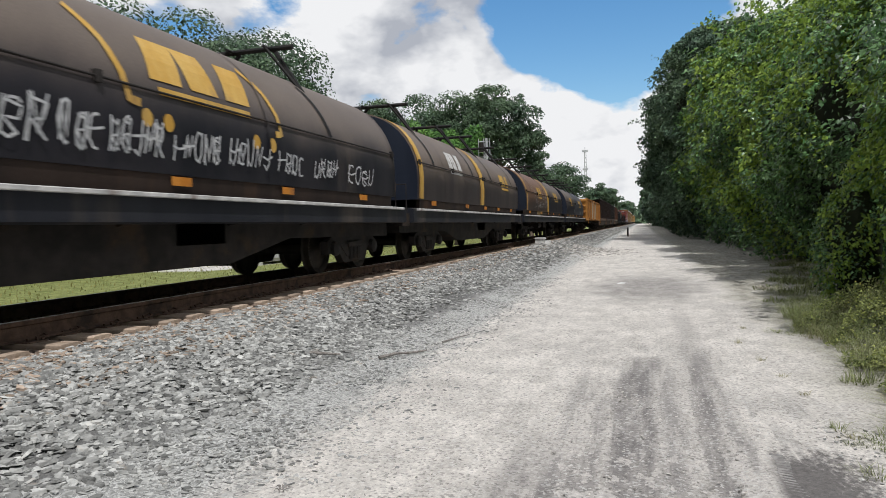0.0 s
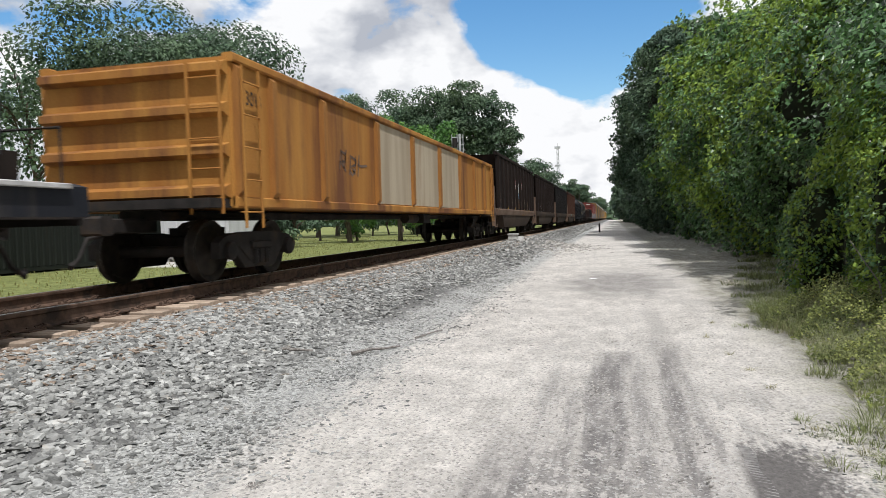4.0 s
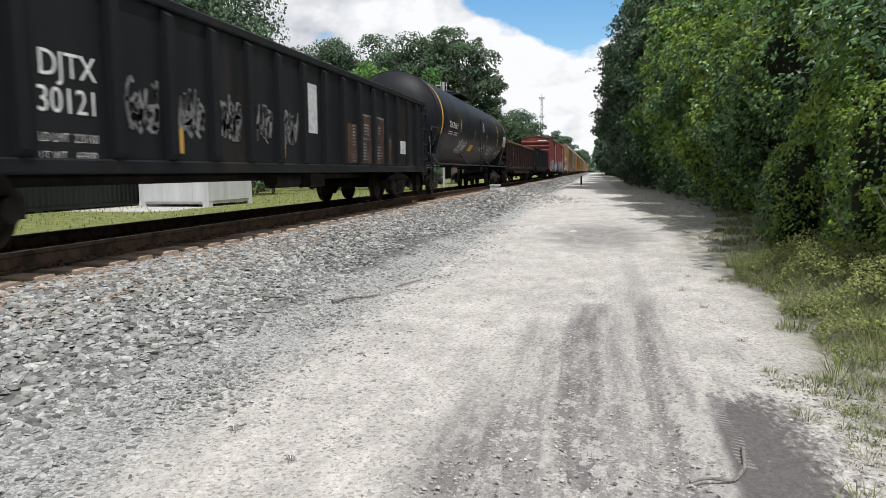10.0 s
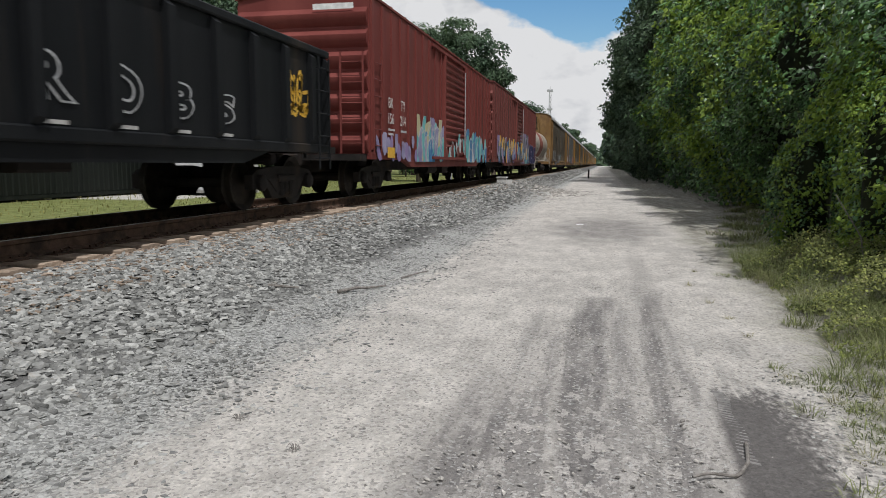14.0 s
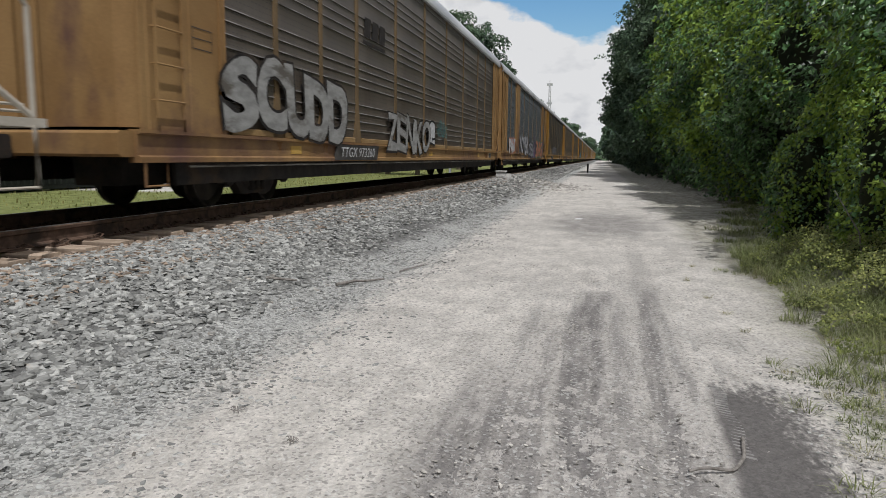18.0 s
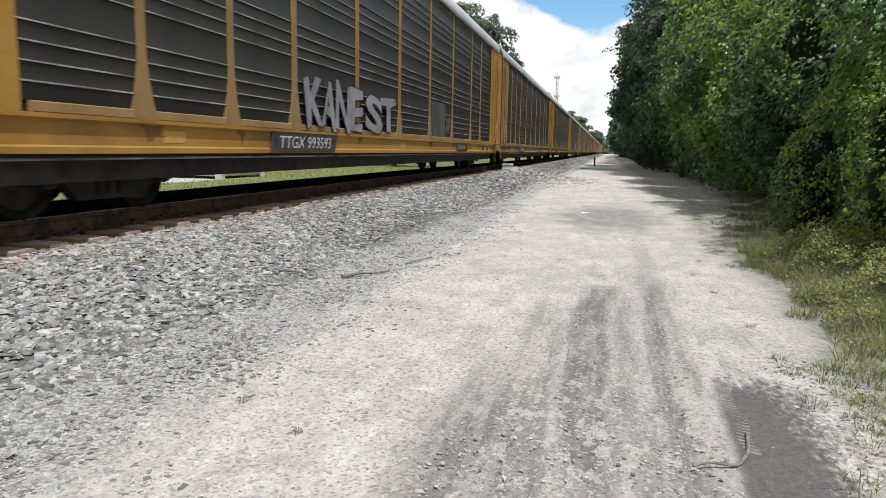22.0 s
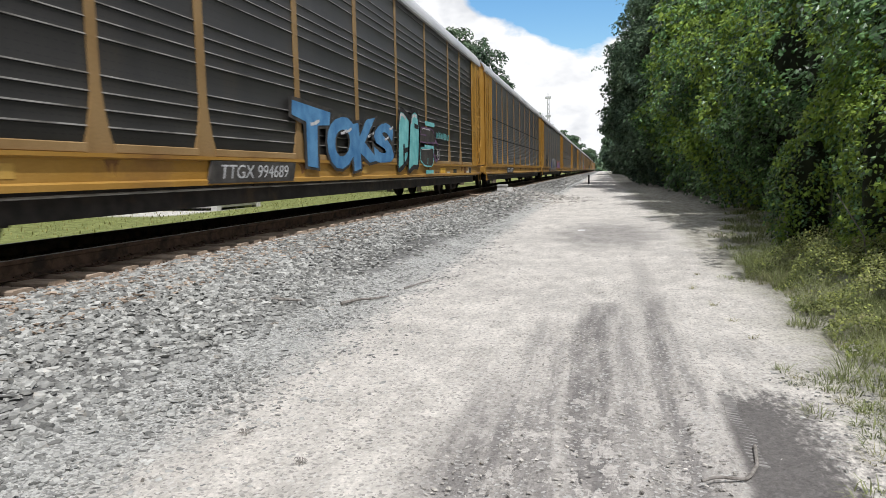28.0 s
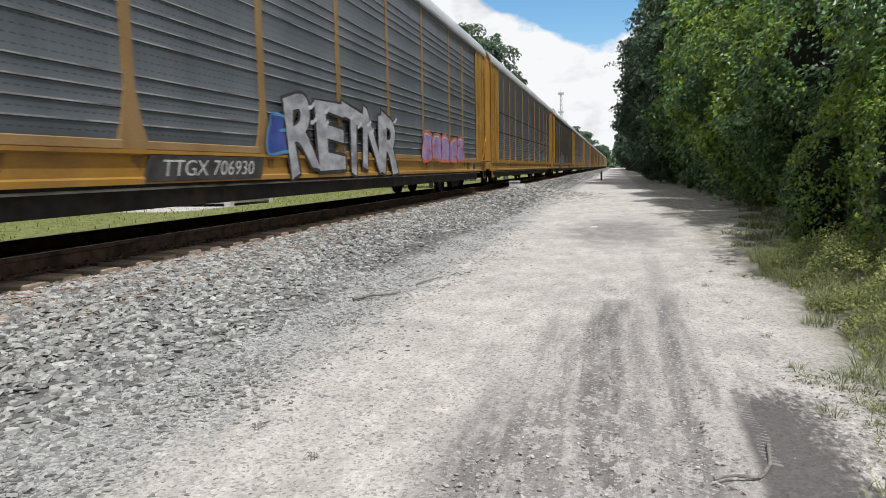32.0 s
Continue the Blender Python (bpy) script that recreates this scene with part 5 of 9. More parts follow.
# ---- open hoppers ----
def hopper(s0, s1, mat, seed, label, belly_mat=None, sill_mat=None, stops=()):
    root, h = begin("hopper_car", s0, s1, label, "railway car", "freight train")
    W, z0, z1 = 1.46, 1.28, 3.64
    for s in (-1, 1):
        g = Geo().prism([(-h + 0.25, z0), (h - 0.25, z0), (h - 0.05, z1), (-h + 0.05, z1)], 0, s * W - 0.025, s * W + 0.025)
        part("side_wall", g, mat, root)
        part("side_sill", Geo().prism([(s * 1.30, 1.0), (s * 1.52, 1.02), (s * 1.54, 1.12), (s * 1.54, 1.26), (s * 1.47, 1.32), (s * 1.30, 1.30)], 1, -h, h), sill_mat or M_SILL, root, "rust-streaked side sill")
        part("top_chord", Geo().box(s * W - 0.09, s * W + 0.08, -h - 0.02, h + 0.02, z1 - 0.02, z1 + 0.12, 0.02), mat, root)
        rib = shared(("hopper_rib", mat.name), lambda: Geo().prism([(0.0, 1.30), (0.10, 1.36), (0.10, z1 - 0.12), (0.0, z1 - 0.02)], 1, -0.07, 0.07), mat)
        for q in stops:
            y = q - (s0 + s1) / 2
            part("rib", rib, None, root, m=pose(s * (W + 0.02), y, 0, 0, 0, 0 if s > 0 else 180))
    # belly that hangs below the sill
    g = Geo()
    a, b = h * 0.80, h * 0.60
    v = [(x, y, z) for z, xx, yy in ((1.05, 1.485, a), (0.86, 1.48, a * 0.94), (0.44, 1.36, b)) for x, y in ((-xx, -yy), (xx, -yy), (xx, yy), (-xx, yy))]
    f = [(0, 1, 2, 3), (11, 10, 9, 8)] + [(r + i, r + (i + 1) % 4, r + 4 + (i + 1) % 4, r + 4 + i) for r in (0, 4) for i in range(4)]
    g.add(v, f)
    part("hopper_belly", g, belly_mat or mat, root)
    for k in range(4):
        y = -b * 0.75 + b * 0.5 * k
        part("outlet_gate", Geo().box(-0.8, 0.8, y - 0.25, y + 0.25, 0.34, 0.50, 0.03), M_STEEL, root)
    for q in (-1, 1):
        # sloping end sheet
        g = Geo()
        g.add([(-W, q * (h - 0.02), z1), (W, q * (h - 0.02), z1), (W, q * (h - 1.9), 1.3), (-W, q * (h - 1.9), 1.3),
               (-W, q * (h + 0.03), z1), (W, q * (h + 0.03), z1), (W, q * (h - 1.85), 1.25), (-W, q * (h - 1.85), 1.25)],
              [(0, 1, 2, 3), (4, 5, 6, 7), (0, 1, 5, 4), (2, 3, 7, 6), (0, 3, 7, 4), (1, 2, 6, 5)])
        part("slope_sheet", g, mat, root)
        for s in (-1, 1):
            part("end_brace", Geo().tube([(s * 1.25, q * (h + 0.3), 1.2), (s * 1.3, q * (h - 0.5), 3.2)], 0.055, 6), mat, root)
        part("end_platform", Geo().box(-1.45, 1.45, min(q * (h - 0.2), q * (h + 0.55)), max(q * (h - 0.2), q * (h + 0.55)), 0.98, 1.10), M_STEEL, root)
        part("corner_post", Geo().box(1.34, 1.48, q * (h + 0.45) - 0.05, q * (h + 0.45) + 0.05, 0.55, 2.25), M_SILL, root)
        part("hand_rail", Geo().tube([(1.42, q * (h + 0.45), 2.2), (0.2, q * (h + 0.45), 2.2), (0.2, q * (h + 0.45), 1.1)], 0.02, 6).tube([(1.42, q * (h + 0.45), 1.65), (0.2, q * (h + 0.45), 1.65)], 0.02, 6), M_SILL, root)
        part("step", Geo().tube([(1.46, q * (h + 0.35), 0.98), (1.46, q * (h + 0.35), 0.5), (1.46, q * (h - 0.1), 0.5), (1.46, q * (h - 0.1), 0.98)], 0.018, 6), M_SILL, root)
        part("air_tank", Geo().tube([(-0.6, q * (h - 0.35), 1.45), (0.6, q * (h - 0.35), 1.45)], 0.2, 12), M_STEEL, root)
        coupler(root, q * (h + 0.5), q)
        truck(root, q * (h - 0.95))
    part("centre_sill", Geo().box(-0.35, 0.35, -h - 0.4, h + 0.4, 0.72, 1.0, 0.04), M_STEEL, root)
    return root, h


def warning_board(root, y, z, w, ht):
    """Red painted board with white words."""
    sf = flat(1.4965)
    bd = part("warning_board", Geo().box(1.484, 1.494, y, y + w, z, z + ht), M_SIGNRED, root, "red warning board with white words")
    lettering("DO NOT", ht * 0.30, y + w * 0.06, z + ht * 0.58, sf, bd, M_WHITE, 0.62 * w / ht)
    lettering("TAMP", ht * 0.36, y + w * 0.08, z + ht * 0.10, sf, bd, M_WHITE, 0.80 * w / ht)


# ---- tank cars ----
def tank_car(s0, s1, r, zc, mat, seed, label, shell=0.9, frame_mat=None, band=None, bogie=1.95):
    root, h = begin("tank_car", s0, s1, label, "railway car", "freight train")
    fm = frame_mat or M_STEEL
    e = h - shell
    prof = [(-e - 0.55, 0.0), (-e - 0.53, r * 0.3), (-e - 0.42, r * 0.62), (-e - 0.22, r * 0.88), (-e, r)]
    k = 14
    body = [(-e + 2 * e * i / k, r) for i in range(1, k)]
    g = Geo().lathe(prof + body + [(-t, q) for t, q in prof[::-1]], 1, (0, 0, zc), 40)
    tank = part("tank", g, mat, root)
    for y in [-e + 2 * e * i / 6 for i in range(7)]:
        part("weld_seam", Geo().lathe([(y - 0.02, r + 0.001), (y, r + 0.006), (y + 0.02, r + 0.001)], 1, (0, 0, zc), 40), mat, tank)
    if band:
        a, b, m = band
        part("band", Geo().lathe([(a - (s0 + s1) / 2, r + 0.004), (b - (s0 + s1) / 2, r + 0.004)], 1, (0, 0, zc), 40), m, tank, "red-brown painted band")
    # top platform, dome and rails
    top = zc + r
    g = Geo().lathe([(0, 0.0), (0.0, 0.32), (0.28, 0.32), (0.34, 0.2), (0.34, 0.0)], 2, (0, 0, top - 0.06), 18)
    part("manway", g, mat, root)
    part("platform", Geo().box(-0.85, 0.85, -1.3, 1.3, top - 0.02, top + 0.03), M_STEEL, root)
    g = Geo()
    for x in (-0.85, 0.85):
        for y in (-1.3, 0, 1.3):
            g.tube([(x, y, top), (x, y, top + 0.95)], 0.022, 6)
        for z in (0.5, 0.95):
            g.tube([(x, -1.3, top + z), (x, 1.3, top + z)], 0.022, 6)
    part("platform_rail", g, M_STEEL, root)
    if not band:
        ladder(root, fm, 1.50, -0.25, 0.25, 0.75, zc + 0.5, 7)
    g = Geo()
    for s in (-1, 1):
        g.tube([(s * 1.47, -e - 0.2, 1.02), (s * 1.47, e + 0.2, 1.02)], 0.03, 6)
        for i in range(4):
            y = -e + 2 * e * i / 3
            g.tube([(s * 1.47, y, 1.02), (s * r * 0.72, y, zc - r * 0.72)], 0.025, 6)
    part("side_rail", g, fm, root, "thin rail along the tank")
    for q in (-1, 1):
        part("stub_sill", Geo().box(-0.36, 0.36, min(q * (e - 2.4), q * h), max(q * (e - 2.4), q * h), 0.68, 1.0, 0.04), fm, root)
        part("saddle", Geo().prism([(-1.2, 1.0), (1.2, 1.0), (r * 0.98, zc - r * 0.35), (0.7, zc - r * 0.80), (-0.7, zc - r * 0.80), (-r * 0.98, zc - r * 0.35)], 1, q * (e - 0.6) - 0.25, q * (e - 0.6) + 0.25), fm, root)
        part("end_platform", Geo().box(-1.45, 1.45, min(q * (e + 0.1), q * h), max(q * (e + 0.1), q * h), 0.98, 1.06), fm, root)
        g = Geo()
        hq = q * (h - 0.12)
        g.tube([(1.42, q * (e - 0.1), 2.15), (1.42, hq - q * 0.12, 2.15), (1.42, hq, 2.02), (1.42, hq, 1.05)], 0.025, 8)
        g.tube([(-1.42, hq, 1.05), (-1.42, hq, 2.1), (-1.42, q * (e - 0.1), 2.15)], 0.025, 8)
        g.tube([(1.42, hq, 1.06), (1.2, q * (e + 0.1), 1.9)], 0.03, 6)
        part("end_rail", g, fm, root)
        part("step", Geo().tube([(1.46, q * (h - 0.15), 1.0), (1.46, q * (h - 0.15), 0.45), (1.46, q * (h - 0.6), 0.45), (1.46, q * (h - 0.6), 1.0)], 0.022, 6), fm, root)
        part("brake_gear", Geo().box(0.75, 1.3, q * (e + 0.3) - 0.3, q * (e + 0.3) + 0.25, 1.06, 1.34, 0.04).tube([(1.2, q * (e + 0.55), 1.2), (1.2, q * (e - 0.6), 1.26)], 0.11, 10), fm, root)
        for zz in (1.12, 1.18):
            part("air_pipe", Geo().tube([(1.3, q * (h - 0.1), zz), (1.25, q * (e + 0.7), zz), (1.3, q * (e + 0.2), zz + 0.06)], 0.016, 6), fm, root)
        coupler(root, q * h, q)
        truck(root, q * (h - bogie))
    part("bottom_valve", Geo().tube([(0, 0, zc - r + 0.05), (0, 0, 0.45)], 0.14, 10).box(-0.3, 0.3, -0.25, 0.25, zc - r - 0.08, zc - r + 0.1), fm, root)
    return root, h


def round_surf(r, zc, lift=0.008):
    def f(y, z):
        d = min(abs(z - zc), r * 0.995)
        return (math.sqrt(r * r - d * d) + lift, y, z)
    return f


# ---- boxcars ----
def boxcar(s0, s1, z0, z1, mat, door, ribs, label):
    root, h = begin("boxcar", s0, s1, label, "railway car", "freight train")
    W = 1.47
    c = (s0 + s1) / 2
    d0, d1 = door[0] - c, door[1] - c
    for s in (-1, 1):
        wall = part("side_wall", Geo().box(s * W - 0.03, s * W + 0.03, -h, h, z0, z1), mat, root)
        rib = shared(("box_rib", mat.name, round(z1, 2)), lambda: Geo().prism([(0, z0 + 0.16), (0.045, z0 + 0.2), (0.045, z1 - 0.12), (0, z1 - 0.08)], 1, -0.06, 0.06), mat)
        for k in range(ribs + 1):
            y = -h + 0.12 + (2 * h - 0.24) * k / ribs
            if d0 - 0.15 < y < d1 + 0.15:
                continue
            part("rib", rib, None, wall, m=pose(s * (W + 0.03), y, 0, 0, 0, 0 if s > 0 else 180))
        # sliding door with pressed ridges
        g = Geo()
        zz = z0 + 0.18
        prof = []
        while zz < z1 - 0.32:
            prof += [(0.045, zz), (0.10, zz + 0.035), (0.10, zz + 0.085), (0.045, zz + 0.12)]
            zz += 0.20
        prof = [(s * (W + a), b) for a, b in [(0.02, z0 + 0.12)] + prof + [(0.02, z1 - 0.2)]]
        n = len(prof)
        g.add([(a, d0, b) for a, b in prof] + [(a, d1, b) for a, b in prof], [(i, i + 1, n + i + 1, n + i) for i in range(n - 1)])
        dr = part("sliding_door", g, mat, root, "closed ridged sliding door")
        part("door_track", Geo().box(s * (W + 0.03), s * (W + 0.12), d0 - 1.6, d1 + 0.3, z0 + 0.02, z0 + 0.10).box(s * (W + 0.03), s * (W + 0.12), d0 - 1.6, d1 + 0.3, z1 - 0.22, z1 - 0.14), mat, root)
        for y in (d0, d1):
            part("door_post", Geo().box(s * (W + 0.03) if s > 0 else s * (W + 0.13), s * (W + 0.13) if s > 0 else s * (W + 0.03), y - 0.06, y + 0.06, z0 + 0.1, z1 - 0.15), mat, root)
        part("lock_bar", Geo().tube([(s * (W + 0.15), d1 - 0.25, z0 + 0.2), (s * (W + 0.15), d1 - 0.25, z1 - 0.4)], 0.02, 6), M_GALV, dr)
        part("side_sill", Geo().prism([(-h, z0 - 0.02), (-h, z0 + 0.14), (h, z0 + 0.14), (h, z0 - 0.02), (h * 0.7, z0 - 0.02), (h * 0.6, z0 - 0.2), (-h * 0.6, z0 - 0.2), (-h * 0.7, z0 - 0.02)], 0, s * (W + 0.005) - 0.05, s * (W + 0.005) + 0.05), mat, root)
    for q in (-1, 1):
        # end wall with broad horizontal ridges
        g = Geo()
        prof = [(0.0, z0)]
        zz = z0 + 0.12
        while zz < z1 - 0.35:
            prof += [(0.0, zz), (0.10, zz + 0.10), (0.12, zz + 0.26), (0.0, zz + 0.38)]
            zz += 0.44
        prof += [(0.0, z1), (-0.08, z1), (-0.08, z0)]
        g.prism([(q * (h + a), b) for a, b in prof], 0, -W, W)
        part("end_wall", g, mat, root)
        g = Geo().prism([(-W, z1 - 0.01), (W, z1 - 0.01), (0, z1 + 0.22)], 1, min(q * h, q * (h - 0.06)), max(q * h, q * (h - 0.06)))
        part("gable", g, mat, root)
        ladder(root, mat, W + 0.09, q * h - q * 0.62, q * h - q * 0.12, z0 + 0.1, z1 - 1.2, 6)
        ladder(root, mat, q * (h + 0.2), 0.92, 1.42, z0 + 0.1, z1 - 1.2, 5, "end")
        part("end_sill", Geo().box(-1.42, 1.42, min(q * h, q * (h + 0.4)), max(q * h, q * (h + 0.4)), z0 - 0.05, z0 + 0.08), M_STEEL, root)
        coupler(root, q * (h + 0.35), q)
        truck(root, q * (h - 1.6))
    roof = part("roof", Geo().prism([(-W - 0.06, z1 - 0.03), (-W - 0.06, z1 + 0.02), (0, z1 + 0.27), (W + 0.06, z1 + 0.02), (W + 0.06, z1 - 0.03), (0, z1 + 0.2)], 1, -h - 0.05, h + 0.05), mat, root)
    for k in range(14):
        y = -h + 0.4 + (2 * h - 0.8) * k / 13
        part("roof_rib", shared(("roof_rib", mat.name, round(z1, 2)), lambda: Geo().prism([(-W - 0.05, z1 + 0.02), (0, z1 + 0.27), (W + 0.05, z1 + 0.02), (W + 0.05, z1 + 0.05), (0, z1 + 0.31), (-W - 0.05, z1 + 0.05)], 1, -0.03, 0.03), mat), None, roof, m=pose(0, y, 0))
    part("floor", Geo().box(-W, W, -h, h, z0, z0 + 0.1), M_STEEL, root)
    part("centre_sill", Geo().box(-0.35, 0.35, -h, h, z0 - 0.3, z0, 0.04), M_STEEL, root)
    part("brake_cylinder", Geo().tube([(0.85, -0.9, 0.58), (0.85, 0.3, 0.58)], 0.15, 12).box(0.6, 1.05, 0.8, 1.7, 0.42, z0 - 0.02, 0.03), M_STEEL, root)
    return root, h


# ---- autoracks ----
AR_POSTS = (-10.2, -8.4, -6.5, -3.7, -0.85, 2.0, 4.85, 7.85, 9.7)
AR_H, AR_W, AR_DECK, AR_EAVE, AR_TOP = 13.66, 1.47, 1.02, 4.98, 5.66


def rack_panel(width, style):
    """One bay of side sheet, ridged along its length."""
    g = Geo()
    prof = []
    z, zt = AR_DECK + 0.10, AR_EAVE
    pitch = 0.088 if style == "fine" else 0.21
    deep = 0.022 if style == "fine" else 0.032
    slots = ()
    if style == "fine":
        while z < zt - pitch:
            prof += [(0.0, z), (0.0, z + pitch * 0.45), (deep, z + pitch * 0.6), (deep, z + pitch * 0.85)]
            z += pitch
    else:
        # four thin ledges, a plain stretch, four more
        prof.append((0.0, z))
        for row in range(5):
            for k in range(4):
                q = 1.27 + 0.88 * row + 0.17 * k
                if q < zt - 0.1:
                    prof += [(0.0, q), (0.012, q + 0.003), (0.012, q + 0.007), (0.0, q + 0.024)]
    prof.append((0.0, zt))
    n = len(prof)
    hw = width / 2
    g.add([(a, -hw, b) for a, b in prof] + [(a, hw, b) for a, b in prof], [(i, i + 1, n + i + 1, n + i) for i in range(n - 1)])
    return g


def post_geo(wide, flare, proud=0.022):
    """Side post with a flared foot."""
    w, f = wide / 2, flare / 2
    g = Geo()
    half = [(f, AR_DECK - 0.05), (f * 0.93, AR_DECK + 0.05), (w + (f - w) * 0.55, AR_DECK + 0.20), (w + (f - w) * 0.18, AR_DECK + 0.46), (w, AR_DECK + 0.66), (w, AR_EAVE + 0.05)]
    g.prism(half + [(-y, z) for y, z in half[::-1]], 0, -0.03, proud)
    # plate of the foot, a little thicker, with its seam on top
    foot = [(y * 0.9, z) for y, z in half[:5]]
    g.prism(foot + [(-y, z) for y, z in foot[::-1]], 0, proud, proud + 0.008)
    return g


def stain_geo(seed):
    """A rust run down the sill below a post."""
    r = random.Random(seed)
    g = Geo()
    top, bot = [], []
    w = r.uniform(0.10, 0.24)
    n = 9
    for i in range(n + 1):
        y = -w + 2 * w * i / n
        top.append((0.0, y, 0.958))
        bot.append((0.0, y * 0.9, 0.958 - r.uniform(0.03, 0.21) * (1 - abs(y / w) ** 3)))
    g.add(top + bot, [(i, i + 1, n + 2 + i, n + 1 + i) for i in range(n)])
    return g


def brake_gear(q, h):
    """Folding brake lever on a stand above its small foot board."""
    y = q * (h - 0.62)
    g = Geo().box(1.50, 1.585, y - 0.16, y + 0.13, 1.28, 1.56, 0.02)
    g.tube([(1.56, y - 0.05, 1.5), (1.60, y + 0.04, 1.78), (1.58, y + 0.16, 1.84), (1.58, y + 0.2, 1.98)], 0.028, 6)
    g.tube([(1.53, y - 0.26, 1.06), (1.56, y - 0.2, 1.3), (1.56, y - 0.2, 1.5)], 0.02, 6)
    g.box(1.5, 1.72, y - 0.32, y + 0.3, 1.03, 1.06, 0.008)
    g.tube([(1.66, y - 0.3, 1.05), (1.66, y - 0.24, 1.46), (1.54, y - 0.1, 1.5)], 0.012, 5)
    return g


def autorack(gap0, gap1, panel, style, paint, label):
    root, h = begin("autorack_car", gap0 + 0.65, gap1 - 0.65, label, "railway car", "freight train")
    k = h / AR_H
    mp = M_PANEL[panel]
    posts = [p * k for p in AR_POSTS]
    e0, e1 = -h + 1.75, h - 1.75
    for s in (-1, 1):
        turn = 0 if s > 0 else 180
        part("side_sill", Geo().prism([(s * 1.38, 0.66), (s * 1.52, 0.66), (s * 1.52, 0.72), (s * 1.485, 0.74), (s * 1.485, 0.96), (s * 1.53, 0.98), (s * 1.53, 1.02), (s * 1.38, 1.02)], 1, -h, h), paint, root, "yellow side sill")
        edges = [e0] + [p * s for p in (posts if s > 0 else posts[::-1])] + [e1]
        edges.sort()
        for a, b in zip(edges, edges[1:]):
            w = round(b - a, 2)
            me = shared(("side_panel", w, style, panel), lambda: rack_panel(w, style), mp)
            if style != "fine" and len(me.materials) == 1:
                # ledge tops: worn bare metal, with their sunlit gleam put into the colour
                me.materials.append(M_WORNLIT)
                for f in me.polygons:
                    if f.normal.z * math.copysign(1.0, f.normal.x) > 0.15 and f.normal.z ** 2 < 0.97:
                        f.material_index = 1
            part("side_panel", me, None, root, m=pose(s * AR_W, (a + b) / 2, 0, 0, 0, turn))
            part("foot_plate", shared(("foot_plate", w, paint.name, style), lambda: Geo().box(-0.02, 0.04, -w / 2 + 0.2, w / 2 - 0.2, AR_DECK, AR_DECK + 0.10, 0.01), M_ARTAN if style != "fine" else paint), None, root, m=pose(s * AR_W, (a + b) / 2, 0, 0, 0, turn))
        for i, p in enumerate(edges[1:-1]):
            big = i in (2, 3, 4)
            post_mat = paint if style == "fine" else (M_ARBROWN if panel in ("tan", "blue") and paint is M_AROLD else M_ARTAN)
            me = shared(("post", big, post_mat.name, style), lambda: post_geo(0.18 if big else 0.15, 0.56 if big else 0.48, 0.026 if style == "fine" else 0.014), post_mat)
            part("post", me, None, root, m=pose(s * AR_W, p, 0, 0, 0, turn))
            k_ = (i * 7 + len(CARS) * 3) % 5
            if k_:
                part("rust_stain", shared(("rust_stain", k_), lambda: stain_geo(k_), M_ORANGEWEAR), None, root, m=pose(s * 1.4875, p + 0.05 * k_, 0, 0, 0, turn))
        if style == "fine":
            for zz in (2.28, 3.12):
                part("vent_slot", Geo().box(min(s * AR_W, s * (AR_W + 0.028)), max(s * AR_W, s * (AR_W + 0.028)), e0, e1, zz, zz + 0.04), M_BLACK, root, "dark vent slot")
        # brake pipe along the underframe, placard holder and safety patches on the sill
        part("brake_pipe", Geo().tube([(s * 1.46, -h + 1.0, 0.61), (s * 1.46, h - 1.0, 0.61)], 0.014, 5), M_WORNLIT, root)
        pl = part("placard_holder", Geo().box(min(s * 1.485, s * 1.5), max(s * 1.485, s * 1.5), s * (h - 2.35) - 0.25, s * (h - 2.35) + 0.25, 0.70, 0.96, 0.004), M_WHITELINE, root, "small framed placard")
        part("placard", Geo().box(min(s * 1.5, s * 1.503), max(s * 1.5, s * 1.503), s * (h - 2.35) - 0.21, s * (h - 2.35) + 0.21, 0.73, 0.93), M_PLATE, pl)
        for y in (-h + 4.0, -h + 13.2, h - 5.2):
            part("safety_patch", Geo().box(min(s * 1.486, s * 1.489), max(s * 1.486, s * 1.489), s * y - 0.2, s * y + 0.2, 0.78, 0.91), M_YELLOW, root)
        part("jacking_pad", Geo().box(min(s * 1.484, s * 1.5), max(s * 1.484, s * 1.5), s * (h - 3.25) - 0.2, s * (h - 3.25) + 0.2, 0.67, 0.95, 0.006), M_ORANGEWEAR, root, "rusty jacking pad")
        part("eave_rail", Geo().prism([(s * 1.44, 4.93), (s * 1.55, 4.93), (s * 1.56, 5.0), (s * 1.52, 5.10), (s * 1.44, 5.10)], 1, -h + 0.1, h - 0.1), M_ARROOF, root)
        # yellow end bays with ladders
        for q in (-1, 1):
            y0, y1 = sorted((q * (h - 0.12), q * (h - 1.75)))
            g = Geo().box(s * AR_W - 0.03, s * AR_W + 0.03, y0, y1, 1.0, 5.0)
            bay = part("end_bay", g, paint, root, "yellow end bay")
            for y in (y0, (y0 + y1) / 2, y1):
                part("bay_post", Geo().box(s * AR_W + (0.03 if s > 0 else -0.045), s * AR_W + (0.045 if s > 0 else -0.03), y - 0.07, y + 0.07, 1.0, 5.0, 0.02), paint, bay)
            ya, yb = q * (h - 0.28), q * (h - 0.78)
            ladder(bay, paint, s * (AR_W + 0.10), min(ya, yb), max(ya, yb), 1.15, 4.7, 9)
            face = s * (AR_W + 0.0335)
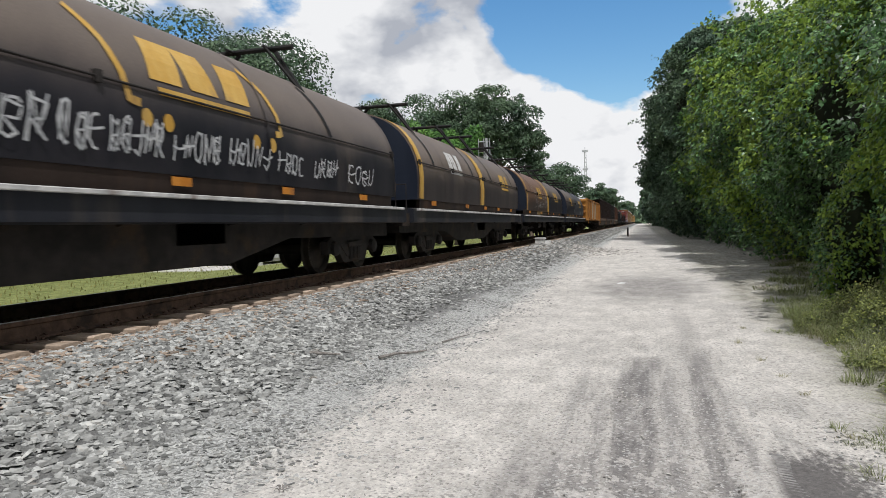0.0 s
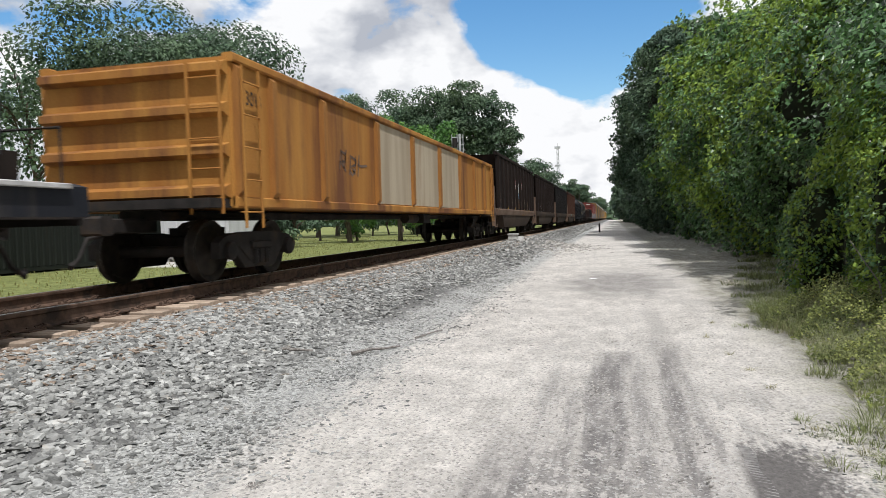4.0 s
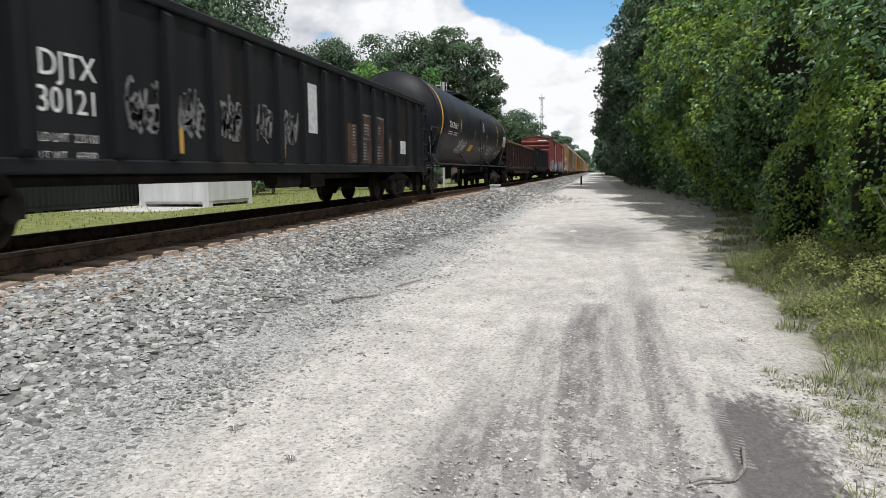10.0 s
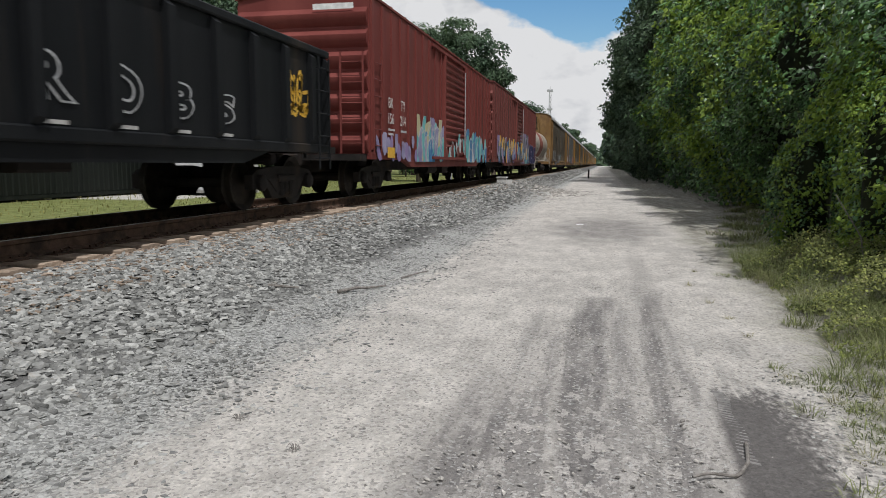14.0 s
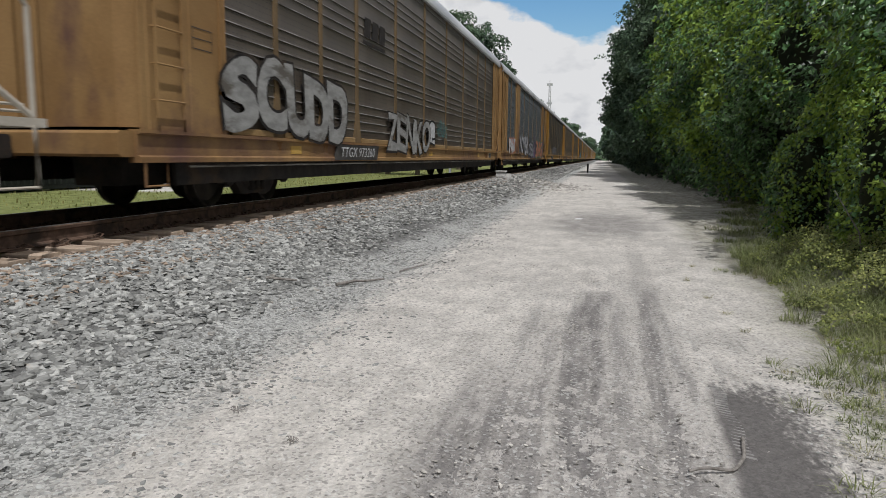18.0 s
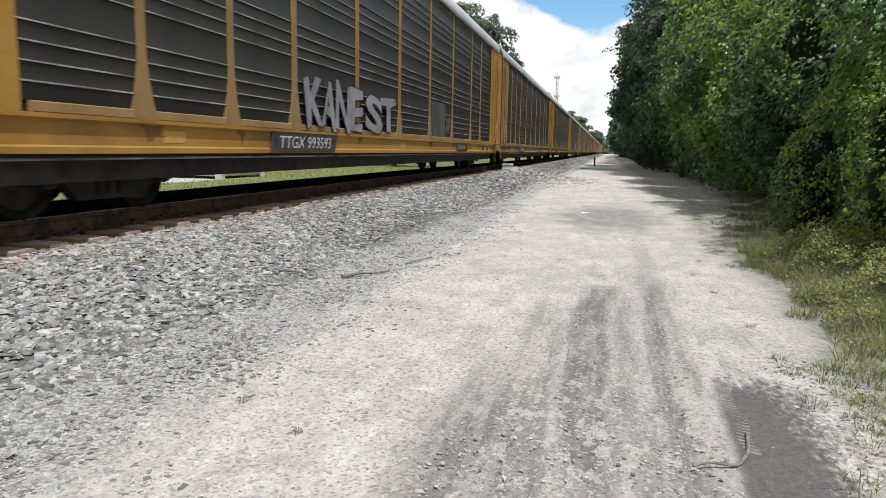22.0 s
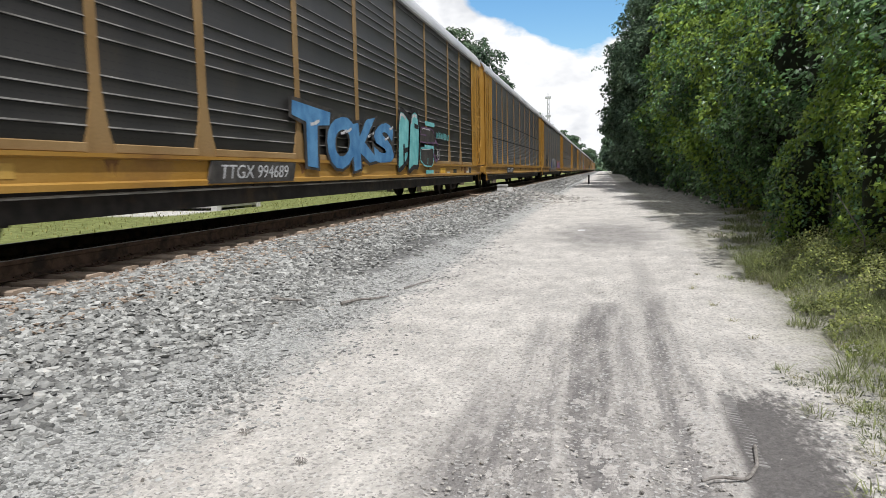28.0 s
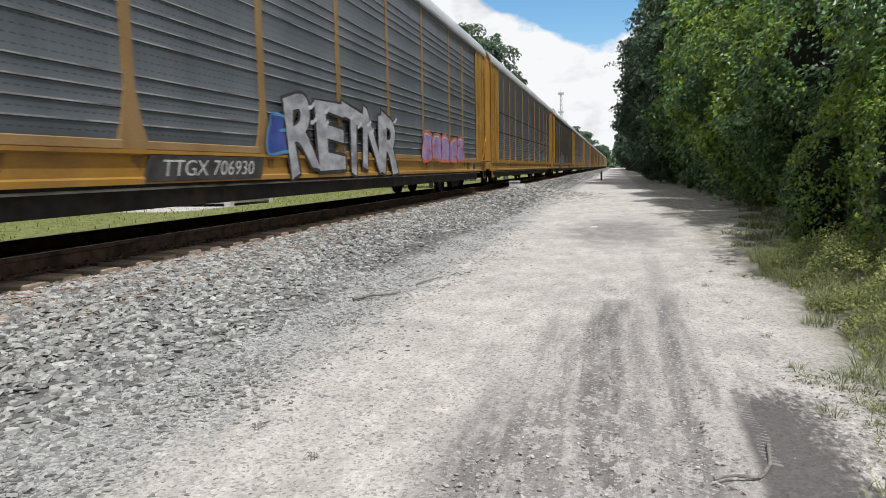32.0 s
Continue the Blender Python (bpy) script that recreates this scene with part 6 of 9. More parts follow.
            for k_, (zb, zt) in enumerate(((2.72, 3.18), (2.02, 2.28))):
                # painted notice: a thin dark border and a few lines
                g = Geo()
                ym = q * (h - 1.3)
                rows = [zt - 0.012 - (zt - zb - 0.012) * j / (4 - 2 * k_) for j in range(5 - 2 * k_)]
                grid = [(face + 0.001 * s, ym + y_, z_) for z_ in rows for z_ in (z_, z_ + 0.012) for y_ in (-0.22, -0.208, 0.208, 0.22)]
                fs = []
                for j in range(len(rows)):
                    a = 8 * j
                    fs += [(a + i, a + i + 1, a + i + 5, a + i + 4) for i in range(3)]
                    if j:
                        fs += [(a + 4 + i, a + 5 + i, a - 7 + i, a - 8 + i) for i in (0, 2)]
                g.add(grid, fs)
                part("notice", g, M_PLATE, bay, "thin dark painted notice")
    # roof: shallow arch with cross ridges
    ring = [(1.56, 4.98), (1.54, 5.12), (1.40, 5.36), (1.05, 5.55), (0.5, 5.64), (0.0, 5.66)]
    outer = ring + [(-x, z) for x, z in ring[::-1][1:]]
    inner = [(x * 0.97, z - 0.05) for x, z in outer[::-1]]
    part("roof", Geo().prism(outer + inner, 1, -h, h), M_ARROOF, root, "pale galvanised arched roof")
    for q in (-1, 1):
        # folding end doors
        for s in (-1, 1):
            g = Geo().prism([(s * 0.02, q * (h - 0.02)), (s * 0.75, q * (h + 0.10)), (s * 1.30, q * (h + 0.06)), (s * 1.46, q * (h - 0.12)), (s * 1.46, q * (h - 0.18)), (s * 0.02, q * (h - 0.10))], 2, 1.04, 5.05)
            door = part("end_door", g, paint, root, "closed yellow end door")
            part("door_bar", Geo().tube([(s * 0.42, q * (h + 0.14), 1.1), (s * 0.42, q * (h + 0.14), 4.9)], 0.025, 6), paint, door)
            part("window_slot", Geo().box(s * 0.75 - 0.35, s * 0.75 + 0.35, q * (h + 0.112) - 0.006, q * (h + 0.112) + 0.006, 2.9, 3.0), M_STEEL, door)
        g = Geo().prism([(-1.5, 5.02), (1.5, 5.02), (1.36, 5.34), (1.0, 5.52), (0, 5.62), (-1.0, 5.52), (-1.36, 5.34)], 1, q * (h - 0.1) - 0.04, q * (h - 0.1) + 0.04)
        part("end_cap", g, paint, root)
        part("end_sill", Geo().box(-1.45, 1.45, min(q * (h - 0.2), q * (h + 0.25)), max(q * (h - 0.2), q * (h + 0.25)), 0.72, 1.0, 0.03), paint, root)
        if q > 0:
            part("hand_brake", brake_gear(q, h), paint, root, "worn yellow brake lever on its stand")
        part("step", Geo().tube([(1.5, q * (h - 0.1), 0.72), (1.5, q * (h - 0.1), 0.4), (1.5, q * (h - 0.5), 0.4), (1.5, q * (h - 0.5), 0.72)], 0.018, 6), paint, root)
        coupler(root, q * (h + 0.1), q)
        truck(root, q * (h - 3.4))
    part("deck", Geo().box(-1.4, 1.4, -h, h, 0.92, 1.0), M_STEEL, root)
    part("centre_sill", Geo().prism([(-0.4, 0.92), (0.4, 0.92), (0.34, 0.34), (-0.34, 0.34)], 1, -h + 1.2, h - 1.2), M_STEEL, root)
    for i in range(7):
        y = -h * 0.55 + h * 1.1 * i / 6
        part("cross_bearer", Geo().prism([(-1.4, 0.90), (1.4, 0.90), (1.35, 0.62), (0.4, 0.40), (-0.4, 0.40), (-1.35, 0.62)], 1, y - 0.06, y + 0.06), M_STEEL, root)
    for s in (-1, 1):
        part("side_underframe", Geo().box(min(s * 1.28, s * 1.34), max(s * 1.28, s * 1.34), -h + 0.9, h - 0.9, 0.38, 0.67), M_STEEL, root, "black steel underframe")
    part("air_tank", Geo().tube([(0.95, -2.4, 0.58), (0.95, -0.8, 0.58)], 0.19, 12), M_STEEL, root)
    part("valve_box", Geo().box(0.7, 1.2, 0.6, 1.5, 0.42, 0.95, 0.03), M_STEEL, root)
    return root, h


def rack_number(root, h, text, y, mat=None):
    """Dark plate on the sill with the car's mark."""
    pl = part("number_plate", Geo().prism([(y - 0.1, 0.68), (y + 2.36, 0.68), (y + 2.48, 0.97), (y + 0.02, 0.97)], 0, 1.50, 1.536), M_PLATE, root, "dark plate with pale lettering")
    lettering(text, 0.185, y + 0.16, 0.74, flat(1.5385), pl, M_OFFWHITE, 1.28, 0.22)


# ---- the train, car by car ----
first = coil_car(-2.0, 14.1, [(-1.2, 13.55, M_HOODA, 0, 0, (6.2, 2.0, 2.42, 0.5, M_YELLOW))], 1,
                 "dark blue coil car with faded brown hood and white scribbles", bogie=1.9, belly=0.36, wide=1.1,
                 tags=[([(4.0, 4.8, 1.55, 2.0, 1, 4), (4.9, 5.4, 1.55, 1.95, 2, 4), (5.5, 6.3, 1.56, 1.95, 3, 6), (6.45, 7.35, 1.56, 1.92, 4, 6),
                         (7.5, 8.5, 1.58, 1.95, 5, 6), (8.7, 9.5, 1.58, 1.9, 6, 5), (9.8, 10.7, 1.58, 1.9, 7, 5), (11.1, 12.3, 1.56, 1.9, 8, 5)], M_OFFWHITE)])
# curved yellow brackets and spots round the logo
for k, pts in enumerate((((5.45, 3.02), (5.68, 2.72), (5.8, 2.4), (5.84, 2.14), (6.0, 2.12)), ((8.35, 2.98), (8.68, 2.72), (8.85, 2.4), (8.88, 2.14), (8.72, 2.12)))):
    g = Geo()
    fine = []
    for p, q in zip(pts, pts[1:]):
        fine += line((p[0] - 6.05, p[1]), (q[0] - 6.05, q[1]), 4)[:-1]
    ribbon(g, fine + [(pts[-1][0] - 6.05, pts[-1][1])], 0.09, hood_surf(0.016))
    part("yellow_bracket", g, M_YELLOW, first)
for y, z in ((6.08, 1.98), (6.42, 1.97), (8.2, 1.96), (8.62, 1.96)):
    g = Geo()
    ring = [hood_surf(0.014)(y - 6.05 + 0.085 * math.cos(q), z + 0.1 * math.sin(q)) for q in [k * math.pi / 7 for k in range(14)]]
    g.add(ring, [tuple(range(14))])
    part("yellow_spot", g, M_YELLOW, first)
coil_car(14.6, 28.8, [(15.15, 21.98, M_HOODB, 0.35, 0.55, (18.0, 1.4, 2.35, 0.45, M_WHITELINE)), (22.05, 28.4, M_HOODB, 0, 0, (24.9, 1.5, 2.2, 0.42, M_YELLOW))], 2,
         "coil car with two faded brown hoods and yellow bands", bogie=2.4, belly=0.36, wide=1.1,
         tags=[([(19.6, 20.3, 1.6, 2.15, 12, 0), (20.4, 20.9, 1.6, 2.1, 13, 2.5), (22.3, 22.8, 1.55, 1.75, 15, 3)], M_SLATE)])
coil_car(29.7, 45.5, [(30.7, 38.25, M_HOODC, 0.3, 0.6, (34.4, 1.25, 2.2, 0.42, M_YELLOW)), (38.35, 45.1, M_HOODA, 0, 0, (41.1, 1.5, 2.2, 0.4, M_YELLOW))], 3,
         "coil car with one brown and one dark blue hood", number=("498092", 34.75, 1.235, 0.2), blocks=(33.75, 1.235, 0.2), bogie=2.7,
         tags=[([(32.6, 34.1, 2.3, 2.75, 21, 0), (33.1, 34.3, 1.6, 2.12, 27, 0), (34.6, 35.1, 1.58, 1.95, 22, 2.5), (35.2, 35.7, 1.6, 1.95, 26, 2.5),
                 (35.9, 36.3, 2.0, 2.4, 28, 3), (36.9, 37.6, 2.1, 2.45, 23, 3), (36.6, 37.6, 1.6, 2.0, 24, 4), (35.85, 36.3, 1.75, 1.88, 29, 4)], M_PALECHALK)])
coil_car(46.7, 62.9, [(48.0, 54.2, M_HOODA, 0, 0, (50.8, 1.3, 2.2, 0.42, M_YELLOW)), (54.3, 62.0, M_SLATE, 0, 0, (57.7, 1.9, 2.2, 0.42, M_YELLOW))], 4,
         "coil car with two dusty slate blue hoods", number=("498854", 51.0, 1.24, 0.17), blocks=(49.9, 1.24, 0.17), bogie=2.6,
         tags=[([(48.6, 49.1, 1.24, 1.46, 31, 0), (49.1, 49.4, 1.26, 1.42, 35, 3), (53.0, 53.6, 1.6, 1.85, 32, 4), (57.9, 59.0, 1.5, 1.8, 33, 5), (60.4, 60.9, 1.5, 1.75, 34, 2.5)], M_PALECHALK)])

root, h = gondola("gondola_car", 65.6, 85.7, 1.05, 2.98, M_ORANGECAR, 13, 5, "tall rusty orange gondola car", sill=M_ORANGECAR, stops=[65.7, 66.67, 68.5, 71.31, 74.0, 76.79, 79.51, 81.91, 84.0, 85.6])
for y0, y1 in ((71.38, 73.93), (74.07, 76.72), (76.86, 79.44)):
    part("cream_panel", Geo().box(1.472, 1.4765, y0 - 75.65, y1 - 75.65, 1.2, 2.94), M_CREAMPAINT, root, "chalky cream repainted panel")
tag_strokes(root, [(69.2 - 75.65, 70.6 - 75.65, 1.7, 2.2, 77, 3)], flat(1.4765), M_SILL, 0.05)
lettering("3013", 0.2, 65.95 - 75.65, 2.45, flat(1.4765), root, M_PLATE, 0.8)

H_RIBS = ([87.3 + 1.21 * q for q in range(12)],
          [103.3 + 1.1 * q for q in range(5)] + [108.75 + 0.93 * q for q in range(9)],
          [119.9 + 1.2 * q for q in range(11)] + [132.65],
          [136.2 + 0.9 * q for q in range(5)] + [140.65 + 0.945 * q for q in range(10)])
H_PITCH = [(87.0, 101.0, M_HOPBROWN, 88.66, 92.35, "rusty dark brown hopper car with red warning boards"),
           (103.0, 116.7, M_HOPBROWN, 104.4, 107.98, "rusty dark brown hopper car with white outlined graffiti"),
           (119.2, 132.9, M_HOPBLACK, 120.08, 122.68, "sooty black hopper car with red warning boards"),
           (135.6, 149.4, M_HOPRED, 137.0, 140.85, "rusty dark brown hopper car with teal tags on its sill")]
for k, (a, b, mat, ytx, ybd, lab) in enumerate(H_PITCH):
    root, h = hopper(a, b, mat, k, lab, belly_mat=M_HOPDUST, sill_mat=M_SILL if k in (0, 3) else M_HOPDUST, stops=H_RIBS[k])
    c = (a + b) / 2
    sf = flat(1.578)
    marks = [("DJ", "JX", "30", "085"), None, ("DJ", "JX", "882", "044"), None][k]
    if marks:
        if k == 2:
            for dy, dz in ((0.0, 2.28), (1.1, 2.28), (0.0, 1.98), (1.1, 1.98)):
                part("mark_panel", Geo().box(1.486, 1.494, ytx - c + dy - 0.06, ytx - c + dy + 0.62, dz - 0.05, dz + 0.27), M_PLATE, root)
        sf2 = flat(1.497)
        for i, (q, dy, dz) in enumerate(zip(marks, (0.0, 1.2, 0.0, 1.2), (2.28, 2.28, 1.98, 1.98))):
            lettering(q, 0.22, ytx - c + dy, dz, sf2, root, M_WHITE, 0.95)
    warning_board(root, ybd - c, (2.36, 2.34, 2.2, 2.68)[k], 0.62, 0.45)
    warning_board(root, ybd - c + (2.5, 3.62, 6.0, 1.85)[k], (2.4, 2.36, 2.22, 2.72)[k], 0.55, 0.36)
    py = ybd - c + (1.27, 1.8, 2.3, 0.95)[k]
    if k in (0, 1, 2):
        zb = 1.76 if k == 2 else 1.9
        pl = part("placard", Geo().box(1.486, 1.492, py, py + 0.6, zb + 0.3, zb + 0.8), M_WHITE, root, "striped white placard")
        if k == 2:
            for q in range(7):
                part("stripe", Geo().box(1.4925, 1.494, py, py + 0.6, zb + 0.32 + 0.068 * q, zb + 0.35 + 0.068 * q), M_BLACK, pl)
        sg = Geo()
        corners = 16 if k == 2 else 4
        ring = [flat(1.496)(py + 0.3 + 0.21 * math.cos(q), zb + 0.55 + 0.23 * math.sin(q)) for q in [2 * w * math.pi / corners for w in range(corners)]]
        sg.add(ring, [tuple(range(corners))])
        part("emblem", sg, M_PLATE if k == 1 else M_SIGNBLUE, pl)
        if k != 2:
            part("emblem_mark", Geo().box(1.4965, 1.498, py + 0.22, py + 0.38, zb + 0.47, zb + 0.6), M_OFFWHITE, pl)
        name_pl = part("name_panel", Geo().box(1.486, 1.494, py, py + 0.6, zb, zb + 0.25), M_NAVYSPRAY if k == 1 else M_SIGNBLUE, pl, "blue panel")
        bars([(py + 0.06 + 0.17 * q, zb + 0.06 + 0.1 * v, 0.13, 0.05) for q in range(3) for v in range(2 if k != 2 else 1)], flat(1.4955), name_pl, M_OFFWHITE)
    else:
        part("placard", Geo().box(1.484, 1.492, py, py + 0.42, 2.45, 2.95), M_OFFWHITE, root, "worn white placard")
        bars([(py + 0.06, 2.52, 0.3, 0.05), (py + 0.06, 2.62, 0.2, 0.05), (py + 0.1, 2.75, 0.22, 0.13)], flat(1.495), root, M_PLATE)
    r = random.Random(60 + k)
    tag_strokes(root, [(-h + 1.2 * i + 0.5 + r.uniform(0, 0.3), -h + 1.2 * i + 1.1 + r.uniform(0, 0.3), 1.42, r.uniform(1.75, 2.05), r.randrange(99), 2) for i in range(10) if r.random() < (0.0 if k == 2 else 0.4)], flat(1.49), M_SILL, 0.018)
    if k in (0, 1, 3):
        for i in range(11 if k == 1 else 6):
            y0 = -h + 0.32 + (2 * h - 0.64) * (i + (0 if k == 1 else 3)) / 11
            if i % 3 == 2 and (k != 3 or i == 2):
                part("paint_patch", Geo().box(1.486, 1.49, y0 + 0.3, y0 + 0.95, 1.36, 1.8), M_SILL if i % 2 else M_ORANGEWEAR, root)
            if k == 1 and i >= 2 and i < 10:
                piece(root, "SAGERARS"[i - 2], y0 + 0.30, y0 + 0.90, 1.36, 1.98, flat(1.4925), M_ORANGEWEAR if i in (5, 8) else mat, M_OFFWHITE, 700 + i, 0.0, 0.035, 0.028)
            else:
                tag_strokes(root, [(y0 + 0.32, y0 + 0.9, 1.42, 1.92, 700 + 20 * k + i, 1.6)], flat(1.492), M_OFFWHITE if k == 1 else M_HOPMARK, 0.035)
    for i in range(4 if k in (0, 2) else 0):
        y = H_RIBS[k][(2, 4, 7, 9)[i]] - c + 0.3
        part("reflector", Geo().box(1.487, 1.495, y, y + 0.42, 1.33, 1.43), M_YELSPRAY, root)
    if k == 2:
        tag_strokes(root, [(127.5 - c, 128.0 - c, 2.2, 2.6, 3, 2.5), (130.0 - c, 130.45 - c, 1.8, 2.2, 8, 3), (127.5 - c, 127.9 - c, 1.6, 2.0, 5, 2)], flat(1.492), M_YELSPRAY, 0.02)
        bars([(128.6 - c, 1.75 + 0.08 * q, 0.3, 0.04) for q in range(4)], flat(1.492), root, M_OFFWHITE)
    if k == 3:
        tag_strokes(root, [(140.15 - c + 0.42 * i, 140.15 - c + 0.42 * i + 0.36, 1.1, 1.27, i + 5, 1.5) for i in range(5)], flat(1.548), M_TEAL, 0.03)

root, h = gondola("gondola_car", 151.0, 167.7, 0.78, 2.66, M_BLACKGON, 13, 9, "black gondola car with white lettering and tags",
                  stops=[151.1, 152.0, 153.02] + [154.26 + 0.955 * k for k in range(14)] + [167.6])
c = 159.35
lettering("DJTX", 0.24, 153.28 - c, 1.66, flat(1.477), root, M_WHITE, 0.95)
lettering("30121", 0.24, 153.24 - c, 1.33, flat(1.477), root, M_WHITE, 0.95)
part("white_patch", Geo().box(1.472, 1.476, 159.2 - c, 159.7 - c, 1.45, 2.3), M_OFFWHITE, root)
r = random.Random(71)
tag_strokes(root, [(154.45 - c + i * 0.955, 155.02 - c + i * 0.955, 1.25, 1.8, i + 40, 3) for i in range(5)], flat(1.477), M_CHALK, 0.05)
tag_strokes(root, [(154.5 - c + i * 0.955, 155.0 - c + i * 0.955, 1.2, 1.6, i + 90, 2) for i in range(5)], flat(1.4785), M_CHALK, 0.075)
for y in (155.35, 158.2):
    part("orange_mark", Geo().box(1.472, 1.476, y - c, y + 0.15 - c, 1.0, 1.35), M_YELLOW, root)
for text, z in (("LD LMT  220100", 1.06), ("LT WT    65900", 0.89)):
    lettering(text, 0.085, 153.24 - c, z, flat(1.478), root, M_WHITELINE, 0.92)
HATCH = flat(1.4775)
g = Geo()
for y0, y1, z0, z1 in ((161.05, 161.85, 0.95, 1.75), (162.00, 162.85, 0.95, 1.98), (162.95, 163.78, 0.95, 2.0), (163.90, 164.30, 0.95, 1.6)):
    patch(g, y0 - c, y1 - c, z0, z1, flat(1.4745), 2, 0.05)
part("graffiti_fill", g, M_SILLRUST, root, "rust-coloured sprayed blocks")
g = Geo()
for a, b in (((162.00, 1.98), (162.80, 1.98)), ((162.80, 1.98), (162.80, 1.6)), ((162.80, 1.45), (162.80, 0.98)), ((162.95, 2.0), (163.75, 1.98)), ((162.95, 2.0), (162.95, 1.0)), ((163.75, 1.98), (163.75, 1.5)), ((163.75, 1.5), (164.25, 1.5)), ((162.20, 1.48), (162.75, 1.48))):
    ribbon(g, line((a[0] - c, a[1]), (b[0] - c, b[1]), 3), 0.045, HATCH)
for y0, z0, z1, w in ((161.55, 0.98, 1.7, 0.16), (162.02, 1.6, 1.96, 0.12), (162.30, 1.56, 1.78, 0.32), (162.22, 1.02, 1.36, 0.34), (163.30, 1.62, 1.78, 0.2), (163.20, 1.05, 1.36, 0.3)):
    q = z0
    while q < z1:
        patch(g, y0 - c, y0 - c + w, q, q + 0.035, HATCH, 1)
        q += 0.065
part("graffiti_outline", g, M_CHALK, root)
part("data_panel", Geo().box(1.472, 1.476, 165.1 - c, 165.7 - c, 1.22, 1.55), M_OFFWHITE, root, "small white data panel")

root, h = tank_car(168.7, 187.4, 1.48, 2.50, M_TANKBLACK, 10, "glossy black tank car with yellow marks", frame_mat=M_TANKBLACK)
c = 178.05
sf = round_surf(1.48, 2.50)
lettering("TILX 291313", 0.21, 171.35 - c, 2.28, sf, root, M_WHITE, 0.95)
bars([(171.35 - c + 0.9 * i, 2.12 - 0.07 * j, 0.7, 0.035) for i in range(2) for j in range(2)], sf, root, M_OFFWHITE)
g = Geo()
for y, z0, z1, w in ((170.25, 2.0, 3.6, 0.14), (173.45, 2.2, 2.68, 0.06), (176.6, 2.0, 2.4, 0.05), (179.9, 2.0, 2.4, 0.05), (183.4, 2.0, 3.4, 0.10)):
    patch(g, y - c - w / 2, y - c + w / 2, z0, z1, sf, 14)
patch(g, 176.1 - c, 176.85 - c, 1.6, 1.85, sf, 4)
part("yellow_mark", g, M_YELSPRAY, root)
tag_strokes(root, [(173.6 - c, 175.3 - c, 1.5, 1.95, 3, 5), (178.5 - c, 179.9 - c, 1.6, 1.95, 4, 4), (180.6 - c, 182.4 - c, 1.55, 1.95, 6, 5), (178.2 - c, 179.0 - c, 2.45, 2.9, 7, 3)], sf, M_OFFWHITE, 0.03)
tag_strokes(root, [(169.8 - c, 170.6 - c, 1.45, 1.9, 9, 3), (173.9 - c, 175.2 - c, 1.45, 1.95, 13, 7)], sf, M_PEBBLE, 0.035)
g = Geo()
patch(g, 185.4 - c, 186.4 - c, 2.08, 2.6, round_surf(1.48, 2.50, 0.012), 5)
part("data_panel", g, M_OFFWHITE, root, "pale stencilled data panel")
bars([(185.5 - c, 2.14 + 0.075 * j, 0.8, 0.03) for j in range(5)], round_surf(1.48, 2.50, 0.018), root, M_SPRAYGREY)
g = Geo()
for a, b in (((184.6, 1.5), (185.2, 1.5)), ((185.2, 1.5), (185.2, 1.82)), ((185.2, 1.82), (184.6, 1.82)), ((184.6, 1.82), (184.6, 1.5)), ((184.68, 1.58), (185.1, 1.58)), ((184.68, 1.66), (185.1, 1.66)), ((184.68, 1.74), (185.1, 1.74))):
    ribbon(g, line((a[0] - c, a[1]), (b[0] - c, b[1]), 3), 0.02, sf)
part("stencil_box", g, M_OFFWHITE, root)
bars([(183.75 - c, 1.62 + 0.08 * j, 0.5, 0.03) for j in range(2)], sf, root, M_OFFWHITE)
g = Geo()
patch(g, 186.42 - c, 186.5 - c, 2.0, 3.6, round_surf(1.48, 2.50, 0.014), 14)
part("yellow_mark", g, M_YELSPRAY, root)

root, h = gondola("gondola_car", 187.95, 204.5, 0.92, 2.42, M_RUSTGON, 11, 11, "deep rust-red gondola car with ribbed sides", belly=0.3, rail_mat=M_SILL)
c = 196.2
lettering("FPIX", 0.2, 189.95 - c, 1.98, flat(1.477), root, M_WHITELINE, 0.9)
lettering("53057", 0.2, 189.95 - c, 1.68, flat(1.477), root, M_WHITELINE, 0.9)
root, h = gondola("gondola_car", 206.6, 221.6, 0.95, 2.62, M_BLACKGON, 15, 12, "black ribbed gondola car with white lettering", belly=0.2,
                  stops=[206.7] + [209.0 + 0.99 * k for k in range(13)] + [221.5], bogie=0.9)
c = 214.1
lettering("AVBX", 0.24, 207.75 - c, 2.15, flat(1.477), root, M_WHITE, 0.9)
lettering("6096", 0.26, 207.75 - c, 1.78, flat(1.477), root, M_WHITE, 0.9)
tag_strokes(root, [(209.1 - c, 209.9 - c, 1.4, 2.05, 5, 3)], flat(1.477), M_PEBBLE, 0.06)
for i, (z0, z1) in enumerate(((1.3, 1.75), (1.28, 1.75), (1.3, 1.7), (1.28, 1.65))):
    piece(root, "RDBS"[i], 214.97 - c + 0.99 * i, 215.37 - c + 0.99 * i, z0, z1, flat(1.483), M_BLACKGON, M_OFFWHITE, i + 9, 0.0, 0.03, 0.045)
    bars([(215.0 - c + 0.99 * i, 1.1, 0.35, 0.04)], flat(1.477), root, M_WHITELINE)
tag_strokes(root, [(220.05 - c, 220.85 - c, 1.55, 2.24, 3, 3), (220.1 - c, 220.8 - c, 1.5, 1.75, 5, 2)], flat(1.477), M_YELSPRAY, 0.06)

